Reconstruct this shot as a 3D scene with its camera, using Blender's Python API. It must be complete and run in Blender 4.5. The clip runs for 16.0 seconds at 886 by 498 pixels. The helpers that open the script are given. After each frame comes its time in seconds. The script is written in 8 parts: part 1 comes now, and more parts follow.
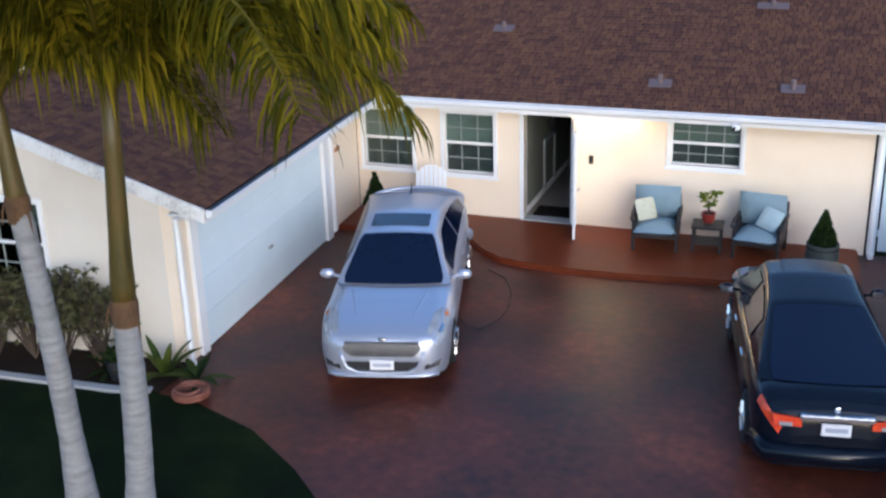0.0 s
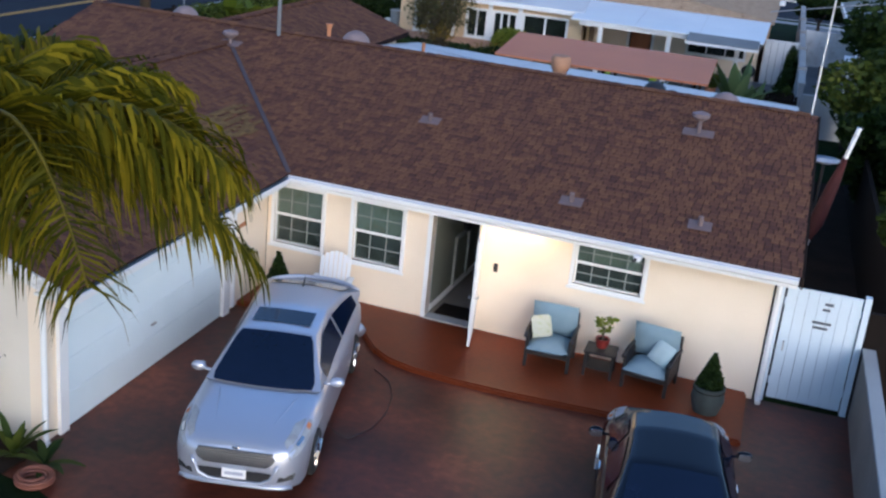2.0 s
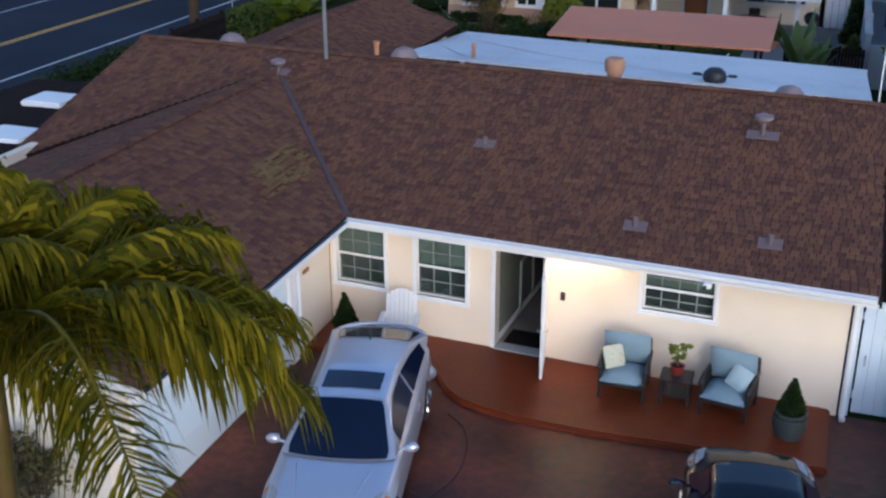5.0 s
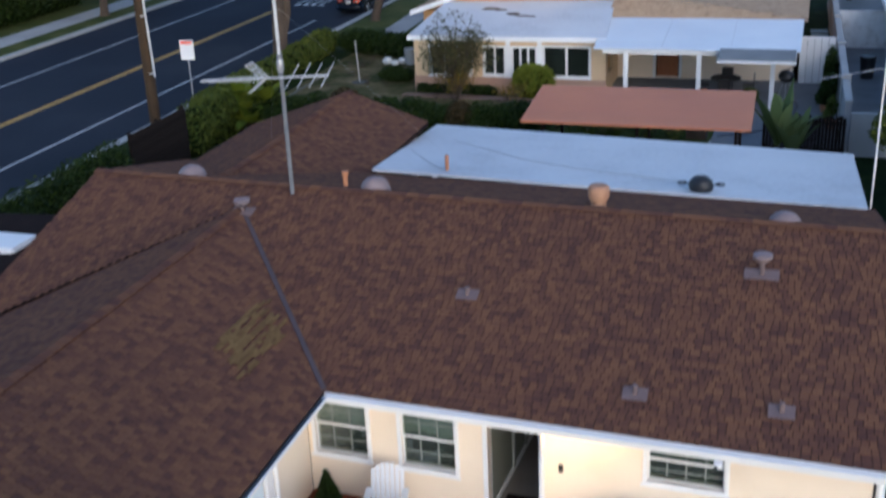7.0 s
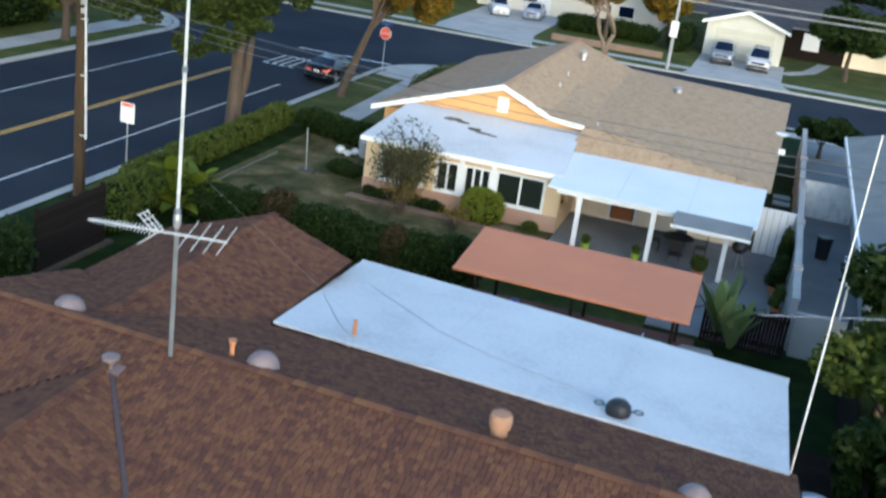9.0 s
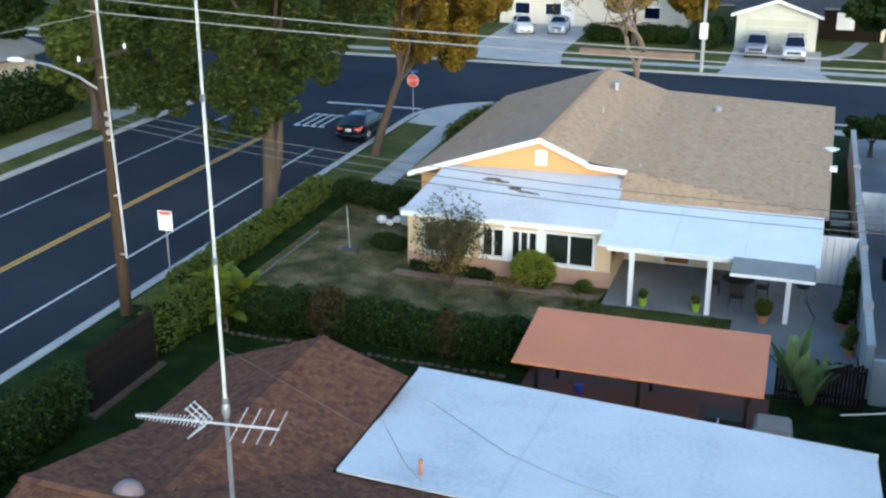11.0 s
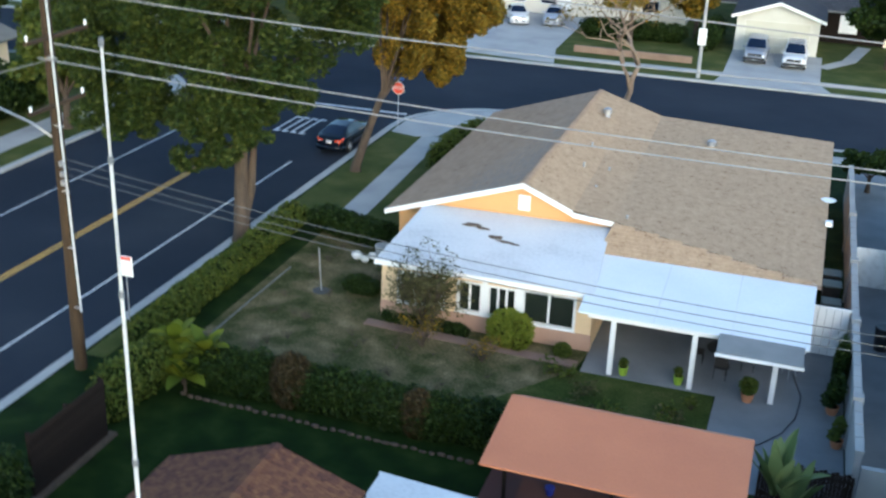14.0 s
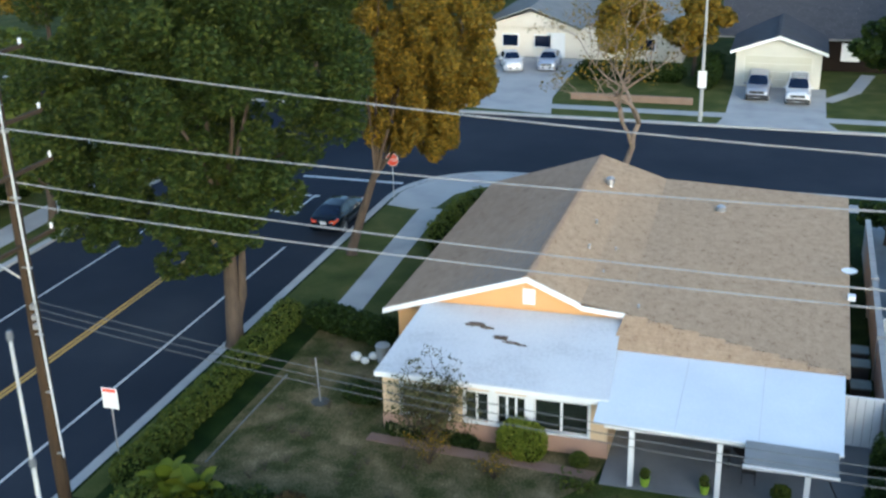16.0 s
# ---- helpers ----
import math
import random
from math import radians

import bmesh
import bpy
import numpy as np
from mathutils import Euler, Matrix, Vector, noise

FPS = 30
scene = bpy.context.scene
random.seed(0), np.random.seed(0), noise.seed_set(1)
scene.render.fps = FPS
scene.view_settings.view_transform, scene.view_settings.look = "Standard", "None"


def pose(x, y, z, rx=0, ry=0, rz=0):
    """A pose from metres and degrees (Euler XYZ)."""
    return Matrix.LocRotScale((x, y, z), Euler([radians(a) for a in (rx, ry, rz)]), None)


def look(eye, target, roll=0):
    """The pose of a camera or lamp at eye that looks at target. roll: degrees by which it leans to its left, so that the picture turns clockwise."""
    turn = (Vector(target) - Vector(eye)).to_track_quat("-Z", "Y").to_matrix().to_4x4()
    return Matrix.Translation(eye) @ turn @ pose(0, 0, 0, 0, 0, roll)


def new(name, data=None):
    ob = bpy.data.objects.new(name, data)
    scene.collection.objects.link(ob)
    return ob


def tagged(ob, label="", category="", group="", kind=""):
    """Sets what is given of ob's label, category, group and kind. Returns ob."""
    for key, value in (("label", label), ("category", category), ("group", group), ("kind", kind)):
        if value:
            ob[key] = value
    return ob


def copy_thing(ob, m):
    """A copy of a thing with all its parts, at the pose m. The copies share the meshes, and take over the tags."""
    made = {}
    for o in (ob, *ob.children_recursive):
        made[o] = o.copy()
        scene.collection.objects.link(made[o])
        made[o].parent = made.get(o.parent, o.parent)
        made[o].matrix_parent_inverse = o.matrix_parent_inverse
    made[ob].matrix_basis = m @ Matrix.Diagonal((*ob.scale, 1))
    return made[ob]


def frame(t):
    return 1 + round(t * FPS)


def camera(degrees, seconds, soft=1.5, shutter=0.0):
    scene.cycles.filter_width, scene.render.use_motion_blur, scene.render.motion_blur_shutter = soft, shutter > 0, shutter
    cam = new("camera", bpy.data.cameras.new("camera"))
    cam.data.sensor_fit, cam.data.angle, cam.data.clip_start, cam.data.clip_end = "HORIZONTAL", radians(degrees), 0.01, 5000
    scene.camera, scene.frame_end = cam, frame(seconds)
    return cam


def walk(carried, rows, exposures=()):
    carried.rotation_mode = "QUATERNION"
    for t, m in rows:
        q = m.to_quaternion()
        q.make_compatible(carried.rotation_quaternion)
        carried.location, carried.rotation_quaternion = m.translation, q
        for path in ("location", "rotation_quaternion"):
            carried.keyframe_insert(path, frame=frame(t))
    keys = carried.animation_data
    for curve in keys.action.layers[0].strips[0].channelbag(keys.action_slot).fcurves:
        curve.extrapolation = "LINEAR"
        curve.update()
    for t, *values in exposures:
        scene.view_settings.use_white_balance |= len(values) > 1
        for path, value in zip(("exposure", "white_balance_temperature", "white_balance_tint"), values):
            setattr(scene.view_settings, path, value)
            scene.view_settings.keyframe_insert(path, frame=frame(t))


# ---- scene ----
cam = camera(43.3, 16.0, soft=2.4, shutter=0.5)
METRES, EYE, TILT, LEAN, TURN = 23.0, 7.4, 0.0, 0.0, 19.7
PATH = [
    (0, (-0.212, 0.338, 7.235), (-0.766, 2.12, 6.514), -1.7),
    (0.5, (-0.23, 0.619, 7.458), (-0.796, 2.409, 6.77), -3.3),
    (1, (-0.019, 0.899, 7.841), (-0.595, 2.702, 7.194), -3.6),
    (1.5, (0.325, 1.11, 8.085), (-0.193, 2.938, 7.461), 2.6),
    (2, (0.682, 1.279, 8.271), (0.182, 3.098, 7.606), 5.8),
    (2.5, (0.71, 1.403, 8.487), (0.189, 3.205, 7.793), 5.5),
    (3, (0.648, 1.451, 8.696), (0.1, 3.24, 7.987), 3.7),
    (3.5, (0.63, 1.523, 8.968), (0.05, 3.29, 8.231), 1.2),
    (4, (0.689, 1.637, 9.228), (0.082, 3.394, 8.49), 1.2),
    (6.5, (-0.139, 3.513, 11.025), (-0.713, 5.243, 10.202), -2.7),
    (7, (-0.278, 4.216, 11.623), (-0.844, 5.985, 10.881), -2.6),
    (7.5, (-0.291, 4.992, 12.199), (-0.851, 6.783, 11.505), -2.2),
    (8, (-0.276, 5.811, 12.749), (-0.825, 7.588, 12.014), -2.1),
    (8.5, (-0.205, 6.733, 13.244), (-0.73, 8.524, 12.525), 2.0),
    (9, (-0.342, 7.478, 13.79), (-0.839, 9.296, 13.121), 7.8),
    (9.5, (-0.685, 8.121, 14.336), (-1.216, 9.942, 13.704), 5.4),
    (9.7, (-0.720, 8.276, 14.570), (-1.269, 10.094, 13.944), 3.1),
    (11.8, (-1.141, 9.857, 17.074), (-1.726, 11.636, 16.372), -0.3),
    (12, (-1.116, 10.056, 17.251), (-1.699, 11.835, 16.546), 0.3),
    (12.5, (-0.989, 10.645, 17.699), (-1.563, 12.422, 16.983), 2.2),
    (13, (-1.063, 11.196, 18.194), (-1.603, 12.961, 17.422), 5.5),
    (13.5, (-1.281, 11.833, 18.602), (-1.799, 13.596, 17.815), 7.7),
    (14, (-1.566, 12.538, 19.193), (-2.122, 14.302, 18.431), 2.2),
    (14.5, (-1.767, 13.226, 19.676), (-2.332, 14.986, 18.911), -0.4),
    (15, (-2.059, 13.991, 20.188), (-2.62, 15.753, 19.427), -0.6),
    (15.5, (-2.237, 14.786, 20.7), (-2.801, 16.553, 19.952), -1.0),
    (16, (-2.287, 15.833, 21.199), (-2.862, 17.605, 20.471), -1.4),
]
walk(cam, [(t, look(eye, target, roll)) for t, eye, target, roll in PATH], exposures=[(0, 0.78, 5050, 11), (1.5, 0.78, 5050, 11), (2.2, 0.65, 5050, 11), (6.4, 0.55, 5050, 12), (7, 0.7, 5300, 11), (7.5, 0.92, 5550, 10), (8, 1.13, 5420, 1), (9, 1.38, 5560, 0), (12, 1.42, 5420, -1), (15, 1.38, 5420, -1), (16, 1.27, 5420, -1)])

# ---- light and air ----
SUN_FROM = Vector((0.50, -0.80, 0.30)).normalized()
world = bpy.data.worlds.new("dusk_sky")
scene.world = world
world.use_nodes = True
wn = world.node_tree.nodes
sky = wn.new("ShaderNodeTexSky")
sky.sky_type = 'NISHITA'
sky.sun_disc = False
sky.sun_elevation = math.asin(SUN_FROM.z)
sky.sun_rotation = math.atan2(SUN_FROM.x, SUN_FROM.y)
sky.dust_density = 1.5
world.node_tree.links.new(sky.outputs[0], wn["Background"].inputs[0])
wn["Background"].inputs[1].default_value = 0.15
sun_data = bpy.data.lights.new("low_sun", 'SUN')
sun_data.energy, sun_data.angle, sun_data.color = 0.5, radians(35), (1.0, 0.86, 0.72)
sun = new("low_sun", sun_data)
sun.matrix_world = look(SUN_FROM * 100, (0, 0, 0))


# ---- building helpers ----
class Shape:
    """Collects vertices and faces; m moves what is added."""

    def __init__(self):
        self.v, self.f, self.m = [], [], Matrix()

    def add(self, verts, faces):
        n = len(self.v)
        self.v += [tuple(self.m @ Vector(p)) for p in verts]
        self.f += [tuple(n + i for i in f) for f in faces]
        return self

    def box(self, x0, x1, y0, y1, z0, z1):
        return self.add([(x, y, z) for z in (z0, z1) for y in (y0, y1) for x in (x0, x1)],
                        [(0, 2, 3, 1), (4, 5, 7, 6), (0, 1, 5, 4), (2, 6, 7, 3), (0, 4, 6, 2), (1, 3, 7, 5)])

    def poly(self, pts):
        return self.add(pts, [tuple(range(len(pts)))])

    def slab(self, pts, down):
        """A flat plate whose top is the polygon pts, of thickness down."""
        n = len(pts)
        low = [(p[0], p[1], p[2] - down) for p in pts]
        self.add(list(pts) + low, [tuple(range(n)), tuple(range(2 * n - 1, n - 1, -1))]
                 + [((i + 1) % n, i, n + i, n + (i + 1) % n) for i in range(n)])
        return self

    def prism(self, pts, way):
        """The polygon pts drawn along the vector way."""
        n, w = len(pts), Vector(way)
        self.add(list(pts) + [tuple(Vector(p) + w) for p in pts], [tuple(range(n - 1, -1, -1)), tuple(range(n, 2 * n))]
                 + [(i, (i + 1) % n, n + (i + 1) % n, n + i) for i in range(n)])
        return self

    def tube(self, pts, radii, n=10, caps=True):
        pts = [Vector(p) for p in pts]
        if not isinstance(radii, (list, tuple)):
            radii = [radii] * len(pts)
        rings, side = [], None
        for i, p in enumerate(pts):
            d = (pts[min(i + 1, len(pts) - 1)] - pts[max(i - 1, 0)]).normalized()
            if side is None:
                side = d.orthogonal().normalized()
            side = (side - d * side.dot(d)).normalized()
            up = d.cross(side)
            rings.append([tuple(p + (side * math.cos(a) + up * math.sin(a)) * radii[i]) for a in [2 * math.pi * k / n for k in range(n)]])
        verts = [q for r in rings for q in r]
        faces = [(i * n + k, i * n + (k + 1) % n, (i + 1) * n + (k + 1) % n, (i + 1) * n + k) for i in range(len(pts) - 1) for k in range(n)]
        if caps:
            faces += [tuple(range(n - 1, -1, -1)), tuple(range((len(pts) - 1) * n, len(pts) * n))]
        return self.add(verts, faces)

    def lathe(self, profile, n=20, at=(0, 0, 0)):
        """Radii and heights turned round a vertical axis."""
        verts = [(at[0] + r * math.cos(2 * math.pi * k / n), at[1] + r * math.sin(2 * math.pi * k / n), at[2] + z) for r, z in profile for k in range(n)]
        faces = [(i * n + k, i * n + (k + 1) % n, (i + 1) * n + (k + 1) % n, (i + 1) * n + k) for i in range(len(profile) - 1) for k in range(n)]
        faces += [tuple(range(n - 1, -1, -1)), tuple(range((len(profile) - 1) * n, len(profile) * n))]
        return self.add(verts, faces)

    def ball(self, c, r, nu=14, nv=8):
        r = (r, r, r) if not isinstance(r, (list, tuple)) else r
        prof = [(max(0.002, math.sin(math.pi * i / nv)), -math.cos(math.pi * i / nv)) for i in range(nv + 1)]
        verts = [(c[0] + r[0] * a * math.cos(2 * math.pi * k / nu), c[1] + r[1] * a * math.sin(2 * math.pi * k / nu), c[2] + r[2] * z) for a, z in prof for k in range(nu)]
        faces = [(i * nu + k, i * nu + (k + 1) % nu, (i + 1) * nu + (k + 1) % nu, (i + 1) * nu + k) for i in range(nv) for k in range(nu)]
        return self.add(verts, faces)

    def grid(self, rows):
        """A sheet through rows of points."""
        n = len(rows[0])
        return self.add([p for r in rows for p in r],
                        [(i * n + k, i * n + k + 1, (i + 1) * n + k + 1, (i + 1) * n + k) for i in range(len(rows) - 1) for k in range(n - 1)])


def mesh_of(name, shape, material, bevel=0.0, smooth=False):
    data = bpy.data.meshes.new(name)
    data.from_pydata(shape.v, [], shape.f)
    data.materials.append(material)
    if bevel:
        bm = bmesh.new()
        bm.from_mesh(data)
        bmesh.ops.recalc_face_normals(bm, faces=bm.faces)
        sharp = [e for e in bm.edges if len(e.link_faces) == 2 and e.calc_face_angle(0) > 0.5]
        bmesh.ops.bevel(bm, geom=sharp, offset=bevel, segments=2, affect='EDGES', clamp_overlap=True)
        bm.to_mesh(data)
        bm.free()
    if smooth:
        data.shade_smooth()
        if smooth != "all":
            data.set_sharp_from_angle(angle=radians(40))
    return data


def part(name, shape, material, parent=None, label="", bevel=0.0, smooth=False):
    """Links a shape as one mesh; shapes under a thing at a place are in world metres."""
    ob = new(name, mesh_of(name, shape, material, bevel, smooth))
    if parent is not None:
        ob.parent = parent
        if parent.type == 'EMPTY' and "world_metres" in parent:
            ob.matrix_parent_inverse = Matrix.Translation(-parent.location)
    if label:
        ob["label"] = label
    return ob


def thing(name, label, category, at, group="", kind="", world_metres=True, turn=0.0):
    ob = new(name)
    ob.empty_display_size = 0.2
    ob.location = at
    ob.rotation_euler = (0, 0, radians(turn))
    if world_metres:
        ob["world_metres"] = 1
    return tagged(ob, label, category, group, kind)


def solid(name, shape, material, label, category, kind="", group="", bevel=0.0, smooth=False):
    return tagged(part(name, shape, material, None, "", bevel, smooth), label, category, group, kind)


# ---- materials ----
def mat(name, colours, rough=0.7, scale=3.0, fine=40.0, bump=0.15, metal=0.0, rough_var=0.1, islands=False, detail=4.0, fine_mix=0.35, coat=0.0, spec=0.5, stretch=None):
    """A surface whose colour wanders between the colours at a large and a fine scale."""
    m = bpy.data.materials.new(name)
    m.use_nodes = True
    nt = m.node_tree
    n, ln = nt.nodes, nt.links
    bsdf = n["Principled BSDF"]
    tc = n.new("ShaderNodeTexCoord")
    src = tc.outputs["Object"]
    if stretch:
        mp = n.new("ShaderNodeMapping")
        mp.inputs["Scale"].default_value = stretch
        ln.new(src, mp.inputs[0])
        src = mp.outputs[0]
    big = n.new("ShaderNodeTexNoise")
    big.inputs["Scale"].default_value, big.inputs["Detail"].default_value = scale, detail
    ln.new(src, big.inputs["Vector"])
    small = n.new("ShaderNodeTexNoise")
    small.inputs["Scale"].default_value, small.inputs["Detail"].default_value = fine, 3.0
    ln.new(src, small.inputs["Vector"])
    mixn = n.new("ShaderNodeMix")
    mixn.inputs[0].default_value = fine_mix
    ln.new(big.outputs[0], mixn.inputs[2])
    ln.new(small.outputs[0], mixn.inputs[3])
    value = mixn.outputs[0]
    if islands:
        geo, oi = n.new("ShaderNodeNewGeometry"), n.new("ShaderNodeObjectInfo")
        add, fr = n.new("ShaderNodeMath"), n.new("ShaderNodeMath")
        add.operation, fr.operation = 'ADD', 'FRACT'
        ln.new(geo.outputs["Random Per Island"], add.inputs[0])
        ln.new(oi.outputs["Random"], add.inputs[1])
        ln.new(add.outputs[0], fr.inputs[0])
        m2 = n.new("ShaderNodeMix")
        m2.inputs[0].default_value = islands
        ln.new(value, m2.inputs[2])
        ln.new(fr.outputs[0], m2.inputs[3])
        value = m2.outputs[0]
    ramp = n.new("ShaderNodeValToRGB")
    el = ramp.color_ramp.elements
    lo, hi = (0.3, 0.7) if not islands else (0.12, 0.88)
    for i, c in enumerate(colours):
        p = lo + (hi - lo) * i / max(1, len(colours) - 1)
        e = el[i] if i < 2 and len(colours) > 1 else (el[0] if i == 0 else el.new(p))
        e.position, e.color = p, (*c, 1)
    if len(colours) == 1:
        el.remove(el[1])
    ln.new(value, ramp.inputs[0])
    ln.new(ramp.outputs[0], bsdf.inputs["Base Color"])
    rr = n.new("ShaderNodeMapRange")
    rr.inputs[3].default_value, rr.inputs[4].default_value = max(0.02, rough - rough_var), min(1.0, rough + rough_var)
    ln.new(mixn.outputs[0], rr.inputs[0])
    ln.new(rr.outputs[0], bsdf.inputs["Roughness"])
    bsdf.inputs["Metallic"].default_value = metal
    bsdf.inputs["Coat Weight"].default_value = coat
    bsdf.inputs["Coat Roughness"].default_value = 0.05
    bsdf.inputs["Specular IOR Level"].default_value = spec
    if bump:
        bp = n.new("ShaderNodeBump")
        bp.inputs["Strength"].default_value, bp.inputs["Distance"].default_value = bump, 0.02
        ln.new(small.outputs[0], bp.inputs["Height"])
        ln.new(bp.outputs[0], bsdf.inputs["Normal"])
    return m


def leaf_mat(name, colours, scale=0.6, spec=0.2):
    m = mat(name, colours, 0.6, scale, 6.0, 0.0, islands=0.55, fine_mix=0.4, spec=spec)
    b = m.node_tree.nodes["Principled BSDF"]
    b.inputs["Subsurface Weight"].default_value = 0.0
    tr = m.node_tree.nodes.new("ShaderNodeBsdfTranslucent")
    mx = m.node_tree.nodes.new("ShaderNodeMixShader")
    mx.inputs[0].default_value = 0.3
    ramp = [q for q in m.node_tree.nodes if q.type == 'VALTORGB'][0]
    out = m.node_tree.nodes["Material Output"]
    ln = m.node_tree.links
    ln.new(ramp.outputs[0], tr.inputs[0])
    ln.new(b.outputs[0], mx.inputs[1])
    ln.new(tr.outputs[0], mx.inputs[2])
    ln.new(mx.outputs[0], out.inputs[0])
    return m


def glass_mat(name, tint, rough=0.03, through_share=0.7):
    m = bpy.data.materials.new(name)
    m.use_nodes = True
    n, ln = m.node_tree.nodes, m.node_tree.links
    gl, tr, mx, fr = n.new("ShaderNodeBsdfGlossy"), n.new("ShaderNodeBsdfTransparent"), n.new("ShaderNodeMixShader"), n.new("ShaderNodeFresnel")
    gl.inputs["Roughness"].default_value = rough
    tr.inputs[0].default_value = (*tint, 1)
    fr.inputs[0].default_value = 1.5
    ln.new(fr.outputs[0], mx.inputs[0])
    ln.new(tr.outputs[0], mx.inputs[1])
    ln.new(gl.outputs[0], mx.inputs[2])
    ln.new(mx.outputs[0], n["Material Output"].inputs[0])
    return m


def glow_mat(name, colour, strength):
    m = bpy.data.materials.new(name)
    m.use_nodes = True
    b = m.node_tree.nodes["Principled BSDF"]
    b.inputs["Base Color"].default_value = (*colour, 1)
    b.inputs["Emission Color"].default_value = (*colour, 1)
    b.inputs["Emission Strength"].default_value = strength
    return m


M = {}
M["stucco"] = mat("cream_stucco", [(0.74, 0.62, 0.47), (0.83, 0.71, 0.56), (0.87, 0.75, 0.60)], 0.9, 0.7, 120, 0.25)
# garage front: the lack of warm lamplight there is put into this cream
M["stucco_pale"] = mat("pale_cream_stucco", [(0.61, 0.55, 0.46), (0.70, 0.64, 0.55), (0.74, 0.69, 0.60)], 0.9, 0.7, 120, 0.25)
# garage door white with the blue of skylight put into its colour
M["white_skylit"] = mat("skylit_white_paint", [(0.64, 0.73, 0.78), (0.72, 0.80, 0.85)], 0.55, 1.2, 60, 0.05)
# gate white, dimmed and blued in the colour as skylight would
M["gate_skylit"] = mat("skylit_gate_white", [(0.56, 0.64, 0.72), (0.64, 0.72, 0.79)], 0.6, 1.5, 60, 0.05)
M["white"] = mat("white_paint", [(0.74, 0.74, 0.75), (0.82, 0.82, 0.82)], 0.5, 1.5, 60, 0.05)
M["white_worn"] = mat("worn_white_paint", [(0.35, 0.33, 0.30), (0.76, 0.75, 0.73), (0.8, 0.8, 0.79)], 0.6, 2.5, 30, 0.1)
M["shingle"] = mat("brown_shingle", [(0.052, 0.030, 0.031), (0.098, 0.051, 0.040), (0.152, 0.077, 0.047), (0.220, 0.115, 0.060)], 0.95, 2.2, 26, 0.4, islands=0.34, fine_mix=0.5, spec=0.05)
M["shingle_tan"] = mat("tan_shingle", [(0.19, 0.12, 0.08), (0.34, 0.235, 0.160), (0.39, 0.275, 0.19), (0.43, 0.31, 0.22)], 0.9, 1.1, 9, 0.3, islands=0.25, spec=0.2)
M["shingle_flat"] = mat("roof_felt_brown", [(0.012, 0.008, 0.008), (0.026, 0.016, 0.014)], 0.95, 2, 60, 0.3, spec=0.05)
M["valley"] = mat("valley_metal", [(0.052, 0.036, 0.038), (0.08, 0.056, 0.058)], 0.6, 3, 30, 0.1)
# stain blotches; their lighter oranges also hold warm reflections put into the colour
M["drive"] = mat("stained_concrete", [(0.019, 0.007, 0.005), (0.052, 0.016, 0.011), (0.114, 0.032, 0.018), (0.222, 0.067, 0.034)], 0.42, 0.55, 6, 0.03, rough_var=0.18, detail=8, fine_mix=0.3, spec=0.28)
M["porch"] = mat("red_stained_porch", [(0.10, 0.020, 0.006), (0.18, 0.040, 0.012)], 0.45, 0.8, 14, 0.05, spec=0.2)
M["concrete"] = mat("grey_concrete", [(0.26, 0.26, 0.27), (0.36, 0.36, 0.36), (0.42, 0.42, 0.41)], 0.85, 0.5, 30, 0.1)
M["kerb"] = mat("kerb_concrete", [(0.30, 0.30, 0.30), (0.42, 0.42, 0.41)], 0.85, 0.6, 30, 0.1)
M["asphalt"] = mat("asphalt", [(0.015, 0.019, 0.029), (0.024, 0.029, 0.042), (0.036, 0.042, 0.055)], 0.9, 0.15, 60, 0.2, spec=0.1)
M["line_white"] = mat("road_paint_white", [(0.40, 0.40, 0.41), (0.62, 0.62, 0.62)], 0.7, 1.2, 20, 0.05)
M["line_yellow"] = mat("road_paint_yellow", [(0.38, 0.22, 0.04), (0.52, 0.31, 0.06)], 0.7, 1.2, 20, 0.05)
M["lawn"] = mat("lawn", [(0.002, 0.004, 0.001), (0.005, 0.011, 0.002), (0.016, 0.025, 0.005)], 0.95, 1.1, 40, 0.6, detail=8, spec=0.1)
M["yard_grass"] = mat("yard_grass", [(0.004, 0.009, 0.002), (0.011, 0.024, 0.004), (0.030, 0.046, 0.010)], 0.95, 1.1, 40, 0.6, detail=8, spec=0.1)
M["verge"] = mat("verge_grass", [(0.026, 0.042, 0.009), (0.065, 0.078, 0.02), (0.125, 0.12, 0.042)], 0.95, 0.5, 20, 0.6, detail=8, spec=0.1)
M["back_lawn"] = mat("mottled_lawn", [(0.010, 0.022, 0.004), (0.030, 0.048, 0.009), (0.060, 0.072, 0.018), (0.13, 0.105, 0.045)], 0.95, 0.9, 14, 0.6, detail=8, fine_mix=0.5, spec=0.1)
M["lawn_dry"] = mat("dry_lawn", [(0.012, 0.026, 0.005), (0.05, 0.056, 0.018), (0.14, 0.115, 0.06), (0.28, 0.22, 0.13)], 0.95, 0.8, 12, 0.6, detail=8, spec=0.1)
M["soil"] = mat("garden_soil", [(0.014, 0.010, 0.008), (0.035, 0.024, 0.017)], 0.95, 1.5, 30, 0.5, spec=0.1)
M["sheet_white"] = mat("white_roof_sheet", [(0.44, 0.45, 0.48), (0.60, 0.61, 0.64), (0.68, 0.69, 0.71)], 0.6, 0.35, 8, 0.05, detail=6)
M["sheet_shed"] = mat("orange_roof_sheet", [(0.42, 0.15, 0.07), (0.52, 0.20, 0.095)], 0.6, 0.5, 15, 0.08)
M["orange_wall"] = mat("orange_stucco", [(0.60, 0.33, 0.13), (0.68, 0.38, 0.16)], 0.9, 0.8, 80, 0.2)
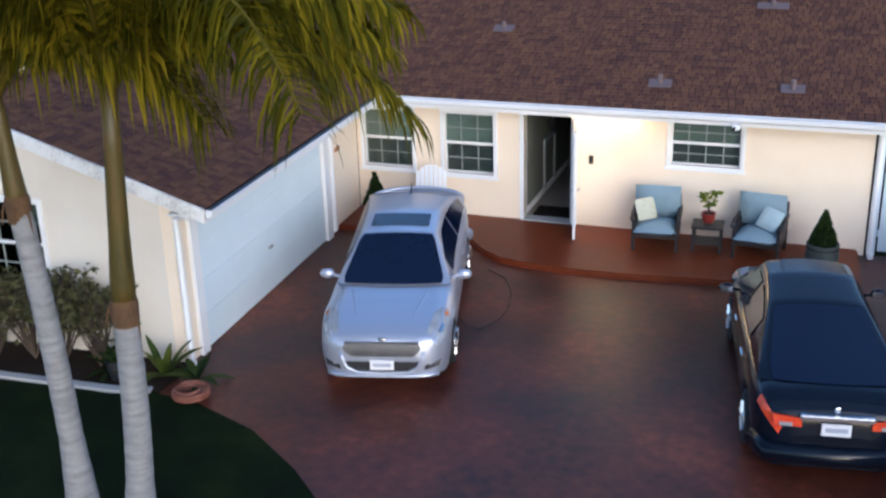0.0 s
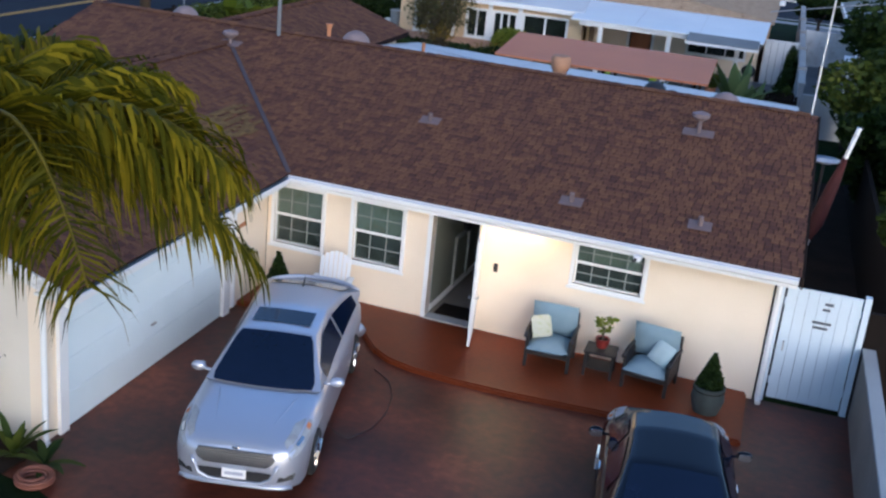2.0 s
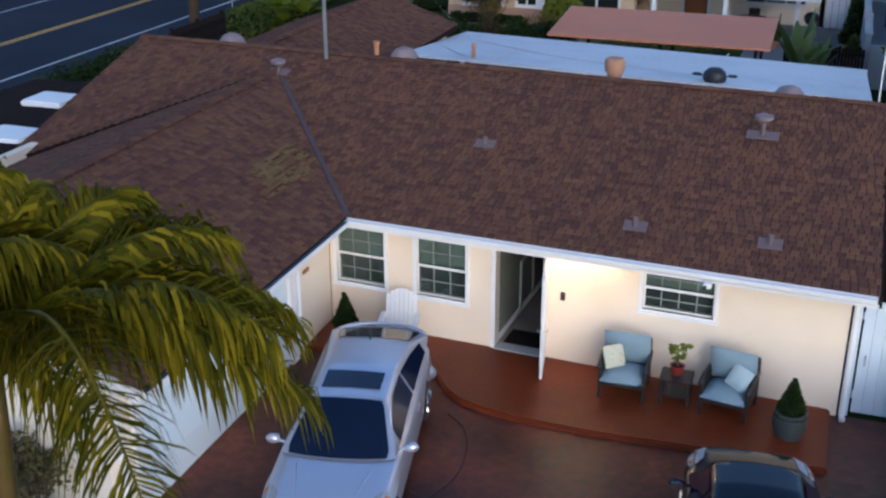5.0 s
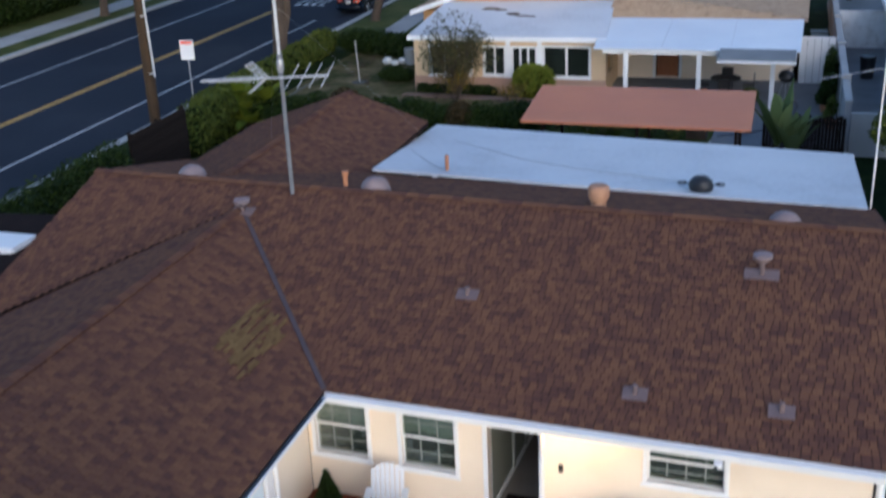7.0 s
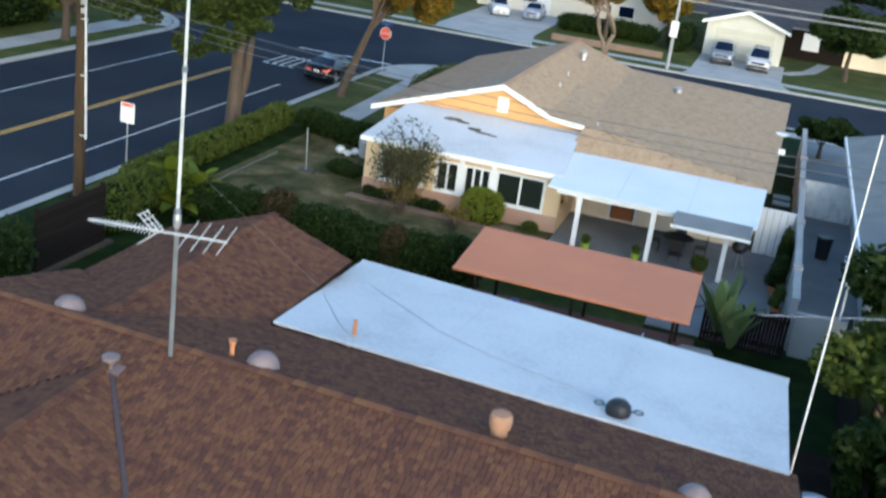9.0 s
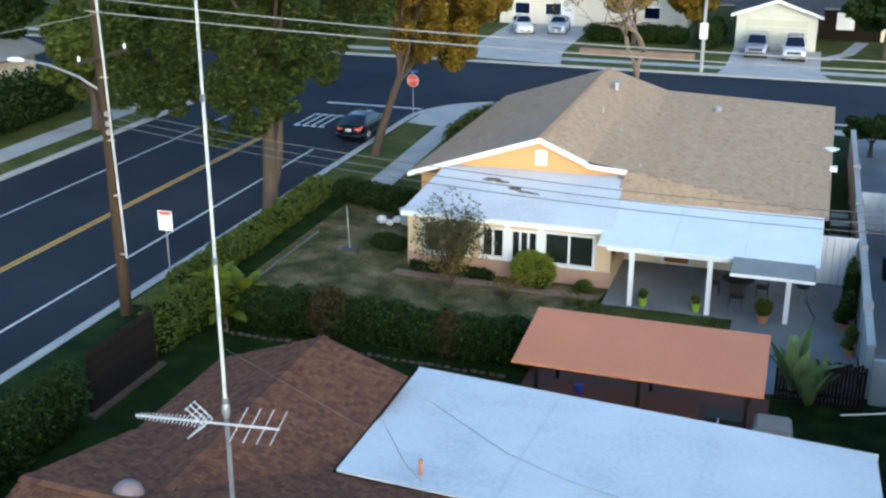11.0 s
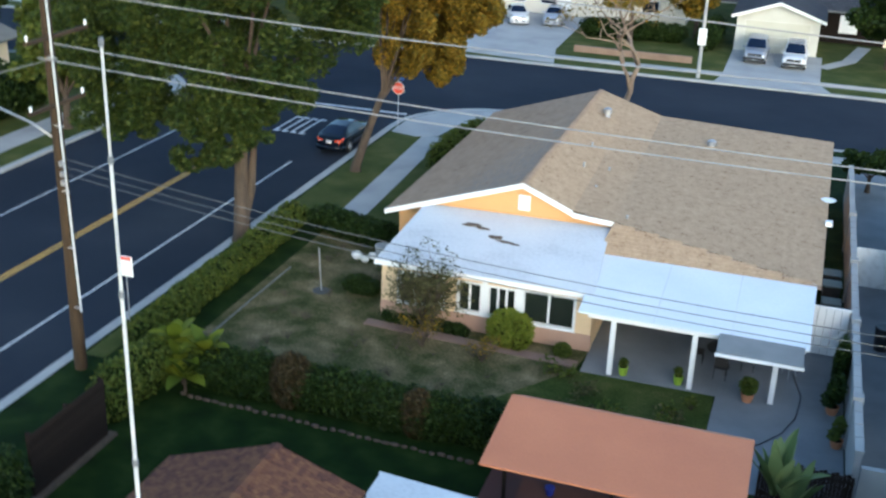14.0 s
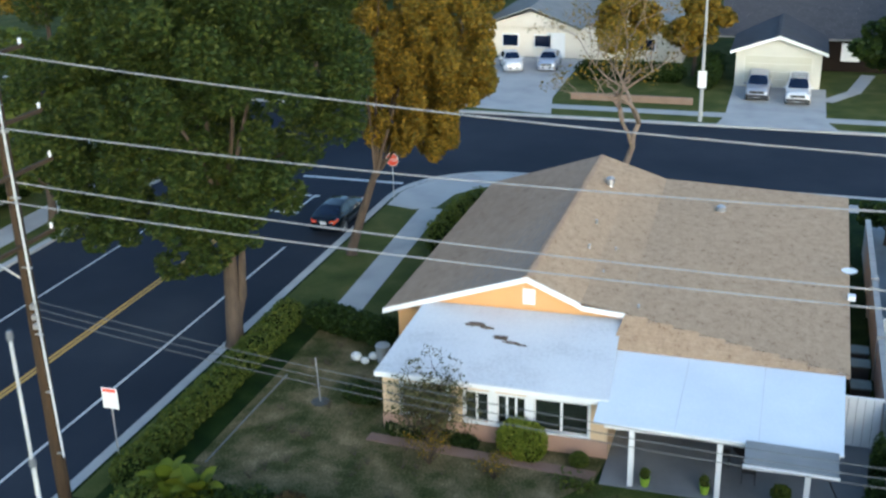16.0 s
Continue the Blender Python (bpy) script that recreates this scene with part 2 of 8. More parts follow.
M["peach"] = mat("peach_stucco", [(0.62, 0.45, 0.27), (0.72, 0.54, 0.34)], 0.9, 0.8, 80, 0.2)
# near-black: the gloom of unlit rooms is put into this colour
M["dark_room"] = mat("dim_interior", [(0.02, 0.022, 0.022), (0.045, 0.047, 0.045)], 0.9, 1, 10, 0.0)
M["blind"] = mat("grey_green_blind", [(0.24, 0.27, 0.24), (0.32, 0.35, 0.30)], 0.8, 1, 30, 0.0)
M["bar_grey"] = mat("dull_grey_bar", [(0.26, 0.28, 0.26), (0.34, 0.36, 0.34)], 0.6, 2, 30, 0.0)
M["pane_backing"] = mat("grey_backing", [(0.075, 0.082, 0.08), (0.11, 0.118, 0.112)], 0.9, 1, 40, 0.0)
M["glass"] = glass_mat("window_glass", (0.75, 0.82, 0.80))
M["steel"] = mat("galvanised_steel", [(0.35, 0.36, 0.38), (0.5, 0.5, 0.52)], 0.45, 4, 40, 0.05, metal=0.7)
M["vent_grey"] = mat("painted_vent", [(0.15, 0.115, 0.12), (0.24, 0.185, 0.19)], 0.6, 5, 40, 0.1)
M["terracotta"] = mat("terracotta", [(0.36, 0.15, 0.07), (0.48, 0.22, 0.11)], 0.8, 4, 40, 0.15)
M["black"] = mat("black_plastic", [(0.012, 0.012, 0.014), (0.022, 0.022, 0.025)], 0.5, 5, 40, 0.05)
M["pole_wood"] = mat("brown_pole_wood", [(0.024, 0.014, 0.006), (0.06, 0.033, 0.012)], 0.85, 2, 30, 0.4, stretch=(6, 6, 0.6))
M["bark"] = mat("tree_bark", [(0.04, 0.028, 0.02), (0.095, 0.068, 0.048)], 0.9, 2, 20, 0.6, stretch=(3, 3, 0.7))
M["fence_wood"] = mat("dark_fence_wood", [(0.009, 0.007, 0.006), (0.024, 0.017, 0.014)], 0.9, 2, 30, 0.3, stretch=(4, 4, 1), islands=0.4, spec=0.1)
M["leaf_dark"] = leaf_mat("dark_green_leaf", [(0.009, 0.020, 0.004), (0.021, 0.040, 0.006), (0.045, 0.066, 0.010)])
M["leaf_mid"] = leaf_mat("green_leaf", [(0.035, 0.06, 0.010), (0.075, 0.10, 0.015), (0.13, 0.14, 0.022)])
M["leaf_tree"] = leaf_mat("olive_tree_leaf", [(0.011, 0.027, 0.006), (0.036, 0.058, 0.011), (0.108, 0.122, 0.020)], 0.5)
M["leaf_gold"] = leaf_mat("golden_leaf", [(0.05, 0.058, 0.010), (0.17, 0.12, 0.014), (0.36, 0.21, 0.02)])
M["leaf_lime"] = leaf_mat("lime_leaf", [(0.09, 0.13, 0.012), (0.17, 0.20, 0.02), (0.24, 0.25, 0.03)])
M["palm_leaf"] = leaf_mat("palm_leaf", [(0.022, 0.03, 0.002), (0.095, 0.085, 0.003), (0.33, 0.25, 0.008)], spec=0.06)
M["palm_trunk"] = mat("palm_trunk", [(0.15, 0.145, 0.145), (0.25, 0.245, 0.25), (0.33, 0.325, 0.335)], 0.85, 3, 30, 0.5, stretch=(1, 1, 6))
M["crownshaft"] = mat("palm_crownshaft", [(0.022, 0.02, 0.005), (0.075, 0.055, 0.008), (0.10, 0.05, 0.012)], 0.5, 3, 20, 0.1, stretch=(4, 4, 0.7))


# ---- roofs of shingles ----
def span_at(poly, v):
    """Where a convex outline in the roof's plane is crossed at height v."""
    us = []
    for i in range(len(poly)):
        (u0, v0), (u1, v1) = poly[i], poly[(i + 1) % len(poly)]
        if (v0 - v) * (v1 - v) < 0:
            us.append(u0 + (u1 - u0) * (v - v0) / (v1 - v0))
    return (min(us), max(us)) if len(us) > 1 else None


def tab(shape, o, u, v, n, u0, u1, v0, v1, lift):
    p = lambda a, b, h: tuple(o + u * a + v * b + n * h)
    shape.add([p(u0, v0, 0.0), p(u1, v0, 0.0), p(u0, v0, lift), p(u1, v0, lift), p(u0, v1, 0.003), p(u1, v1, 0.003)],
              [(0, 1, 3, 2), (2, 3, 5, 4), (0, 2, 4), (1, 5, 3)])


def roof_plane(house, pts, along, material, base, rows=0.14, width=(0.1, 0.17), thick=0.14, single=None, rng=None, gap=0.013):
    """One slope: a deck with overlapping shingles; those inside the stretch single are pieces of their own."""
    rng = rng or random.Random(5)
    pts = [Vector(p) for p in pts]
    u = Vector(along).normalized()
    n = (pts[1] - pts[0]).cross(pts[2] - pts[0]).normalized()
    if n.z < 0:
        n = -n
    v = n.cross(u).normalized()
    if v.z < 0:
        v = -v
    o = pts[0]
    deck = part("roof", Shape().slab([tuple(p) for p in pts], thick), base, house)
    outline = [((p - o).dot(u), (p - o).dot(v)) for p in pts]
    lo, hi = min(q[1] for q in outline), max(q[1] for q in outline)
    rest, y, k, shared = Shape(), lo, 0, {}
    while y < hi - 0.03:
        span = span_at(outline, y + rows * 0.5)
        if span:
            a = span[0] - rng.random() * 0.2
            while a < span[1]:
                w = rng.uniform(*width)
                b0, b1 = max(a, span[0]), min(a + w - gap, span[1])
                top, lift = min(y + rows * 1.05, hi), rng.uniform(0.009, 0.02)
                if b1 - b0 > 0.02:
                    mid = o + u * ((b0 + b1) / 2) + v * y
                    if single and single[0] < mid.x < single[1] and single[2] < mid.y < single[3] and b1 - b0 > 0.1:
                        key = (round((b1 - b0) / 0.01), round(lift / 0.004))
                        if key not in shared:
                            s = Shape()
                            tab(s, Vector(), u, v, n, 0, key[0] * 0.01, 0, top - y, max(0.008, key[1] * 0.004))
                            shared[key] = mesh_of("shingle", s, material)
                        piece = new("shingle", shared[key])
                        piece.parent = deck
                        piece.location = o + u * b0 + v * y
                    else:
                        tab(rest, o, u, v, n, b0, b1, y, top, lift)
                a += w
        y, k = y + rows, k + 1
    tagged(part("roof_covering", rest, material, deck), kind="stuff")
    return deck


def ridge_caps(house, a, b, material, wide=0.15, step=0.25, rise=0.035):
    """Single bent cap shingles along a ridge, each lapping the next."""
    a, b = Vector(a), Vector(b)
    d = (b - a).normalized()
    side = d.cross(Vector((0, 0, 1))).normalized()
    p, q = Vector(), d * step * 1.1
    dn, up0, up1 = Vector((0, 0, -wide * 0.24)), Vector((0, 0, rise + 0.012)), Vector((0, 0, rise))
    s = Shape().add([tuple(x) for x in (p - side * wide + dn + up0, p + up0, p + side * wide + dn + up0, q - side * wide + dn + up1, q + up1, q + side * wide + dn + up1,
                                        p - side * wide + dn, p + side * wide + dn)],
                    [(0, 1, 4, 3), (1, 2, 5, 4), (6, 1, 0), (6, 7, 2, 1)])
    data = mesh_of("ridge_cap", s, material)
    for i in range(int((b - a).length / step)):
        cap = new("ridge_cap", data)
        cap.parent = house
        cap.matrix_parent_inverse = Matrix.Translation(-house.location)
        cap.location = a + d * i * step


def wall_with_holes(a, b, z0, z1, thick, holes, along='x', at=0.0):
    """A wall from a to b along an axis, its outer face at the other coordinate, with openings (a, b, low, high)."""
    us = sorted({a, b, *[h[0] for h in holes], *[h[1] for h in holes]})
    zs = sorted({z0, z1, *[min(max(h[2], z0), z1) for h in holes], *[min(max(h[3], z0), z1) for h in holes]})
    nu, nz = len(us), len(zs)
    full = lambda i, j: 0 <= i < nu - 1 and 0 <= j < nz - 1 and not any(h[0] - 1e-6 <= us[i] and us[i + 1] <= h[1] + 1e-6 and h[2] - 1e-6 <= zs[j] and zs[j + 1] <= h[3] + 1e-6 for h in holes)
    verts = [((u, at + d, z) if along == 'x' else (at + d, u, z)) for d in (0, thick) for z in zs for u in us]
    k = lambda i, j, d: d * nu * nz + j * nu + i
    faces = []
    for i in range(nu - 1):
        for j in range(nz - 1):
            if not full(i, j):
                continue
            faces += [(k(i, j, 0), k(i + 1, j, 0), k(i + 1, j + 1, 0), k(i, j + 1, 0)), (k(i, j, 1), k(i, j + 1, 1), k(i + 1, j + 1, 1), k(i + 1, j, 1))]
            for di, dj, p, q in ((-1, 0, (i, j), (i, j + 1)), (1, 0, (i + 1, j + 1), (i + 1, j)), (0, -1, (i + 1, j), (i, j)), (0, 1, (i, j + 1), (i + 1, j + 1))):
                if not full(i + di, j + dj):
                    faces.append((k(*p, 0), k(*q, 0), k(*q, 1), k(*p, 1)))
    return Shape().add(verts, faces)


def window(house, x0, x1, z0, z1, y, cols=3, rows=(2, 2), hung=True, backing="blind", frame_w=0.07, grid_w=0.018):
    """A window in a wall that faces -y: casing, sashes, glazing bars, panes, sill, and dark boards for the unlit room
    behind.
    """
    fw = frame_w
    s = Shape().box(x0 - fw, x0, y - 0.035, y + 0.12, z0 - fw, z1 + fw).box(x1, x1 + fw, y - 0.035, y + 0.12, z0 - fw, z1 + fw)
    s.box(x0, x1, y - 0.035, y + 0.12, z1, z1 + fw).box(x0, x1, y - 0.035, y + 0.12, z0 - fw, z0)
    w = part("window", s, M["white"], house, "white-framed window with glazing bars", bevel=0.006)
    part("window_sill", Shape().box(x0 - fw - 0.03, x1 + fw + 0.03, y - 0.06, y - 0.036, z0 - fw - 0.012, z0 - fw + 0.03), M["white"], w)
    mid = (z0 + z1) / 2
    halves = [(z0, mid), (mid, z1)] if hung else [(z0, z1)]
    for i, (a, b) in enumerate(halves):
        yy = y + 0.05 - 0.03 * i
        r = 0.03
        part("sash", Shape().box(x0, x0 + r, yy, yy + 0.03, a, b).box(x1 - r, x1, yy, yy + 0.03, a, b).box(x0 + r, x1 - r, yy, yy + 0.03, a, a + r).box(x0 + r, x1 - r, yy, yy + 0.03, b - r, b),
             M["white"], w)
        n = rows[i % len(rows)]
        for k in range(1, cols):
            c = x0 + (x1 - x0) * k / cols
            part("glazing_bar", Shape().box(c - grid_w / 2, c + grid_w / 2, yy + 0.006, yy + 0.02, a + r, b - r), M["bar_grey" if hung else "white"], w)
        for k in range(1, n):
            c = a + (b - a) * k / n
            part("glazing_bar", Shape().box(x0 + r, x1 - r, yy + 0.008, yy + 0.018, c - grid_w / 2, c + grid_w / 2), M["bar_grey" if hung else "white"], w)
        pane = part("pane", Shape().box(x0 + r, x1 - r, yy + 0.01, yy + 0.015, a + r, b - r), M["glass"], w)
        pane.visible_shadow = False
    # with a dark_room backing this sheet is painted gloom, no blind
    part("blind", Shape().box(x0, x1, y + 0.16, y + 0.18, mid if hung else z0, z1), M[backing], w)
    if hung:
        # added grey sheet that sets the tone of the lower panes
        part("net_curtain", Shape().box(x0, x1, y + 0.19, y + 0.2, z0, mid), M["pane_backing"], w, "dim grey backing sheet behind the lower panes")
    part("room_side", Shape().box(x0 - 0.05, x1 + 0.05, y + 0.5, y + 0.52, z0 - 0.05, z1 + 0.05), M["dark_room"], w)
    return w


# ---- ground, roads, lots ----
solid("ground", Shape().poly([(-1500, -1500, -0.16), (1500, -1500, -0.16), (1500, 1500, -0.16), (-1500, 1500, -0.16)]), M["lawn_dry"],
      "dry grassy ground reaching to the horizon", "ground", "structure")
solid("road", Shape().poly([(-40.3, -300, -0.128), (-24.6, -300, -0.128), (-24.6, 82, -0.128), (-40.3, 82, -0.128)]), M["asphalt"],
      "dark grey asphalt two-lane road with painted lines", "road", "structure")
solid("side_road", Shape().poly([(-400, 74.0, -0.124), (-18, 74.0, -0.124), (-18, 79.5, -0.124), (300, 79.5, -0.124), (300, 95.6, -0.124), (-400, 95.6, -0.124)]), M["asphalt"],
      "dark grey asphalt side street meeting the road", "road", "structure")


def arc(cx, cy, r, a0, a1, n=10):
    return [(cx + r * math.cos(radians(a0 + (a1 - a0) * i / n)), cy + r * math.sin(radians(a0 + (a1 - a0) * i / n))) for i in range(n + 1)]


near_block = [(-24.5, -300), (300, -300), (300, 80.8)] + arc(-18.5, 74.8, 6.0, 90, 180)
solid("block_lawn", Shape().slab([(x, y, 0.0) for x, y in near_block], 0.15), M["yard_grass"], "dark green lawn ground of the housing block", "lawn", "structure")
far_block = [(300, 95.7), (300, 600), (-600, 600), (-600, 95.7)]
solid("far_lawn", Shape().slab([(x, y, 0.0) for x, y in far_block], 0.15), M["verge"], "green lawn ground across the side street", "lawn", "structure")
solid("roadside_lawn", Shape().slab([(-600, -300, 0.0), (-40.4, -300, 0.0)] + [(x, y, 0.0) for x, y in arc(-46.4, 74.8, 6.0, 0, 90)] + [(-600, 80.8, 0.0)], 0.15), M["verge"],
      "dull green grass beyond the road", "lawn", "structure")


def strip(pts, wide, z, down):
    """A band of that width along a line of points."""
    s = Shape()
    left, right = [], []
    for i, p in enumerate(pts):
        a, b = Vector((*pts[max(i - 1, 0)], 0)), Vector((*pts[min(i + 1, len(pts) - 1)], 0))
        d = (b - a).normalized()
        sd = Vector((-d.y, d.x, 0)) * wide / 2
        left.append((p[0] + sd.x, p[1] + sd.y, z))
        right.append((p[0] - sd.x, p[1] - sd.y, z))
    for i in range(len(pts) - 1):
        s.slab([left[i], right[i], right[i + 1], left[i + 1]], down)
    return s


corner = arc(-18.5, 74.8, 6.2, 180, 90)
solid("kerb", strip([(-24.7, -200), (-24.7, 0), (-24.7, 40), *corner, (60, 81.0), (200, 81.0)], 0.42, 0.014, 0.15), M["kerb"], "pale concrete kerb and gutter along the road", "kerb", "structure")
solid("kerb", strip([(-40.35, -200), (-40.35, 40), *arc(-46.4, 74.8, 6.1, 0, 90), (-200, 80.9)], 0.4, 0.014, 0.15), M["kerb"], "pale concrete kerb across the road", "kerb", "structure")
solid("kerb", strip([(-200, 95.5), (60, 95.5), (200, 95.5)], 0.42, 0.014, 0.15), M["kerb"], "pale concrete kerb across the side street", "kerb", "structure")
solid("pavement", strip([(-43.1, -200), (-43.1, 76.0)], 1.9, 0.012, 0.05), M["concrete"], "grey concrete footpath beyond the road", "pavement", "structure")
solid("pavement", Shape().slab([(x, y, 0.02) for x, y in arc(-46.4, 74.8, 5.8, 10, 80) + [(-46.0, 77.4), (-43.4, 74.6)]], 0.05), M["concrete"], "pale concrete corner ramp beyond the road", "pavement", "structure")
solid("pavement", strip([(-21.0, 58.7), (-21.3, 66), (-21.6, 73.4)], 1.35, 0.012, 0.05), M["concrete"], "grey concrete footpath towards the street corner", "pavement", "structure")
solid("pavement", strip([(-15.02, 78.9), (40, 78.9)], 1.35, 0.012, 0.05), M["concrete"], "grey concrete footpath along the side street", "pavement", "structure")
solid("pavement", Shape().slab([(x, y, 0.02) for x, y in arc(-18.5, 74.8, 5.9, 170, 90) + [(-15.0, 80.7), (-15.0, 78.2), (-19.6, 77.9), (-21.0, 76.2), (-21.4, 73.6), (-22.6, 73.0), (-24.3, 73.4)]], 0.05), M["concrete"],
      "grey concrete corner ramp of the footpath", "pavement", "structure")
solid("pavement", strip([(-120, 98.3), (40, 98.3), (150, 98.3)], 1.3, 0.012, 0.05), M["concrete"], "grey concrete footpath across the side street", "pavement", "structure")

# painted lines
solid("road_line", strip([(-27.4, -200), (-27.4, 66)], 0.12, -0.12, 0.004), M["line_white"], "white edge line painted on the asphalt", "road marking", "structure")
solid("road_line", strip([(-36.2, -200), (-36.2, 73)], 0.11, -0.12, 0.004), M["line_white"], "white edge line painted on the asphalt", "road marking", "structure")
for dx in (-0.11, 0.11):
    solid("road_line", strip([(-31.5 + dx, -200), (-31.5 + dx, 69)], 0.15, -0.12, 0.004), M["line_yellow"], "yellow centre line painted on the asphalt", "road marking", "structure")
solid("road_line", Shape().box(-31.6, -24.9, 77.6, 77.95, -0.12, -0.116), M["line_white"], "white stop line painted on the asphalt", "road marking", "structure")
for i in range(4):
    s = Shape()
    x = -31.0 + i * 0.55
    s.box(x, x + 0.14, 71.0, 74.4, -0.12, -0.116).box(x + 0.14, x + 0.4, 74.1, 74.4, -0.12, -0.116).box(x + 0.14, x + 0.4, 71.0, 71.3, -0.12, -0.116)
    solid("road_lettering", s, M["line_white"], "worn white lettering bars painted on the asphalt", "road marking", "structure", "painted lettering")

# ---- the front yard ----
solid("driveway", Shape().slab([(-8.05, 2, 0.012), (9, 2, 0.012), (9, 19.5, 0.012), (-8.05, 19.5, 0.012)], 0.04), M["drive"], "brown stained stamped-concrete driveway with blotches", "driveway", "structure")
lawn_edge = [(-8.1, 12.1), (-7.34, 11.97), (-6.3, 11.5), (-5.4, 10.78), (-4.75, 10.1), (-4.2, 9.2), (-3.8, 8), (-3.6, 6), (-3.5, 2)]
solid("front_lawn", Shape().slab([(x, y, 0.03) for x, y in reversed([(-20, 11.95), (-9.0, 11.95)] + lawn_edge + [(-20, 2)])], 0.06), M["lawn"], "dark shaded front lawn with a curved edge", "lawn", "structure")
solid("lawn_edging", strip([(-18, 12.0), (-8.6, 12.0), *lawn_edge[:1]], 0.13, 0.075, 0.1), M["kerb"], "pale concrete edging between lawn and flower bed", "edging", "structure")
solid("flower_bed", Shape().slab([(-18, 12.06, 0.04), (-8.0, 12.1, 0.04), (-7.9, 13.0, 0.04), (-18, 13.0, 0.04)], 0.05), M["soil"], "dark soil bed along the garage wall", "flower bed", "structure")
porch_edge = [(-8.0, 18.75), (-5.55, 18.75)] + [(-5.3, 18.45), (-5.0, 18.05), (-4.65, 17.78), (-4.2, 17.63), (-3.4, 17.52), (-2.4, 17.5), (-0.7, 17.58), (1.3, 17.6)]
step = Shape().slab([(x, y, 0.11) for x, y in porch_edge] + [(1.3, 19.5, 0.11), (1.3, 19.6, 0.11), (-8.0, 20.1, 0.11)], 0.13)
solid("porch_step", step, M["porch"], "red-brown stained concrete porch with a rounded step edge", "porch", "structure", bevel=0.03)

# ---- the house with the garage ----
house = thing("house", "single-storey cream stucco house with brown shingle roof and attached garage", "house", (-6.0, 19.6, 0))
EAVE, FY = 2.5, 19.47
SKEW = Matrix.Translation((1.35, 19.47, 0)) @ Matrix.Rotation(-math.atan(0.0516), 4, 'Z') @ Matrix.Translation((-1.35, -19.47, 0))


def skewed(done):
    """Turns the parts made since by the small angle between the front wall and the garage."""
    for ob in bpy.data.objects:
        if ob.type == 'MESH' and ob.name not in done:
            ob.data.transform(SKEW)


before = {ob.name for ob in bpy.data.objects}
win_a, win_b, win_c = (-7.85, -6.85, 0.95, 2.09), (-6.2, -5.22, 0.93, 2.1), (-1.96, -0.75, 1.4, 2.2)
door_hole = (-4.64, -3.75, 0.11, 2.15)
part("wall", wall_with_holes(-8.0, 1.4, 0.0, 2.55, 0.2, [win_a, win_b, win_c, door_hole], 'x', FY), M["stucco"], house, "cream stucco front wall")
for w, c in ((win_a, 3), (win_b, 3), (win_c, 4)):
    window(house, *w, FY, c)
skewed(before)
part("wall", wall_with_holes(13.0, 19.95, 0.0, 2.68, 0.2, [(13.5, 18.12, 0.0, 2.16)], 'y', -8.2), M["stucco"], house, "cream stucco garage wall")
gwin = (-12.4, -10.15, 1.0, 2.3)
part("wall", wall_with_holes(-15.0, -8.2, 0.0, 2.66, 0.2, [gwin], 'x', 13.0), M["stucco_pale"], house)
part("gable_wall", Shape().prism([(-15.0, 13.0, 2.66), (-8.0, 13.0, 2.66), (-11.2, 13.0, 3.62)], (0, 0.2, 0)), M["stucco_pale"], house)
part("wall", Shape().box(1.2, 1.4, FY + 0.2, 28.5, 0, 2.6), M["stucco"], house)
part("gable_wall", Shape().prism([(1.3, 19.4, 2.45), (1.3, 28.3, 2.6), (1.3, 28.3, 2.95), (1.3, 24.6, 3.9)], (0.094, 0, 0)), M["stucco"], house)
part("wall", Shape().box(-15.2, -15.0, 13.0, 33.8, 0, 2.75), M["stucco"], house)
part("wall", Shape().box(-15.0, 1.4, 28.3, 28.5, 0, 3.0), M["stucco"], house)
part("wall", Shape().box(-15.0, -10.6, 33.6, 33.8, 0, 2.75), M["stucco"], house)
part("gable_wall", Shape().prism([(-15.2, 33.7, 2.75), (-10.5, 33.7, 2.95), (-12.55, 33.7, 3.72)], (0, 0.1, 0)), M["stucco"], house)
part("wall", Shape().box(-10.6, -10.4, 28.5, 33.8, 0, 2.95), M["stucco"], house)
window(house, *gwin, 13.0, 6)

# roof slopes
R1, R2 = M["shingle"], M["shingle_flat"]
roof_plane(house, [(-7.35, 19.4, EAVE), (1.75, 18.93, EAVE), (1.75, 24.6, 4.05), (-11.2, 25.268, 4.05), (-11.2, 24.36, 3.802)], (1, -0.0516, 0), R1, R2, single=(-5.2, -3.4, 18.9, 20.6), rng=random.Random(11))
roof_plane(house, [(-11.2, 24.36, 3.802), (-11.2, 25.268, 4.05), (-15.4, 25.485, 4.05), (-15.4, 19.815, 2.5)], (1, -0.0516, 0), R1, R2, rng=random.Random(12))
roof_plane(house, [(-7.35, 12.75, EAVE), (-7.35, 19.4, EAVE), (-11.2, 24.36, 3.8), (-11.2, 12.75, 3.8)], (0, 1, 0), R1, R2, rng=random.Random(13))
roof_plane(house, [(-15.4, 12.75, 2.4), (-15.4, 19.95, 2.4), (-11.2, 24.5, 3.8), (-11.2, 12.75, 3.8)], (0, 1, 0), R1, R2, rng=random.Random(14))
roof_plane(house, [(1.75, 28.4, 3.12), (-15.4, 29.285, 3.12), (-15.4, 25.485, 4.05), (1.75, 24.6, 4.05)], (1, -0.0516, 0), R1, R2, rng=random.Random(15))
roof_plane(house, [(-15.7, 26.0, 2.75), (-15.7, 34.2, 2.75), (-12.55, 34.2, 3.85), (-12.55, 26.0, 3.85)], (0, 1, 0), R1, R2, rng=random.Random(16))
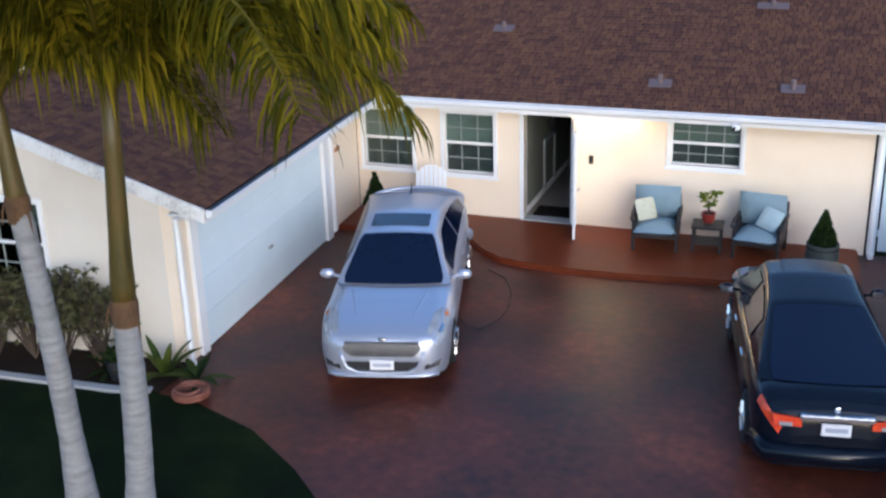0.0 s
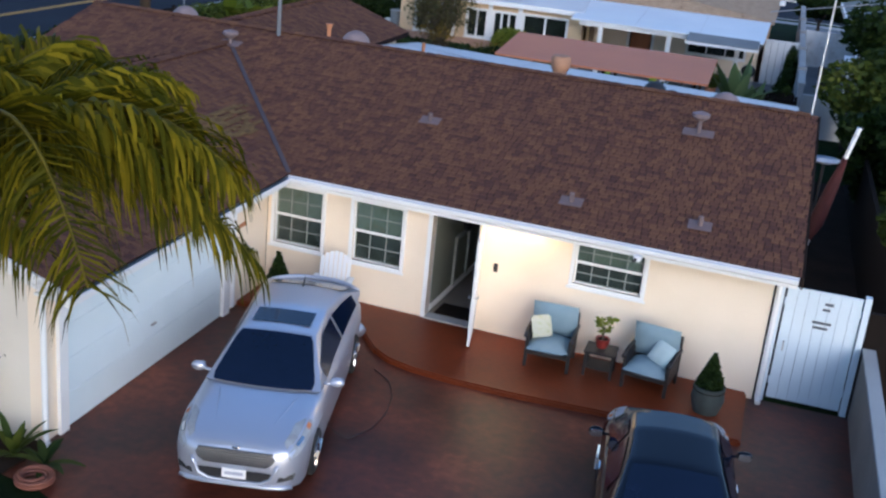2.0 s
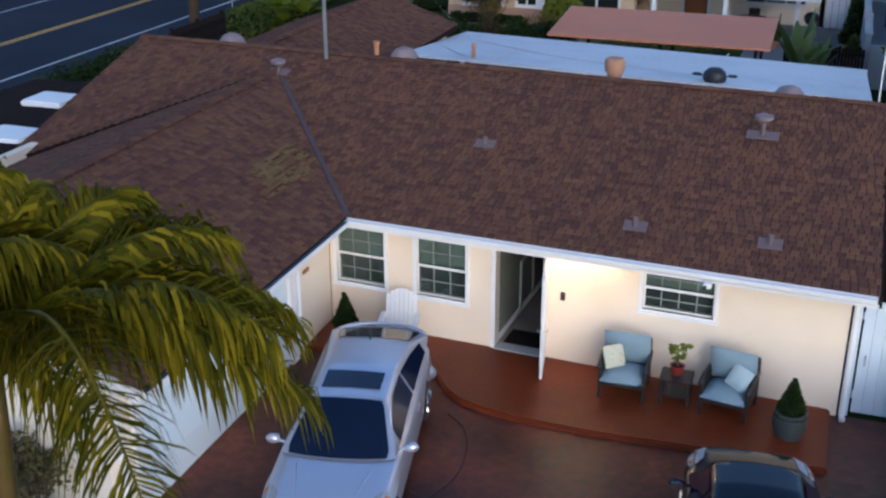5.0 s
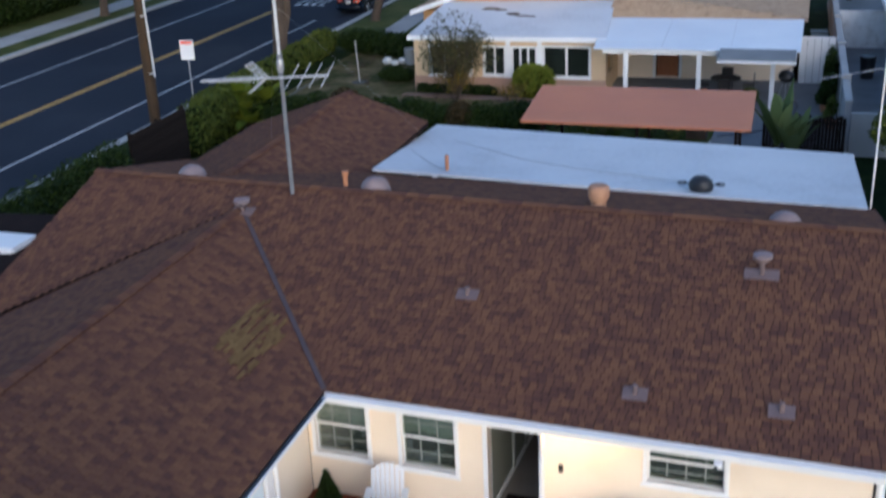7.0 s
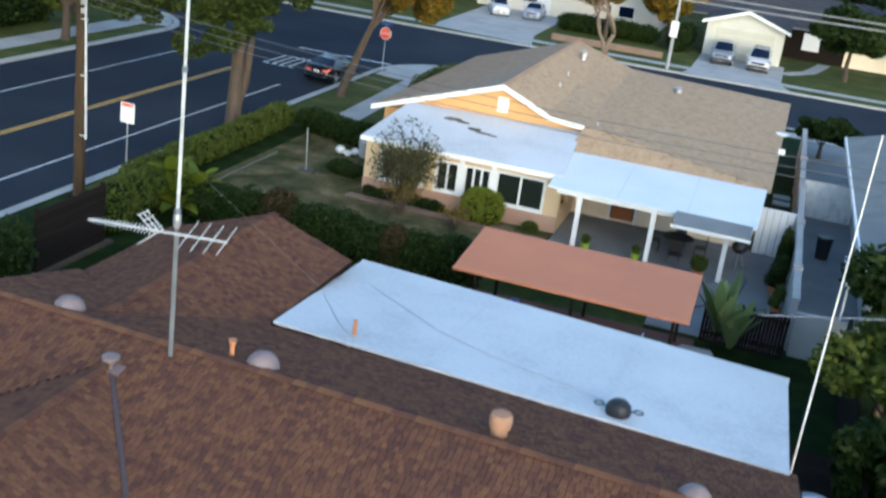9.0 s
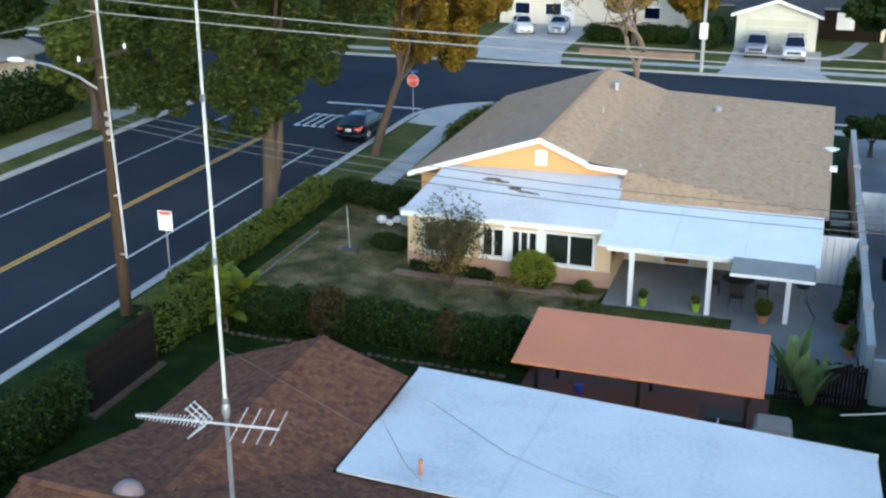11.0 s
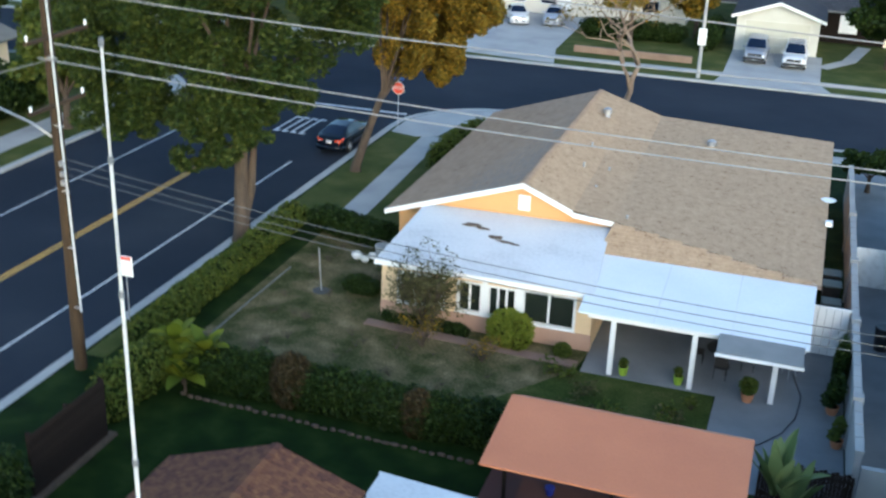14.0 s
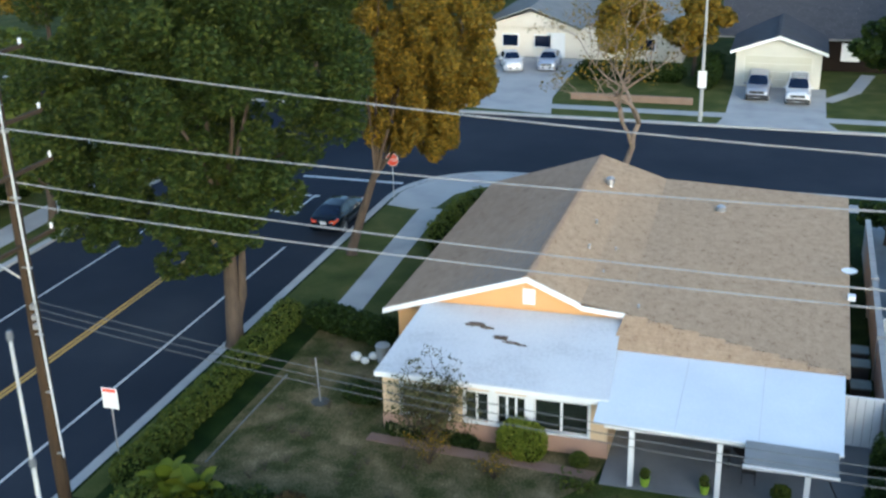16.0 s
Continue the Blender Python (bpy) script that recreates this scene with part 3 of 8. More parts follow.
roof_plane(house, [(-10.15, 26.0, 3.02), (-10.15, 34.2, 3.02), (-12.55, 34.2, 3.85), (-12.55, 26.0, 3.85)], (0, 1, 0), R1, R2, rng=random.Random(17))
ridge_caps(house, (-15.4, 25.485, 4.05), (1.75, 24.6, 4.05), R1)
ridge_caps(house, (-11.2, 12.75, 3.8), (-11.2, 24.3, 3.8), R1)
ridge_caps(house, (-12.55, 26.2, 3.85), (-12.55, 34.2, 3.85), R1)
va, vb = Vector((-7.35, 19.4, EAVE + 0.03)), Vector((-11.2, 24.36, 3.84))
vs = (vb - va).normalized().cross(Vector((0, 0, 1))).normalized() * 0.045
part("roof_valley", Shape().prism([tuple(va - vs), tuple(va + vs), tuple(vb + vs), tuple(vb - vs)], (0, 0, 0.012)), M["valley"], house, "grey-violet metal roof valley")
# fascia, soffit, gutters
before = {ob.name for ob in bpy.data.objects}
part("fascia", Shape().box(-7.35, 1.75, 18.92, 18.95, EAVE - 0.2, EAVE - 0.01), M["white"], house)
part("gutter", Shape().prism([(-7.25, 18.91, EAVE - 0.02), (-7.25, 18.81, EAVE - 0.02), (-7.25, 18.82, EAVE - 0.09), (-7.25, 18.86, EAVE - 0.12), (-7.25, 18.91, EAVE - 0.12)], (9.0, 0, 0)), M["white"], house, "white eaves gutter")
part("soffit", Shape().box(-7.9, 1.6, 18.95, 19.47, EAVE - 0.16, EAVE - 0.13), M["white"], house)
skewed(before)
part("fascia", Shape().box(-7.39, -7.35, 12.75, 19.4, EAVE - 0.2, EAVE - 0.01), M["white"], house)
part("gutter", Shape().prism([(-7.34, 12.75, EAVE - 0.02), (-7.24, 12.75, EAVE - 0.02), (-7.25, 12.75, EAVE - 0.09), (-7.29, 12.75, EAVE - 0.12), (-7.34, 12.75, EAVE - 0.12)], (0, 6.5, 0)), M["white"], house, "white eaves gutter")
# black strip laid on the closed gutter as its inner shadow line
part("gutter_channel", Shape().box(-7.335, -7.265, 12.78, 19.2, EAVE - 0.019, EAVE - 0.012), M["black"], house, "black strip drawn for the shadow in the gutter")
part("soffit", Shape().box(-7.95, -7.39, 12.8, 19.35, EAVE - 0.16, EAVE - 0.13), M["white"], house)
for x0, z0, x1, z1 in ((-7.35, EAVE, -11.2, 3.8), (-15.1, EAVE, -11.2, 3.8)):
    part("barge_board", Shape().prism([(x0, 12.71, z0 - 0.2), (x0, 12.71, z0), (x1, 12.71, z1), (x1, 12.71, z1 - 0.2)], (0, 0.035, 0)), M["white_worn"], house, "white barge board with flaking paint")
part("barge_board", Shape().prism([(1.76, 18.93, EAVE - 0.2), (1.76, 18.93, EAVE), (1.76, 24.6, 4.05), (1.76, 28.4, 3.1), (1.76, 28.4, 2.9), (1.76, 24.6, 3.84)], (0.035, 0, 0)), M["fence_wood"], house)
for c in (-1, 1):
    part("barge_board", Shape().prism([(-12.55, 34.21, 3.65), (-12.55, 34.21, 3.85), (-12.55 + c * (3.15 if c < 0 else 2.25), 34.21, 2.75 if c < 0 else 3.07), (-12.55 + c * (3.15 if c < 0 else 2.25), 34.21, 2.55 if c < 0 else 2.87)], (0, 0.035, 0)), M["shingle_flat"], house)
part("downspout", Shape().tube([(-7.3, 12.85, 2.4), (-7.5, 12.9, 2.35), (-7.93, 12.95, 2.25), (-7.93, 12.95, 0.1), (-7.8, 12.9, 0.04)], 0.045, 8), M["white"], house, "white metal downspout")
part("downspout", Shape().tube([(-7.3, 18.45, 2.4), (-7.93, 18.45, 2.25), (-7.93, 18.45, 0.1)], 0.045, 8), M["white"], house, "white metal downspout")
part("downspout", Shape().tube([(1.65, 18.88, 2.4), (1.55, 19.2, 2.3), (1.48, 19.42, 2.2), (1.48, 19.42, 0.1), (1.5, 19.27, 0.05)], 0.05, 8), M["white"], house, "white metal downspout")
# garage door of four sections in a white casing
gd = part("garage_door", Shape().box(-8.06, -8.02, 13.5, 18.12, 0.0, 2.16), M["white_skylit"], house, "white sectional garage door")
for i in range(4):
    part("door_section", Shape().box(-8.02, -7.985, 13.52, 18.1, 0.02 + i * 0.535, 0.552 + i * 0.535), M["white_skylit"], gd, bevel=0.008)
part("door_handle", Shape().box(-7.985, -7.95, 15.75, 15.88, 0.75, 0.78), M["steel"], gd)
part("casing", Shape().box(-7.99, -7.93, 13.3, 13.5, 0, 2.3).box(-7.99, -7.93, 18.12, 18.36, 0, 2.3).box(-7.99, -7.93, 13.5, 18.12, 2.16, 2.3), M["white"], house)
part("mail_slot", Shape().box(-7.985, -7.96, 18.75, 18.98, 1.52, 1.6), M["terracotta"], house, "brass-brown mail slot", bevel=0.006)
# doorway and hall
before = {ob.name for ob in bpy.data.objects}
part("door_frame", Shape().box(-4.72, -4.64, FY - 0.03, FY + 0.22, 0.11, 2.23).box(-3.75, -3.67, FY - 0.03, FY + 0.22, 0.11, 2.23).box(-4.64, -3.75, FY - 0.03, FY + 0.22, 2.15, 2.23), M["white"], house)
part("threshold", Shape().box(-4.64, -3.75, FY - 0.06, FY + 0.2, 0.11, 0.135), M["kerb"], house)
leaf = part("door", Shape().box(-3.7, -3.655, 18.55, FY - 0.04, 0.14, 2.12), M["white"], house, "white front door standing open", bevel=0.006)
for z0, z1 in ((0.35, 1.0), (1.15, 2.05)):
    part("door_panel", Shape().box(-3.715, -3.7, 18.68, 19.28, z0, z1), M["white"], leaf, bevel=0.005)
    part("door_panel", Shape().box(-3.655, -3.64, 18.68, 19.28, z0, z1), M["white"], leaf, bevel=0.005)
part("door_handle", Shape().tube([(-3.7, 18.62, 1.04), (-3.76, 18.62, 1.04), (-3.76, 18.74, 1.04)], 0.012, 8), M["steel"], leaf)
part("door_handle", Shape().tube([(-3.655, 18.62, 1.04), (-3.595, 18.62, 1.04), (-3.595, 18.74, 1.04)], 0.012, 8), M["steel"], leaf)
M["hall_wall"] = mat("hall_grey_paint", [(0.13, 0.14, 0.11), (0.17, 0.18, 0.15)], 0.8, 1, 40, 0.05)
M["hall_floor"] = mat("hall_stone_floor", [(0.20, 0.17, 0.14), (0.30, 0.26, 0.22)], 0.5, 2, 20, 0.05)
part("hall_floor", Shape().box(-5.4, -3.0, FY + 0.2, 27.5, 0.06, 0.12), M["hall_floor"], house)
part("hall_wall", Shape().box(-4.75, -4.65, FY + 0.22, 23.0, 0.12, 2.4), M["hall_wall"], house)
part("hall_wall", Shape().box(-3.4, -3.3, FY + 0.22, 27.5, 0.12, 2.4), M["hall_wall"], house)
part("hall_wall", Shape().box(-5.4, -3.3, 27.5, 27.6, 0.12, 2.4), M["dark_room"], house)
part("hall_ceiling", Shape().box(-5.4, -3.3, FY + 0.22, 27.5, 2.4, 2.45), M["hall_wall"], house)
part("hall_skirting", Shape().box(-4.65, -4.63, FY + 0.25, 23.0, 0.16, 0.28), M["white"], house)
part("hall_trim", Shape().box(-4.65, -4.61, 20.9, 21.0, 0.28, 1.2).box(-4.65, -4.61, 21.7, 21.8, 0.28, 2.2).box(-4.65, -4.61, 20.9, 21.8, 1.2, 1.28), M["bar_grey"], house)
solid("coat_rack_bag", Shape().ball((-4.5, 21.2, 1.75), (0.12, 0.25, 0.42), 12, 8), M["black"], "dark coat hanging on the hall wall", "coat", smooth="all")
solid("door_mat", Shape().box(-4.55, -3.75, FY + 0.24, FY + 0.8, 0.12, 0.14), M["fence_wood"], "dark brown bristle door mat in the hall", "door mat", bevel=0.005)

skewed(before)
hinge = SKEW @ Vector((-3.68, FY - 0.04, 0))
open_less = Matrix.Translation(hinge) @ Matrix.Rotation(radians(13.5), 4, 'Z') @ Matrix.Translation(-hinge)
for ob in [leaf, *leaf.children]:
    ob.data.transform(open_less)
# covered patio at the back, with a white sheet roof
patio = thing("patio_cover", "white sheet-metal patio roof on white posts behind the house", "patio cover", (-4.5, 32, 0))
part("roof_sheet", Shape().prism([(-9.95, 28.95, 3.2), (1.6, 28.2, 3.15), (1.6, 35.0, 2.3), (-10.45, 36.0, 2.37)], (0, 0, 0.06)), M["sheet_white"], patio, "chalky white roof sheet")
for x in (-6.3, -2.2):
    part("seam", Shape().prism([(x - 0.012, 28.62, 3.262), (x + 0.012, 28.62, 3.262), (x + 0.012, 35.55, 2.42), (x - 0.012, 35.55, 2.42)], (0, 0, 0.006)), M["sheet_white"], patio)
part("edge_trim", Shape().prism([(-10.5, 36.0, 2.2), (1.65, 35.0, 2.14), (1.65, 35.0, 2.34), (-10.5, 36.0, 2.41)], (0, 0.05, 0)), M["white"], patio)
for x in (-10.2, -6.3, -2.4, 1.4):
    part("post", Shape().box(x - 0.06, x + 0.06, 34.7, 34.82, 0, 2.33), M["white"], patio)

# ---- the neighbours' house ----
n_house = thing("house", "single-storey peach house with tan shingle roof and white sunroom", "house", (-8.0, 58, 0))
T1, T2 = M["shingle_tan"], mat("tan_roof_felt", [(0.26, 0.19, 0.14), (0.34, 0.25, 0.19)], 0.9, 2, 40, 0.2)
part("wall", Shape().box(-16.6, -7.6, 54.5, 54.7, 0, 2.7), M["orange_wall"], n_house)
part("gable_wall", Shape().prism([(-16.9, 54.5, 2.6), (-7.7, 54.5, 2.6), (-7.7, 54.5, 3.4), (-9.3, 54.5, 3.5), (-11.4, 54.5, 4.42)], (0, 0.15, 0)), M["orange_wall"], n_house, "orange stucco gable")
gv = part("gable_vent", Shape().box(-11.62, -11.12, 54.44, 54.5, 3.35, 4.0), M["white"], n_house, "white louvred gable vent", bevel=0.01)
for i in range(5):
    part("slat", Shape().box(-11.56, -11.18, 54.41, 54.44, 3.42 + i * 0.11, 3.48 + i * 0.11), M["white"], gv)
part("wall", Shape().box(-16.8, -16.6, 54.5, 70.75, 0, 2.6), M["orange_wall"], n_house)
part("wall", Shape().box(-16.6, 0.2, 70.6, 70.75, 0, 2.6), M["orange_wall"], n_house)
part("wall", Shape().box(0.0, 0.2, 53.0, 70.6, 0, 2.5), M["orange_wall"], n_house)
W2 = dict(rows=0.2, width=(0.3, 0.6), gap=0.008)
roof_plane(n_house, [(-17.3, 54.2, 2.64), (-17.3, 71.0, 2.64), (-11.4, 71.0, 4.58), (-11.4, 54.2, 4.6)], (0, 1, 0), T1, T2, rng=random.Random(21), **W2)
A, B, C, D, E_, F_ = (-11.4, 54.2, 4.6), (-11.42, 71.0, 4.58), (-8.1, 71.0, 3.52), (-7.6, 54.2, 3.5), (0.72, 71.0, 3.2), (0.45, 52.7, 2.74)
T4 = mat("weathered_tan_shingle", [(0.20, 0.125, 0.078), (0.38, 0.265, 0.170), (0.44, 0.315, 0.205), (0.49, 0.36, 0.245)], 0.9, 2.6, 9, 0.35, fine_mix=0.5, detail=7, spec=0.1, stretch=(1.25, 1.0, 1))


def eased(low0, low1, high0, high1, n, m):
    """A slope whose pitch eases from one end to the other, laid in courses."""
    rows, q = [], [Vector(p) for p in (low0, low1, high0, high1)]
    for j in range(2 * n + 1):
        k, lift = ((j + 1) // 2) / n, 0.02 if j % 2 else 0.013
        rows.append([tuple(q[0].lerp(q[1], i / 24).lerp(q[2].lerp(q[3], i / 24), k) + Vector((0, 0, lift))) for i in range(25)])
    return part("roof", Shape().grid(rows), m, n_house)


G_, Bm = (-9.3, 54.2, 3.72), (-9.6, 71.0, 4.0)
eased(A, G_, B, Bm, 60, T4)
eased(G_, D, Bm, C, 60, T4)
eased(D, F_, C, E_, 60, T4)
roof_plane(n_house, [(-7.9, 52.7, 2.74), F_, D], (1, 0, 0), T4, T2, rng=random.Random(28), **W2)
ridge_caps(n_house, (-11.4, 54.2, 4.6), (-11.42, 71.0, 4.58), T1)
part("gable_wall", Shape().prism([(-16.7, 70.6, 2.6), (0.1, 70.6, 2.6), (0.1, 70.6, 3.1), (-8.1, 70.6, 3.4), (-11.42, 70.6, 4.46)], (0, 0.15, 0)), M["orange_wall"], n_house)
part("barge_board", Shape().prism([(-17.35, 54.14, 2.42), (-17.35, 54.14, 2.64), (-11.4, 54.14, 4.62), (-11.4, 54.14, 4.4)], (0, 0.05, 0)), M["white"], n_house)
part("barge_board", Shape().prism([(-9.3, 54.14, 3.5), (-9.3, 54.14, 3.74), (-11.4, 54.14, 4.62), (-11.4, 54.14, 4.4)], (0, 0.05, 0)), M["white"], n_house)
part("barge_board", Shape().prism([(-9.3, 54.14, 3.46), (-9.3, 54.14, 3.66), (-7.6, 54.14, 3.52), (-7.6, 54.14, 3.32)], (0, 0.05, 0)), M["white"], n_house)
# sunroom
sun_room = [(-14.95, -13.75, 0.75, 1.95), (-12.55, -11.7, 0.8, 1.95), (-11.35, -10.35, 0.8, 1.95), (-10.0, -8.1, 0.78, 2.0)]
part("sunroom_wall", wall_with_holes(-15.7, -7.4, 0.0, 2.32, 0.15, sun_room, 'x', 49.6), M["peach"], n_house)
part("sunroom_plinth", Shape().box(-15.72, -7.38, 49.57, 49.6, 0.0, 0.66), mat("rosy_plinth", [(0.36, 0.22, 0.16), (0.45, 0.29, 0.21)], 0.9, 1, 30, 0.2), n_house)
part("sunroom_wall", Shape().box(-15.7, -15.55, 49.75, 54.5, 0, 2.4), M["peach"], n_house)
part("sunroom_wall", wall_with_holes(49.75, 54.5, 0, 2.4, 0.15, [(50.1, 51.6, 0.8, 1.95)], 'y', -7.55), M["peach"], n_house)
for w, c in zip(sun_room, (2, 2, 3, 2)):
    window(n_house, *w, 49.6, c, rows=(1,), hung=False, backing="dark_room", frame_w=0.09, grid_w=0.09)
for x in (-13.2, -11.53, -10.18):
    part("pier", Shape().box(x - 0.1, x + 0.1, 49.55, 49.6, 0.68, 2.3), M["white"], n_house)
part("sunroom_roof", Shape().prism([(-15.85, 49.3, 2.42), (-7.35, 49.3, 2.42), (-7.75, 54.4, 3.12), (-15.6, 54.4, 3.0)], (0, 0, 0.06)), M["sheet_white"], n_house, "chalky white sheet roof of the sunroom")
litter = mat("leaf_litter", [(0.05, 0.035, 0.025), (0.12, 0.085, 0.06), (0.2, 0.16, 0.13)], 0.95, 4, 30, 0.5)
srng = random.Random(5)
for cx, cy, rx, ry in ((-13.1, 52.95, 0.42, 0.14), (-12.6, 52.8, 0.3, 0.1), (-11.9, 52.25, 0.35, 0.13), (-11.45, 52.0, 0.4, 0.1), (-11.05, 51.9, 0.22, 0.07)):
    ring_ = []
    for k in range(14):
        q = srng.uniform(0.6, 1.15)
        x, y = cx + rx * q * math.cos(k * math.pi / 7), cy + ry * q * math.sin(k * math.pi / 7)
        ring_.append((x, y, 2.487 + (y - 49.3) * 0.132))
    part("debris_patch", Shape().prism(ring_, (0, 0, 0.03)), litter, n_house, "heap of dead leaves on the roof")
part("edge_trim", Shape().box(-15.88, -7.35, 49.24, 49.29, 2.28, 2.46), M["white"], n_house)
# patio cover beside the sunroom
n_patio = thing("patio_cover", "white patio roof with white posts beside the sunroom", "patio cover", (-3.6, 50, 0))
part("roof_sheet", Shape().prism([(-7.65, 47.95, 2.3), (0.2, 47.9, 2.3), (0.3, 52.9, 2.66), (-7.75, 52.9, 2.66)], (0, 0, 0.06)), mat("clean_white_sheet", [(0.66, 0.69, 0.74), (0.78, 0.8, 0.83)], 0.5, 0.4, 10, 0.04), n_patio)
for i in (3, 6):
    x = -7.65 + i * 0.88
    part("seam", Shape().prism([(x - 0.012, 47.97, 2.362), (x + 0.012, 47.97, 2.362), (x + 0.012, 52.85, 2.724), (x - 0.012, 52.85, 2.724)], (0, 0, 0.012)), M["sheet_white"], n_patio)
part("beam", Shape().box(-7.3, 0.1, 48.08, 48.22, 2.12, 2.29), M["white"], n_patio)
for x in (-6.38, -3.54, -0.77):
    part("post", Shape().box(x - 0.09, x + 0.09, 48.06, 48.24, 0, 2.12), M["white"], n_patio, bevel=0.01)
part("awning", Shape().prism([(-2.75, 46.9, 2.22), (0.05, 46.8, 2.22), (0.05, 47.9, 2.4), (-2.75, 47.95, 2.4)], (0, 0, 0.04)), mat("grey_awning", [(0.16, 0.17, 0.18), (0.23, 0.24, 0.25)], 0.8, 1, 20, 0.1), n_patio, "grey awning panel")
part("awning_trim", Shape().box(-2.78, 0.08, 46.78, 46.86, 2.12, 2.22), M["white"], n_patio)
part("wall", wall_with_holes(-7.4, 0.2, 0, 2.6, 0.15, [(-5.75, -4.75, 0.1, 2.05), (-3.1, -0.6, 0.9, 2.0)], 'x', 53.0), M["stucco"], n_house)
part("door", Shape().box(-5.7, -4.8, 53.05, 53.1, 0.1, 2.02), mat("varnished_door", [(0.26, 0.085, 0.025), (0.36, 0.13, 0.04)], 0.45, 2, 20, 0.1, stretch=(6, 6, 0.6)), n_house, "red-brown wooden back door", bevel=0.01)
part("door_frame", Shape().box(-5.87, -5.75, 52.96, 53.16, 0.02, 2.17).box(-4.75, -4.63, 52.96, 53.16, 0.02, 2.17).box(-5.75, -4.75, 52.96, 53.16, 2.05, 2.17), M["white"], n_house)
window(n_house, -3.1, -0.6, 0.9, 2.0, 53.0, 3, rows=(1,), hung=False, backing="dark_room", frame_w=0.08, grid_w=0.05)
# darker than the other concrete: shade under the patio roof is in the colour
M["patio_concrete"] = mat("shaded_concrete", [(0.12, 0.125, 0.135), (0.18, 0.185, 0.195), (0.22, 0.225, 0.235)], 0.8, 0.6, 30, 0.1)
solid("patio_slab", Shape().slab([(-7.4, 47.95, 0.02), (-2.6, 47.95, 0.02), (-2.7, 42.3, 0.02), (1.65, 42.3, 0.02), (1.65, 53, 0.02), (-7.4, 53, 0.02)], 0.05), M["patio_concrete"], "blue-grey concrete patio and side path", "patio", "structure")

# ---- the block wall and the drive next to it ----
bw = solid("block_wall", Shape().box(1.7, 1.9, 42.9, 72, 0, 1.75), mat("grey_block", [(0.28, 0.28, 0.29), (0.38, 0.38, 0.38)], 0.9, 1.5, 30, 0.2), "grey concrete block boundary wall with pale cap", "wall", "structure")
for i in range(36):
    part("cap_stone", Shape().box(1.67, 1.93, 42.9 + i * 0.81, 43.68 + i * 0.81, 1.75, 1.83), M["kerb"], bw, bevel=0.01)
for y in (46.0, 52.0, 58.0, 64.0):
    part("pier", Shape().box(1.63, 1.97, y, y + 0.34, 0, 1.95), M["kerb"], bw, bevel=0.01)
solid("block_wall", Shape().box(1.9, 9.0, 42.5, 42.7, 0, 1.5), M["kerb"], "pale rendered low boundary wall", "wall", "structure")
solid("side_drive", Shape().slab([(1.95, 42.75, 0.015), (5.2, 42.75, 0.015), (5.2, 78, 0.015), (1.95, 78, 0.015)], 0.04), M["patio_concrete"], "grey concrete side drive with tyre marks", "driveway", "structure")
M["grey_roof"] = mat("grey_roof", [(0.16, 0.16, 0.16), (0.24, 0.24, 0.23)], 0.9, 1, 30, 0.2)


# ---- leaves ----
# near-black green: the shade between the leaves is put into the colour
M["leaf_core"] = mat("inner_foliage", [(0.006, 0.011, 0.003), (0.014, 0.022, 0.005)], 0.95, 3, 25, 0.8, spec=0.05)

def leaf_cloud(centres, count, size, rng, flat=0.5, long=1.6):
    """Many small leaves round blob centres (x, y, z, rx, ry, rz), denser near the shell."""
    total = sum(c[3] * c[4] + c[4] * c[5] + c[3] * c[5] for c in centres)
    v, f = [], []
    for c in centres:
        k = int(count * (c[3] * c[4] + c[4] * c[5] + c[3] * c[5]) / total)
        d = rng.normal(size=(k, 3))
        d /= np.linalg.norm(d, axis=1)[:, None]
        r = rng.uniform(0.5, 1.1, size=(k, 1)) ** 0.6
        p = np.array(c[:3]) + d * r * np.array(c[3:6])
        a = rng.normal(size=(k, 3))
        a[:, 2] *= flat
        a /= np.linalg.norm(a, axis=1)[:, None]
        b = np.cross(a, rng.normal(size=(k, 3)))
        b /= np.linalg.norm(b, axis=1)[:, None]
        s = size * rng.uniform(0.6, 1.4, size=(k, 1))
        quad = np.stack([p - a * s * long / 2, p + b * s * 0.45, p + a * s * long / 2, p - b * s * 0.45], axis=1)
        base = len(v)
        v.extend(map(tuple, quad.reshape(-1, 3)))
        f.extend((base + 4 * i, base + 4 * i + 1, base + 4 * i + 2, base + 4 * i + 3) for i in range(k))
    s = Shape()
    s.v, s.f = v, f
    return s


def hedge(label, pts, wide, high, leaf, seed, count=9000, size=0.09, name="hedge", category="hedge"):
    """A clipped row of bushes along a line: near-black cores for the shade deep inside, leaves over them."""
    rng = np.random.default_rng(seed)
    size, count = size * 0.78, int(count * 1.6)
    core, blobs = Shape(), []
    for (x0, y0), (x1, y1) in zip(pts, pts[1:]):
        n = max(1, int(math.hypot(x1 - x0, y1 - y0) / (wide * 0.28)))
        for i in range(n):
            t = (i + 0.5) / n
            h = high * rng.uniform(0.86, 1.08)
            w = wide / 2 * rng.uniform(0.85, 1.2)
            x, y = x0 + (x1 - x0) * t + rng.uniform(-0.1, 0.1), y0 + (y1 - y0) * t + rng.uniform(-0.1, 0.1)
            core.ball((x, y, h * 0.42), (w * 0.8, w * 0.8, h * 0.5), 8, 5)
            blobs.append((x, y, h * 0.5, w, w, h * 0.52))
    root = thing(name, label, category, (*pts[0], 0))
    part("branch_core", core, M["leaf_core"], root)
    tagged(part("foliage", leaf_cloud(blobs, count, size, rng), leaf, root), kind="stuff")
    return root


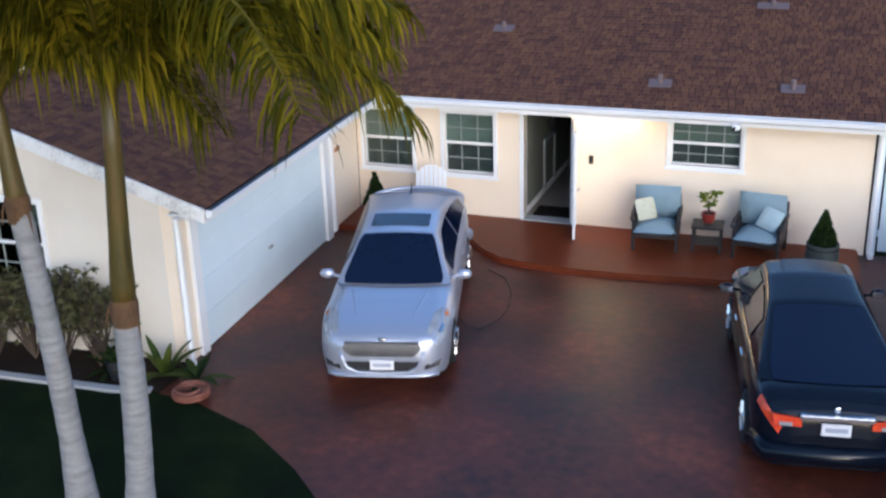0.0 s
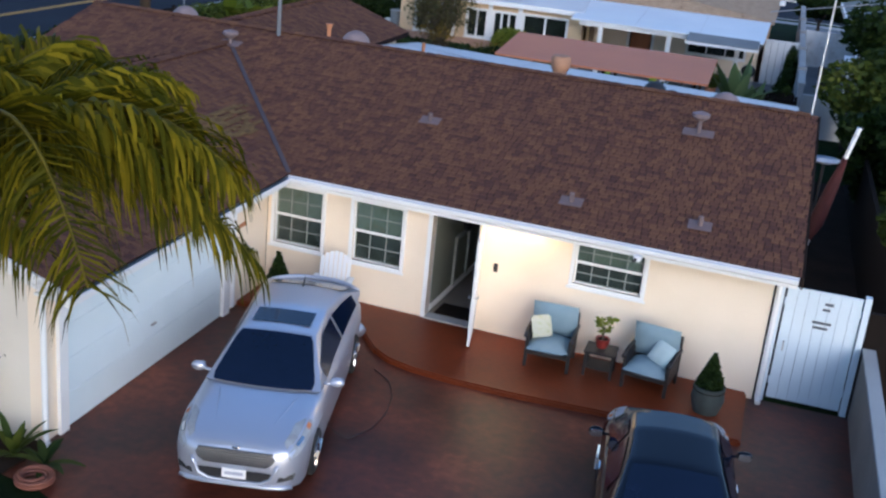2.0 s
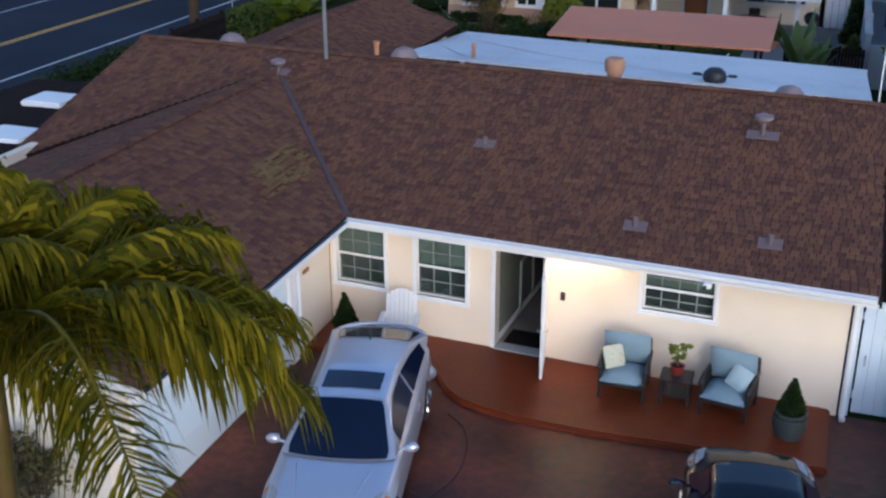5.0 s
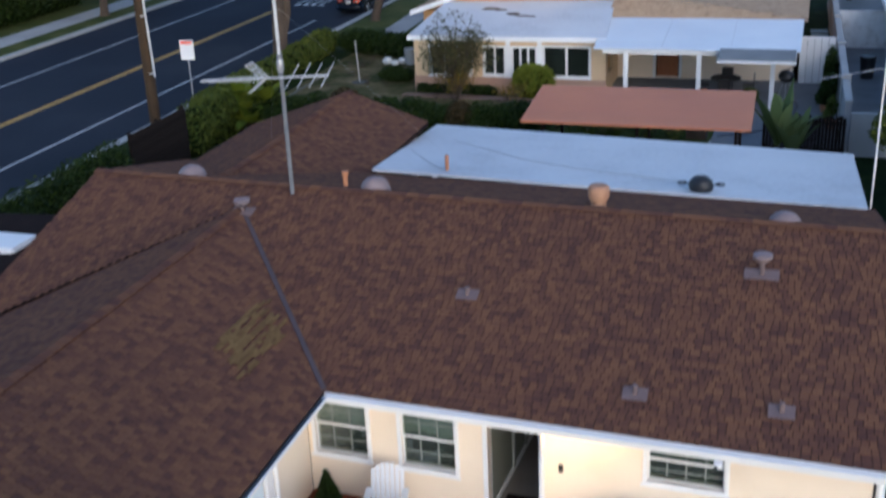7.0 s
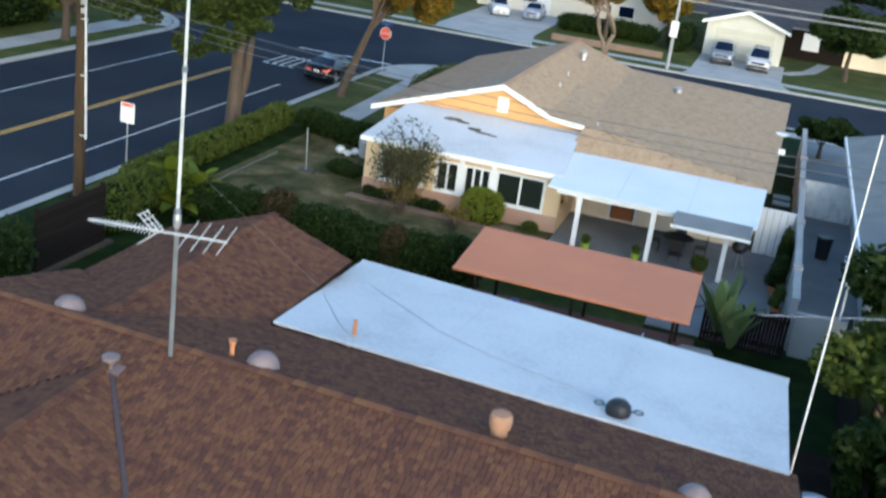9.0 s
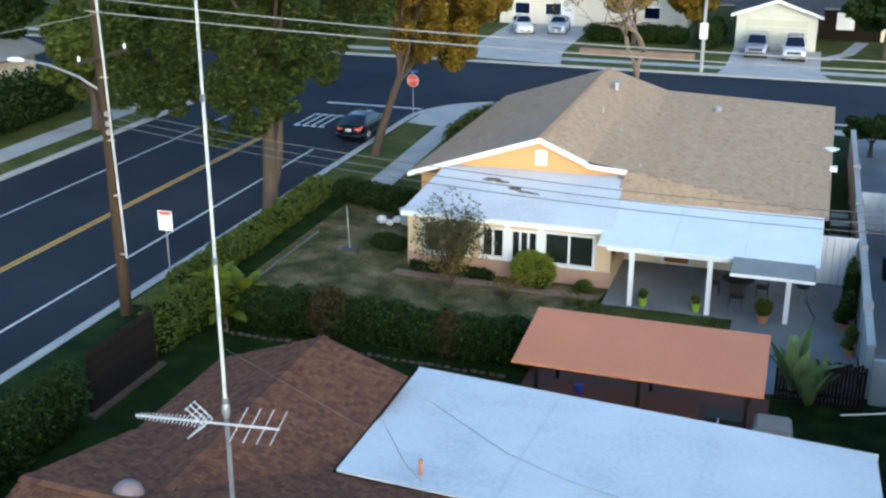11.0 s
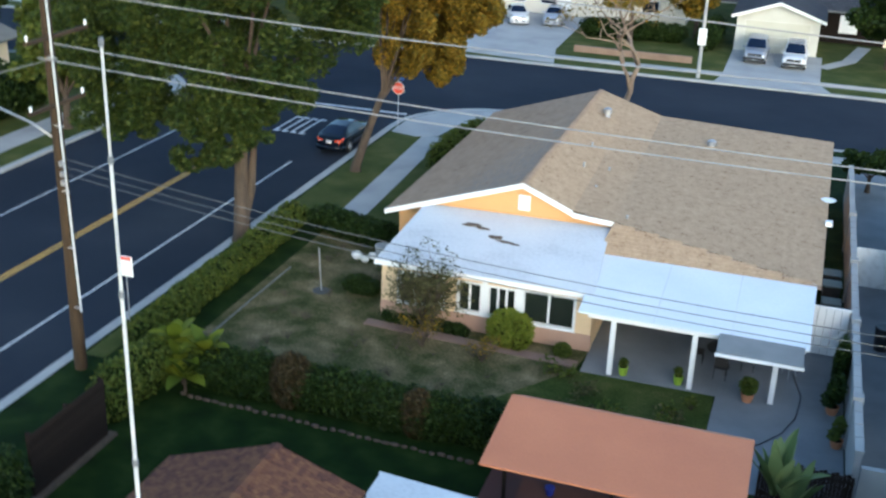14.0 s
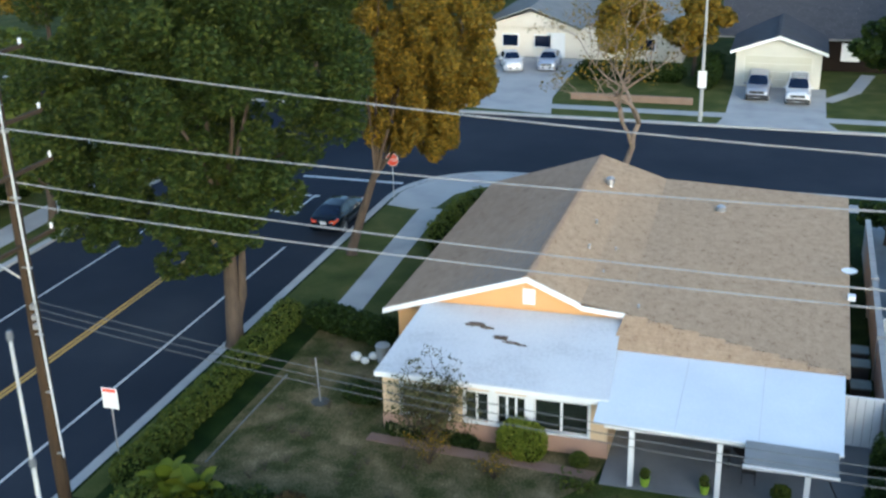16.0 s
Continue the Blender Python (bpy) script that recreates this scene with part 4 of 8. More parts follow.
def tree(label, at, trunk_r, trunk_h, crown, leaf, seed, count=14000, size=0.16, lean=(0, 0), limbs=7, blobs=26, bark="bark", fork=False, name="tree", ragged=False, low=(), long=1.6):
    """Tapered trunk, limbs towards the crown's clumps, and leaves on twigs round each clump. crown: centre and radii."""
    rng = np.random.default_rng(seed)
    root = thing(name, label, "tree", (at[0], at[1], 0))
    top = Vector((at[0] + lean[0], at[1] + lean[1], trunk_h))
    base = Vector((at[0], at[1], 0))
    cx, cy, cz, rx, ry, rz = crown
    s = Shape()
    mid = base.lerp(top, 0.5) + Vector((rng.uniform(-0.1, 0.1), rng.uniform(-0.1, 0.1), 0))
    s.tube([base - Vector((0, 0, 0.1)), base + Vector((0, 0, 0.25)), mid, top], [trunk_r * 1.5, trunk_r * 1.1, trunk_r * 0.9, trunk_r * 0.7], 12)
    if fork:
        s.tube([base + Vector((0.12, 0, 1.0)), base + Vector((0.5, 0.1, 2.4)), top + Vector((0.65, 0.3, 1.0))], [trunk_r * 0.6, trunk_r * 0.5, trunk_r * 0.35], 10)
    part("trunk", s, M[bark], root, smooth=True)
    cl = []
    for i in range(blobs):
        d = rng.normal(size=3)
        d /= np.linalg.norm(d)
        r = rng.uniform(0.35, 0.95)
        q = rng.uniform(0.06, 0.135) if ragged else rng.uniform(0.16, 0.34)
        r = rng.uniform(0.35, 1.12) if ragged else r
        cl.append((cx + d[0] * rx * r, cy + d[1] * ry * r, cz + d[2] * rz * r, rx * q * 1.25, ry * q * 1.25, rz * q * (1.5 if ragged else 1.0)))
    for lx, ly, lz, lr, n in low:
        for i in range(n):
            d = rng.normal(size=3)
            d *= lr * rng.uniform(0.2, 1.0) / np.linalg.norm(d)
            q = lr * rng.uniform(0.22, 0.42)
            cl.append((lx + d[0], ly + d[1], lz + d[2] * 0.8, q, q, q * 0.8))
    for i in range(limbs):
        c = cl[(i * 7) % len(cl)]
        e = Vector(c[:3])
        k = top.lerp(e, 0.45) + Vector((rng.uniform(-0.3, 0.3), rng.uniform(-0.3, 0.3), rng.uniform(0, 0.5)))
        part("limb", Shape().tube([top - Vector((0, 0, 0.3)), k, e], [trunk_r * 0.38, trunk_r * 0.24, trunk_r * 0.08], 8), M[bark], root, smooth=True)
    tagged(part("crown", leaf_cloud(cl, count, size, rng, long=long), leaf, root), kind="stuff")
    return root


# trees along the road
tree("tall dense green street tree with a forked brown trunk", (-24.3, 54.4), 0.36, 6.2, (-26.4, 56.0, 12.4, 7.0, 6.0, 6.3), M["leaf_tree"], 31, 230000, 0.105, (0.1, 0), 9, 185, fork=True, ragged=True, long=2.3,
     low=((-29.4, 53.8, 5.7, 2.0, 24), (-31.6, 54.4, 8.0, 1.6, 12), (-24.9, 53.3, 6.6, 1.7, 26), (-24.6, 53.2, 4.7, 1.2, 14), (-26.4, 53.4, 4.1, 1.0, 8), (-23.3, 53.6, 5.7, 1.5, 18), (-25.2, 53.4, 8.6, 1.9, 22), (-22.0, 54.0, 7.4, 1.6, 16)))
tree("golden-green street tree with a slanting pale trunk", (-23.4, 65.6), 0.24, 4.3, (-20.9, 69.3, 9.3, 3.7, 3.9, 4.4), M["leaf_gold"], 32, 120000, 0.125, (1.2, 0.8), 9, 190, ragged=True, low=((-20.6, 68.8, 6.4, 1.6, 16), (-19.0, 69.2, 8.2, 1.5, 12)))


# ---- cars ----
def car(name, label, at, turn, paint, length=4.86, width=1.84, height=1.47, kind="sedan", group="", rack=False, rear_bar=False, sunroof=False, nose="grille", cabin=None, spoiler=False):
    """A car facing +y of its own axes: one lofted body, cabin, glass, wheels, lamps and trim."""
    root = thing(name, label, "car", at, group, world_metres=False, turn=turn)
    h, w2 = length / 2, width / 2
    tyre_r = 0.33 if kind == "sedan" else 0.37
    axles = (-h + 0.98, h - 0.96)
    if kind == "sedan":
        ys = [-h, -h + 0.02, -h + 0.07, -h + 0.16, -h + 0.35, -h + 0.7, -h + 1.2, -0.3, 0.75, h - 0.95, h - 0.6, h - 0.36, h - 0.2, h - 0.1, h - 0.04, h]
        tops = [0.66, 0.8, 0.93, 1.02, 1.07, 1.08, 1.03, 0.99, 0.98, 0.945, 0.905, 0.865, 0.825, 0.785, 0.735, 0.6]
        wide = [0.55, 0.68, 0.8, 0.89, 0.955, 0.985, 1.0, 1.0, 1.0, 1.0, 0.985, 0.955, 0.90, 0.82, 0.72, 0.56]
        cab = cabin or dict(y=[-h + 0.45, -h + 1.25, -0.3, 0.3, h - 1.38], z=[1.08, height - 0.07, height, height - 0.03, 0.97])
    else:
        ys = [-h, -h + 0.05, -h + 0.25, -h + 0.7, -h + 1.2, 0.0, 0.75, h - 0.95, h - 0.4, h - 0.2, h - 0.1, h - 0.04, h]
        tops = [0.85, 1.02, 1.05, 1.06, 1.06, 1.06, 1.06, 1.04, 1.0, 0.95, 0.87, 0.75, 0.6]
        wide = [0.84, 0.91, 0.97, 0.99, 1.0, 1.0, 1.0, 1.0, 0.98, 0.94, 0.89, 0.83, 0.74]
        cab = cabin or dict(y=[-h + 0.12, -h + 0.35, -0.6, 0.3, h - 1.45], z=[1.06, height - 0.06, height, height - 0.03, 1.06])
    low = 0.2 if kind == "sedan" else 0.28

    def ring(y):
        """Half of the body's outline across, from the sill up to the middle of the bonnet or boot."""
        top, w = float(np.interp(y, ys, tops)), w2 * float(np.interp(y, ys, wide))
        lo = low + 0.25 * max(0, abs(y) - h + 0.3)
        arch = lo
        for a in axles:
            if abs(y - a) < tyre_r + 0.06:
                arch = max(arch, tyre_r + math.sqrt((tyre_r + 0.06) ** 2 - (y - a) ** 2))
        arch = min(arch, top - 0.22)
        sh = max(arch + 0.06, top - 0.14)
        return [(0.0, lo), (w * 0.72, lo), (w * 0.74, arch), (w * 0.95, arch), (w * 0.985, arch * 0.65 + sh * 0.35), (w, arch * 0.3 + sh * 0.7), (w * 0.975, sh),
                (w * 0.93, top - 0.055), (w * 0.86, top - 0.012), (w * 0.7, top + 0.012), (w * 0.62, top + 0.012), (w * 0.35, top + 0.03), (0.0, top + 0.036)]

    def skin(y, k, out=0.006):
        """A point just outside the body's side: k counts along the outline."""
        r = ring(y)
        i = min(len(r) - 2, int(k))
        (xa, za), (xb, zb) = r[i], r[i + 1]
        return xa + (xb - xa) * (k - i) + out * 0.7, za + (zb - za) * (k - i) + out

    def front_y(x):
        """How far the nose reaches at a distance from the middle."""
        ww, yy = wide[::-1], ys[::-1]
        return float(np.interp(abs(x) / w2, ww[:8], yy[:8]))

    stations = sorted(set([round(q, 4) for q in np.linspace(-h, h, 61)] + [round(c * (h - d), 4) for c in (-1, 1) for d in (0.01, 0.02, 0.04, 0.07, 0.1, 0.14, 0.18, 0.23, 0.3)]))
    rows = []
    for y in stations:
        half = ring(y)
        rows.append([(x, y, z) for x, z in half] + [(-x, y, z) for x, z in reversed(half[:-1])])
    body = Shape().grid(rows)
    body.poly(rows[0][:-1])
    body.poly(list(reversed(rows[-1][:-1])))
    b = part("body", body, paint, root, smooth=True)
    # cabin
    roof_w, belt_w = (w2 * 0.62, w2 * 0.9) if kind == "sedan" else (w2 * 0.74, w2 * 0.92)
    z0, z4 = cab["z"][0], cab["z"][4]
    y_mid, y_half = (cab["y"][0] + cab["y"][4]) / 2, (cab["y"][4] - cab["y"][0]) / 2

    def bow(x, y):
        """The screens and the roof's ends bulge outwards in plan."""
        k = (y - y_mid) / y_half
        return y + math.copysign(0.2, k) * abs(k) ** 1.6 * (0.55 - (x / w2) ** 2)

    belt = lambda y: float(np.interp(y, [cab["y"][0], cab["y"][4]], [z0, z4])) - 0.03
    top = lambda y: float(np.interp(y, cab["y"], cab["z"]))
    slope = lambda y: min(1.0, (top(y) - belt(y)) / (height - 1.0))
    wt = lambda y: belt_w + (roof_w - belt_w) * slope(y)
    rows = []
    for y in sorted(set(list(np.linspace(cab["y"][0], cab["y"][4], 25)) + cab["y"])):
        bz, tz, t = belt(y), max(top(y), belt(y) + 0.02), wt(y)
        b0 = belt_w * (0.93 if y in (cab["y"][0], cab["y"][4]) else 1.0)
        half = [(b0, bz), (b0 + (t * 1.02 - b0) * 0.55, bz + (tz - bz) * 0.5), (t * 1.02, bz + (tz - bz) * 0.84), (t * 0.985, bz + (tz - bz) * 0.92), (t * 0.92, bz + (tz - bz) * 0.97), (t * 0.8, tz), (t * 0.55, tz + 0.016), (t * 0.28, tz + 0.025), (0, tz + 0.028)]
        rows.append([(x, bow(x, y), z) for x, z in half] + [(-x, bow(x, y), z) for x, z in reversed(half[:-1])])
    part("roof", Shape().grid(rows), paint, root, smooth=True)
    g = M["car_glass"]

    def screen(y_top, y_low, edge_top, edge_low, nm):
        rr = []
        for i in range(9):
            s = 0.05 + 0.93 * i / 8
            y = y_top + (y_low - y_top) * s
            z = top(y_top) + (top(y_low) - top(y_top)) * s
            ww = wt(y) * (edge_top + (edge_low - edge_top) * s) * (1 - 0.07 * max(0, abs(2 * s - 1) - 0.7) / 0.3)
            out = 0.014 if y_low > y_top else -0.014
            rr.append([(x * ww, bow(x * ww, y) + out, z + 0.036 - 0.026 * abs(x) ** 2) for x in (-1, -0.9, -0.7, -0.4, 0, 0.4, 0.7, 0.9, 1)])
        return part(nm, Shape().grid(rr), g, root, "dark glass with reflected sky blue in its colour", smooth="all")

    screen(cab["y"][3], cab["y"][4], 0.9, 0.93, "windscreen")
    screen(cab["y"][1], cab["y"][0], 0.88, 0.86, "rear_window")
    ya, yb = cab["y"][1] - 0.25, cab["y"][3] + 0.42
    for sx in (-1, 1):
        for a, c in ((ya, (ya + yb) / 2 - 0.04), ((ya + yb) / 2 + 0.04, yb)):
            q = []
            for y in (a, (a + c) / 2, c):
                bz, tz = belt(y), top(y)
                tx = wt(y) * 1.02
                q.append([(sx * (belt_w + (tx - belt_w) * k + 0.026 - 0.01 * k), bow(w2 * 0.8, y), bz + (tz - bz) * 0.84 * k) for k in (0.12, 0.5, 0.95)])
            part("side_window", Shape().grid(q), g, root, "dark glass with reflected sky blue in its colour")
        mz = belt(yb) + 0.04
        my = cab["y"][4] - 0.32
        mir = part("wing_mirror", Shape().ball((sx * (w2 + 0.09), my, mz), (0.11, 0.06, 0.075), 12, 8).tube([(sx * (w2 - 0.1), my + 0.02, mz - 0.03), (sx * (w2 + 0.05), my, mz - 0.02)], 0.022, 6), paint, root, smooth="all")
        part("mirror_glass", Shape().box(sx * (w2 + 0.09) - 0.08, sx * (w2 + 0.09) + 0.08, my - 0.062, my - 0.058, mz - 0.05, mz + 0.05), M["chrome"], mir)
        for y in (-0.62, 0.42):
            part("door_handle", Shape().box(sx * (w2 * 0.985) - 0.012, sx * (w2 * 0.985) + 0.012, y - 0.1, y + 0.1, 0.78, 0.81), M["chrome"] if rear_bar else paint, root, bevel=0.006)
        for y in axles:
            x0, x1 = sx * (w2 - 0.21), sx * (w2 - 0.005)
            t = part("tyre", Shape().tube([(x0, y, tyre_r), (x0 + (x1 - x0) * 0.12, y, tyre_r), (x0 + (x1 - x0) * 0.88, y, tyre_r), (x1, y, tyre_r)], [tyre_r * 0.9, tyre_r, tyre_r, tyre_r * 0.9], 24), M["tyre"], root, smooth=True)
            rim = Shape().tube([(x1 - sx * 0.03, y, tyre_r), (x1 + sx * 0.004, y, tyre_r)], [tyre_r * 0.66, tyre_r * 0.62], 20)
            for k in range(5):
                a = 2 * math.pi * k / 5
                rim.tube([(x1 + sx * 0.012, y, tyre_r), (x1 + sx * 0.01, y + math.cos(a) * tyre_r * 0.58, tyre_r + math.sin(a) * tyre_r * 0.58)], 0.028, 6)
            part("rim", rim, M["chrome"], t)
        # lamps
        lamp_rows = [[(sx * skin(y, k)[0], y + 0.004, skin(y, k)[1]) for y in np.linspace(y0, y1, 7)] for k, y0, y1 in ((8.9, h - 0.6, h - 0.2), (8.3, h - 0.76, h - 0.14), (7.3, h - 0.82, h - 0.09), (6.6, h - 0.72, h - 0.08), (6.2, h - 0.5, h - 0.08))]
        hl = part("headlamp", Shape().grid(lamp_rows), M["lamp_clear"], root, "clear headlamp glass", smooth="all")
        part("bulb_housing", Shape().grid([[(sx * skin(y, k, 0.009)[0], y + 0.008, skin(y, k, 0.009)[1]) for y in np.linspace(h - 0.42, h - 0.24, 5)] for k in (7.7, 7.1)]), M["chrome"], hl, smooth="all")
        part("indicator", Shape().grid([[(sx * skin(y, k, 0.01)[0], y, skin(y, k, 0.01)[1]) for y in np.linspace(h - 0.72, h - 0.6, 4)] for k in (7.7, 7.0)]), M["lamp_amber"], hl, "amber indicator", smooth="all")
        rz = 0.9 if kind == "sedan" else 0.98
        tail_rows = [[(sx * skin(y, k)[0], y - 0.006, skin(y, k)[1]) for y in np.linspace(-h + 0.02, -h + 0.3, 7)] for k in ((7.2, 6.8, 6.3, 6.0) if kind == "sedan" else (7.2, 6.3, 5.6, 5.0))]
        lamp = part("tail_lamp", Shape().grid(tail_rows), M["lamp_red"], root, "orange-red tail lamp", smooth="all")
        rw = w2 * 0.66
        part("lamp_inner", Shape().prism([(sx * rw * 0.62, -h - 0.012, rz - 0.1), (sx * rw * 1.1, -h + 0.005, rz - 0.1), (sx * rw * 1.15, -h + 0.02, rz + 0.03), (sx * rw * 0.62, -h - 0.012, rz + 0.0)], (0, -0.025, 0)), M["lamp_red"], lamp)
        part("lamp_insert", Shape().box(sx * rw * 0.9 - 0.07, sx * rw * 0.9 + 0.07, -h - 0.045, -h - 0.02, rz - 0.09, rz - 0.055), M["lamp_clear"], lamp)
        part("fog_recess", Shape().prism([(sx * 0.56, front_y(0.56) + 0.006, 0.34), (sx * 0.76, front_y(0.76) + 0.03, 0.38), (sx * 0.78, front_y(0.78) + 0.03, 0.45), (sx * 0.58, front_y(0.58) + 0.006, 0.41)], (0, -0.05, 0)), M["black"], root)
    # front
    if nose == "grille":
        gx = [-0.5, -0.42, -0.28, 0, 0.28, 0.42, 0.5]
        part("grille", Shape().grid([[(x * k, front_y(x * k) + o, z) for x in gx] for k, z, o in ((0.98, 0.725, -0.02), (1.06, 0.665, 0.0), (0.98, 0.6, 0.012), (0.82, 0.545, 0.016))]), M["chrome_dark"], root, "chrome-barred grille", smooth="all")
        for i in range(5):
            z = 0.565 + i * 0.033
            part("grille_bar", Shape().tube([(x * (0.86 + 0.04 * i), front_y(x * 0.9) + 0.022 - 0.008 * i, z) for x in gx], 0.006, 5), M["chrome"], root)
        part("grille_surround", Shape().tube([(x * 1.0, front_y(x) - 0.012, 0.738) for x in gx], 0.014, 6), M["chrome_dark"], root, smooth="all")
        part("lower_intake", Shape().grid([[(x * k, front_y(x * k) + 0.012, z) for x in gx] for k, z in ((1.0, 0.47), (1.04, 0.4), (0.9, 0.33))]), M["black"], root)
        part("intake_frame", Shape().tube([(x * 1.14, front_y(x * 1.14) + 0.02, z) for x, z in ((-0.5, 0.6), (-0.47, 0.5), (-0.42, 0.38), (-0.3, 0.31), (0, 0.3), (0.3, 0.31), (0.42, 0.38), (0.47, 0.5), (0.5, 0.6))], 0.026, 8), paint, root, smooth="all")
        part("bumper_lip", Shape().tube([(x * 1.5, front_y(x * 1.5) + 0.01, 0.26) for x in gx], 0.03, 8), paint, root, smooth="all")
    else:
        part("grille", Shape().box(-0.55, 0.55, h - 0.06, h + 0.02, 0.68, 0.88), M["black"], root, bevel=0.02)
        part("bumper", Shape().box(-w2 * 0.92, w2 * 0.92, h - 0.12, h + 0.07, 0.38, 0.6), M["black"], root, bevel=0.04)
    part("badge", Shape().ball((0, h - 0.05 if nose == "grille" else h + 0.03, 0.765 if nose == "grille" else 0.8), (0.07, 0.02, 0.03), 10, 6), M["chrome"], root)
    pl = part("number_plate", Shape().box(-0.16, 0.16, h + 0.02, h + 0.045, 0.36, 0.5), M["plate"], root, "white number plate with plain bars", bevel=0.005)
    part("plate_bars", Shape().box(-0.12, 0.12, h + 0.045, h + 0.048, 0.41, 0.455), M["plate_ink"], pl)
    if spoiler:
        part("spoiler", Shape().tube([(x * w2, -h - 0.05 + 0.3 * abs(x) ** 2.4, 1.19 - 0.1 * abs(x) ** 3) for x in (-0.84, -0.76, -0.6, -0.4, -0.2, 0, 0.2, 0.4, 0.6, 0.76, 0.84)], [0.02, 0.032, 0.036, 0.036, 0.036, 0.036, 0.036, 0.036, 0.036, 0.032, 0.02], 8), paint, root, smooth="all")
        for sx in (-1, 1):
            part("bonnet_crease", Shape().tube([(sx * (0.55 - 0.2 * k) * w2 / 0.92, h - 1.25 + 0.95 * k, float(np.interp(h - 1.25 + 0.95 * k, ys, tops)) + 0.012) for k in (0, 0.25, 0.5, 0.75, 1)], [0.006, 0.017, 0.019, 0.017, 0.006], 8), paint, root, smooth="all")
    # rear
    rz = 0.78 if kind == "sedan" else 0.72
    pl = part("number_plate", Shape().box(-0.16, 0.16, -h - 0.035, -h - 0.012, rz - 0.08, rz + 0.07), M["plate"], root, "white number plate with plain bars", bevel=0.005)
    part("plate_bars", Shape().box(-0.12, 0.12, -h - 0.039, -h - 0.035, rz - 0.03, rz + 0.025), M["plate_ink"], pl)
    if rear_bar:
        part("chrome_bar", Shape().box(-0.4, 0.4, -h - 0.05, -h + 0.06, 0.885, 0.95), M["chrome"], root, bevel=0.012)
        part("badge", Shape().ball((0, -h + 0.03, 0.995), (0.035, 0.012, 0.04), 10, 6), M["chrome"], root)
    part("rear_bumper", Shape().tube([(-w2 * 0.93, -h + 0.3, 0.45), (-w2 * 0.8, -h + 0.03, 0.45), (0, -h - 0.03, 0.45), (w2 * 0.8, -h + 0.03, 0.45), (w2 * 0.93, -h + 0.3, 0.45)], 0.12, 10), paint, root, smooth="all")
    if sunroof:
        yy = cab["y"][3]
        part("sunroof", Shape().grid([[(x, bow(x, y), top(y) + 0.036 - 0.02 * (x / 0.5) ** 2) for x in (-0.44, -0.4, -0.2, 0, 0.2, 0.4, 0.44)] for y in (yy - 0.64, yy - 0.6, yy - 0.4, yy - 0.22, yy - 0.18)]), g, root, "dark sunroof glass", smooth="all")
        part("aerial", Shape().tube([(0, cab["y"][1] + 0.12, height - 0.01), (0, cab["y"][1] - 0.05, height + 0.1)], [0.018, 0.006], 6), M["black"], root)
    if kind == "sedan":
        for c in (-1, 1):
            part("bonnet_crease", Shape().tube([(c * 0.34, cab["y"][4] + 0.05, float(np.interp(cab["y"][4] + 0.05, ys, tops)) + 0.02), (c * 0.4, h - 0.6, 0.885 + 0.016), (c * 0.42, h - 0.3, 0.80 + 0.014)], 0.012, 6), paint, root, smooth="all")
    if rack:
        for y in (-0.9, -0.2, 0.4):
            part("roof_bar", Shape().box(-0.55, 0.55, y, y + 0.05, height + 0.05, height + 0.09), M["black"], root)
        part("roof_rail", Shape().box(-0.58, -0.54, -1.0, 0.5, height + 0.0, height + 0.06), M["black"], root)
        part("roof_rail", Shape().box(0.54, 0.58, -1.0, 0.5, height + 0.0, height + 0.06), M["black"], root)
    part("wiper", Shape().tube([(-0.45, cab["y"][4] + 0.0, 1.02), (0.1, cab["y"][4] - 0.12, 1.06)], 0.008, 5), M["black"], root)
    return root


def car_paint(name, colour, metal=0.6, rough=0.28):
    return mat(name, [tuple(c * 0.94 for c in colour), colour], rough, 0.8, 200, 0.0, metal=metal, rough_var=0.03, coat=0.25)


# the blue base stands in for sky reflected in the glass
M["car_glass"] = mat("sky_tinted_car_glass", [(0.003, 0.007, 0.021), (0.006, 0.011, 0.032)], 0.1, 1, 10, 0.0, rough_var=0.02, spec=0.35)
M["chrome"] = mat("chrome", [(0.62, 0.62, 0.64), (0.72, 0.72, 0.73)], 0.18, 4, 30, 0.0, metal=1.0, rough_var=0.05)
M["chrome_dark"] = mat("grille_chrome", [(0.04, 0.04, 0.045), (0.14, 0.14, 0.15)], 0.3, 20, 90, 0.2, metal=0.7, stretch=(1, 1, 12))
M["tyre"] = mat("tyre_rubber", [(0.012, 0.012, 0.013), (0.025, 0.025, 0.026)], 0.85, 8, 40, 0.1)
M["lamp_clear"] = mat("lamp_glass", [(0.22, 0.23, 0.25), (0.42, 0.43, 0.45)], 0.5, 6, 30, 0.0)
M["lamp_amber"] = mat("lamp_amber_glass", [(0.5, 0.16, 0.04), (0.62, 0.22, 0.06)], 0.2, 6, 30, 0.0)
M["lamp_red"] = mat("lamp_red_glass", [(0.50, 0.035, 0.012), (0.72, 0.08, 0.02)], 0.15, 6, 30, 0.0, coat=0.6)
M["plate"] = mat("plate_white", [(0.7, 0.7, 0.72), (0.78, 0.78, 0.8)], 0.4, 5, 40, 0.0)
M["plate_ink"] = mat("plate_grey_bars", [(0.3, 0.32, 0.42), (0.4, 0.42, 0.5)], 0.5, 5, 40, 0.0)
# black paint is blued a little, as if the sky reflected in it
silver, black_paint = car_paint("silver_paint", (0.50, 0.53, 0.62), 0.6, 0.33), mat("black_paint", [(0.003, 0.005, 0.011), (0.005, 0.008, 0.016)], 0.14, 1, 100, 0.0, rough_var=0.03, spec=0.28)
white_paint = car_paint("white_car_paint", (0.66, 0.66, 0.68), 0.0, 0.3)
H1, H2 = 2.6, 2.41
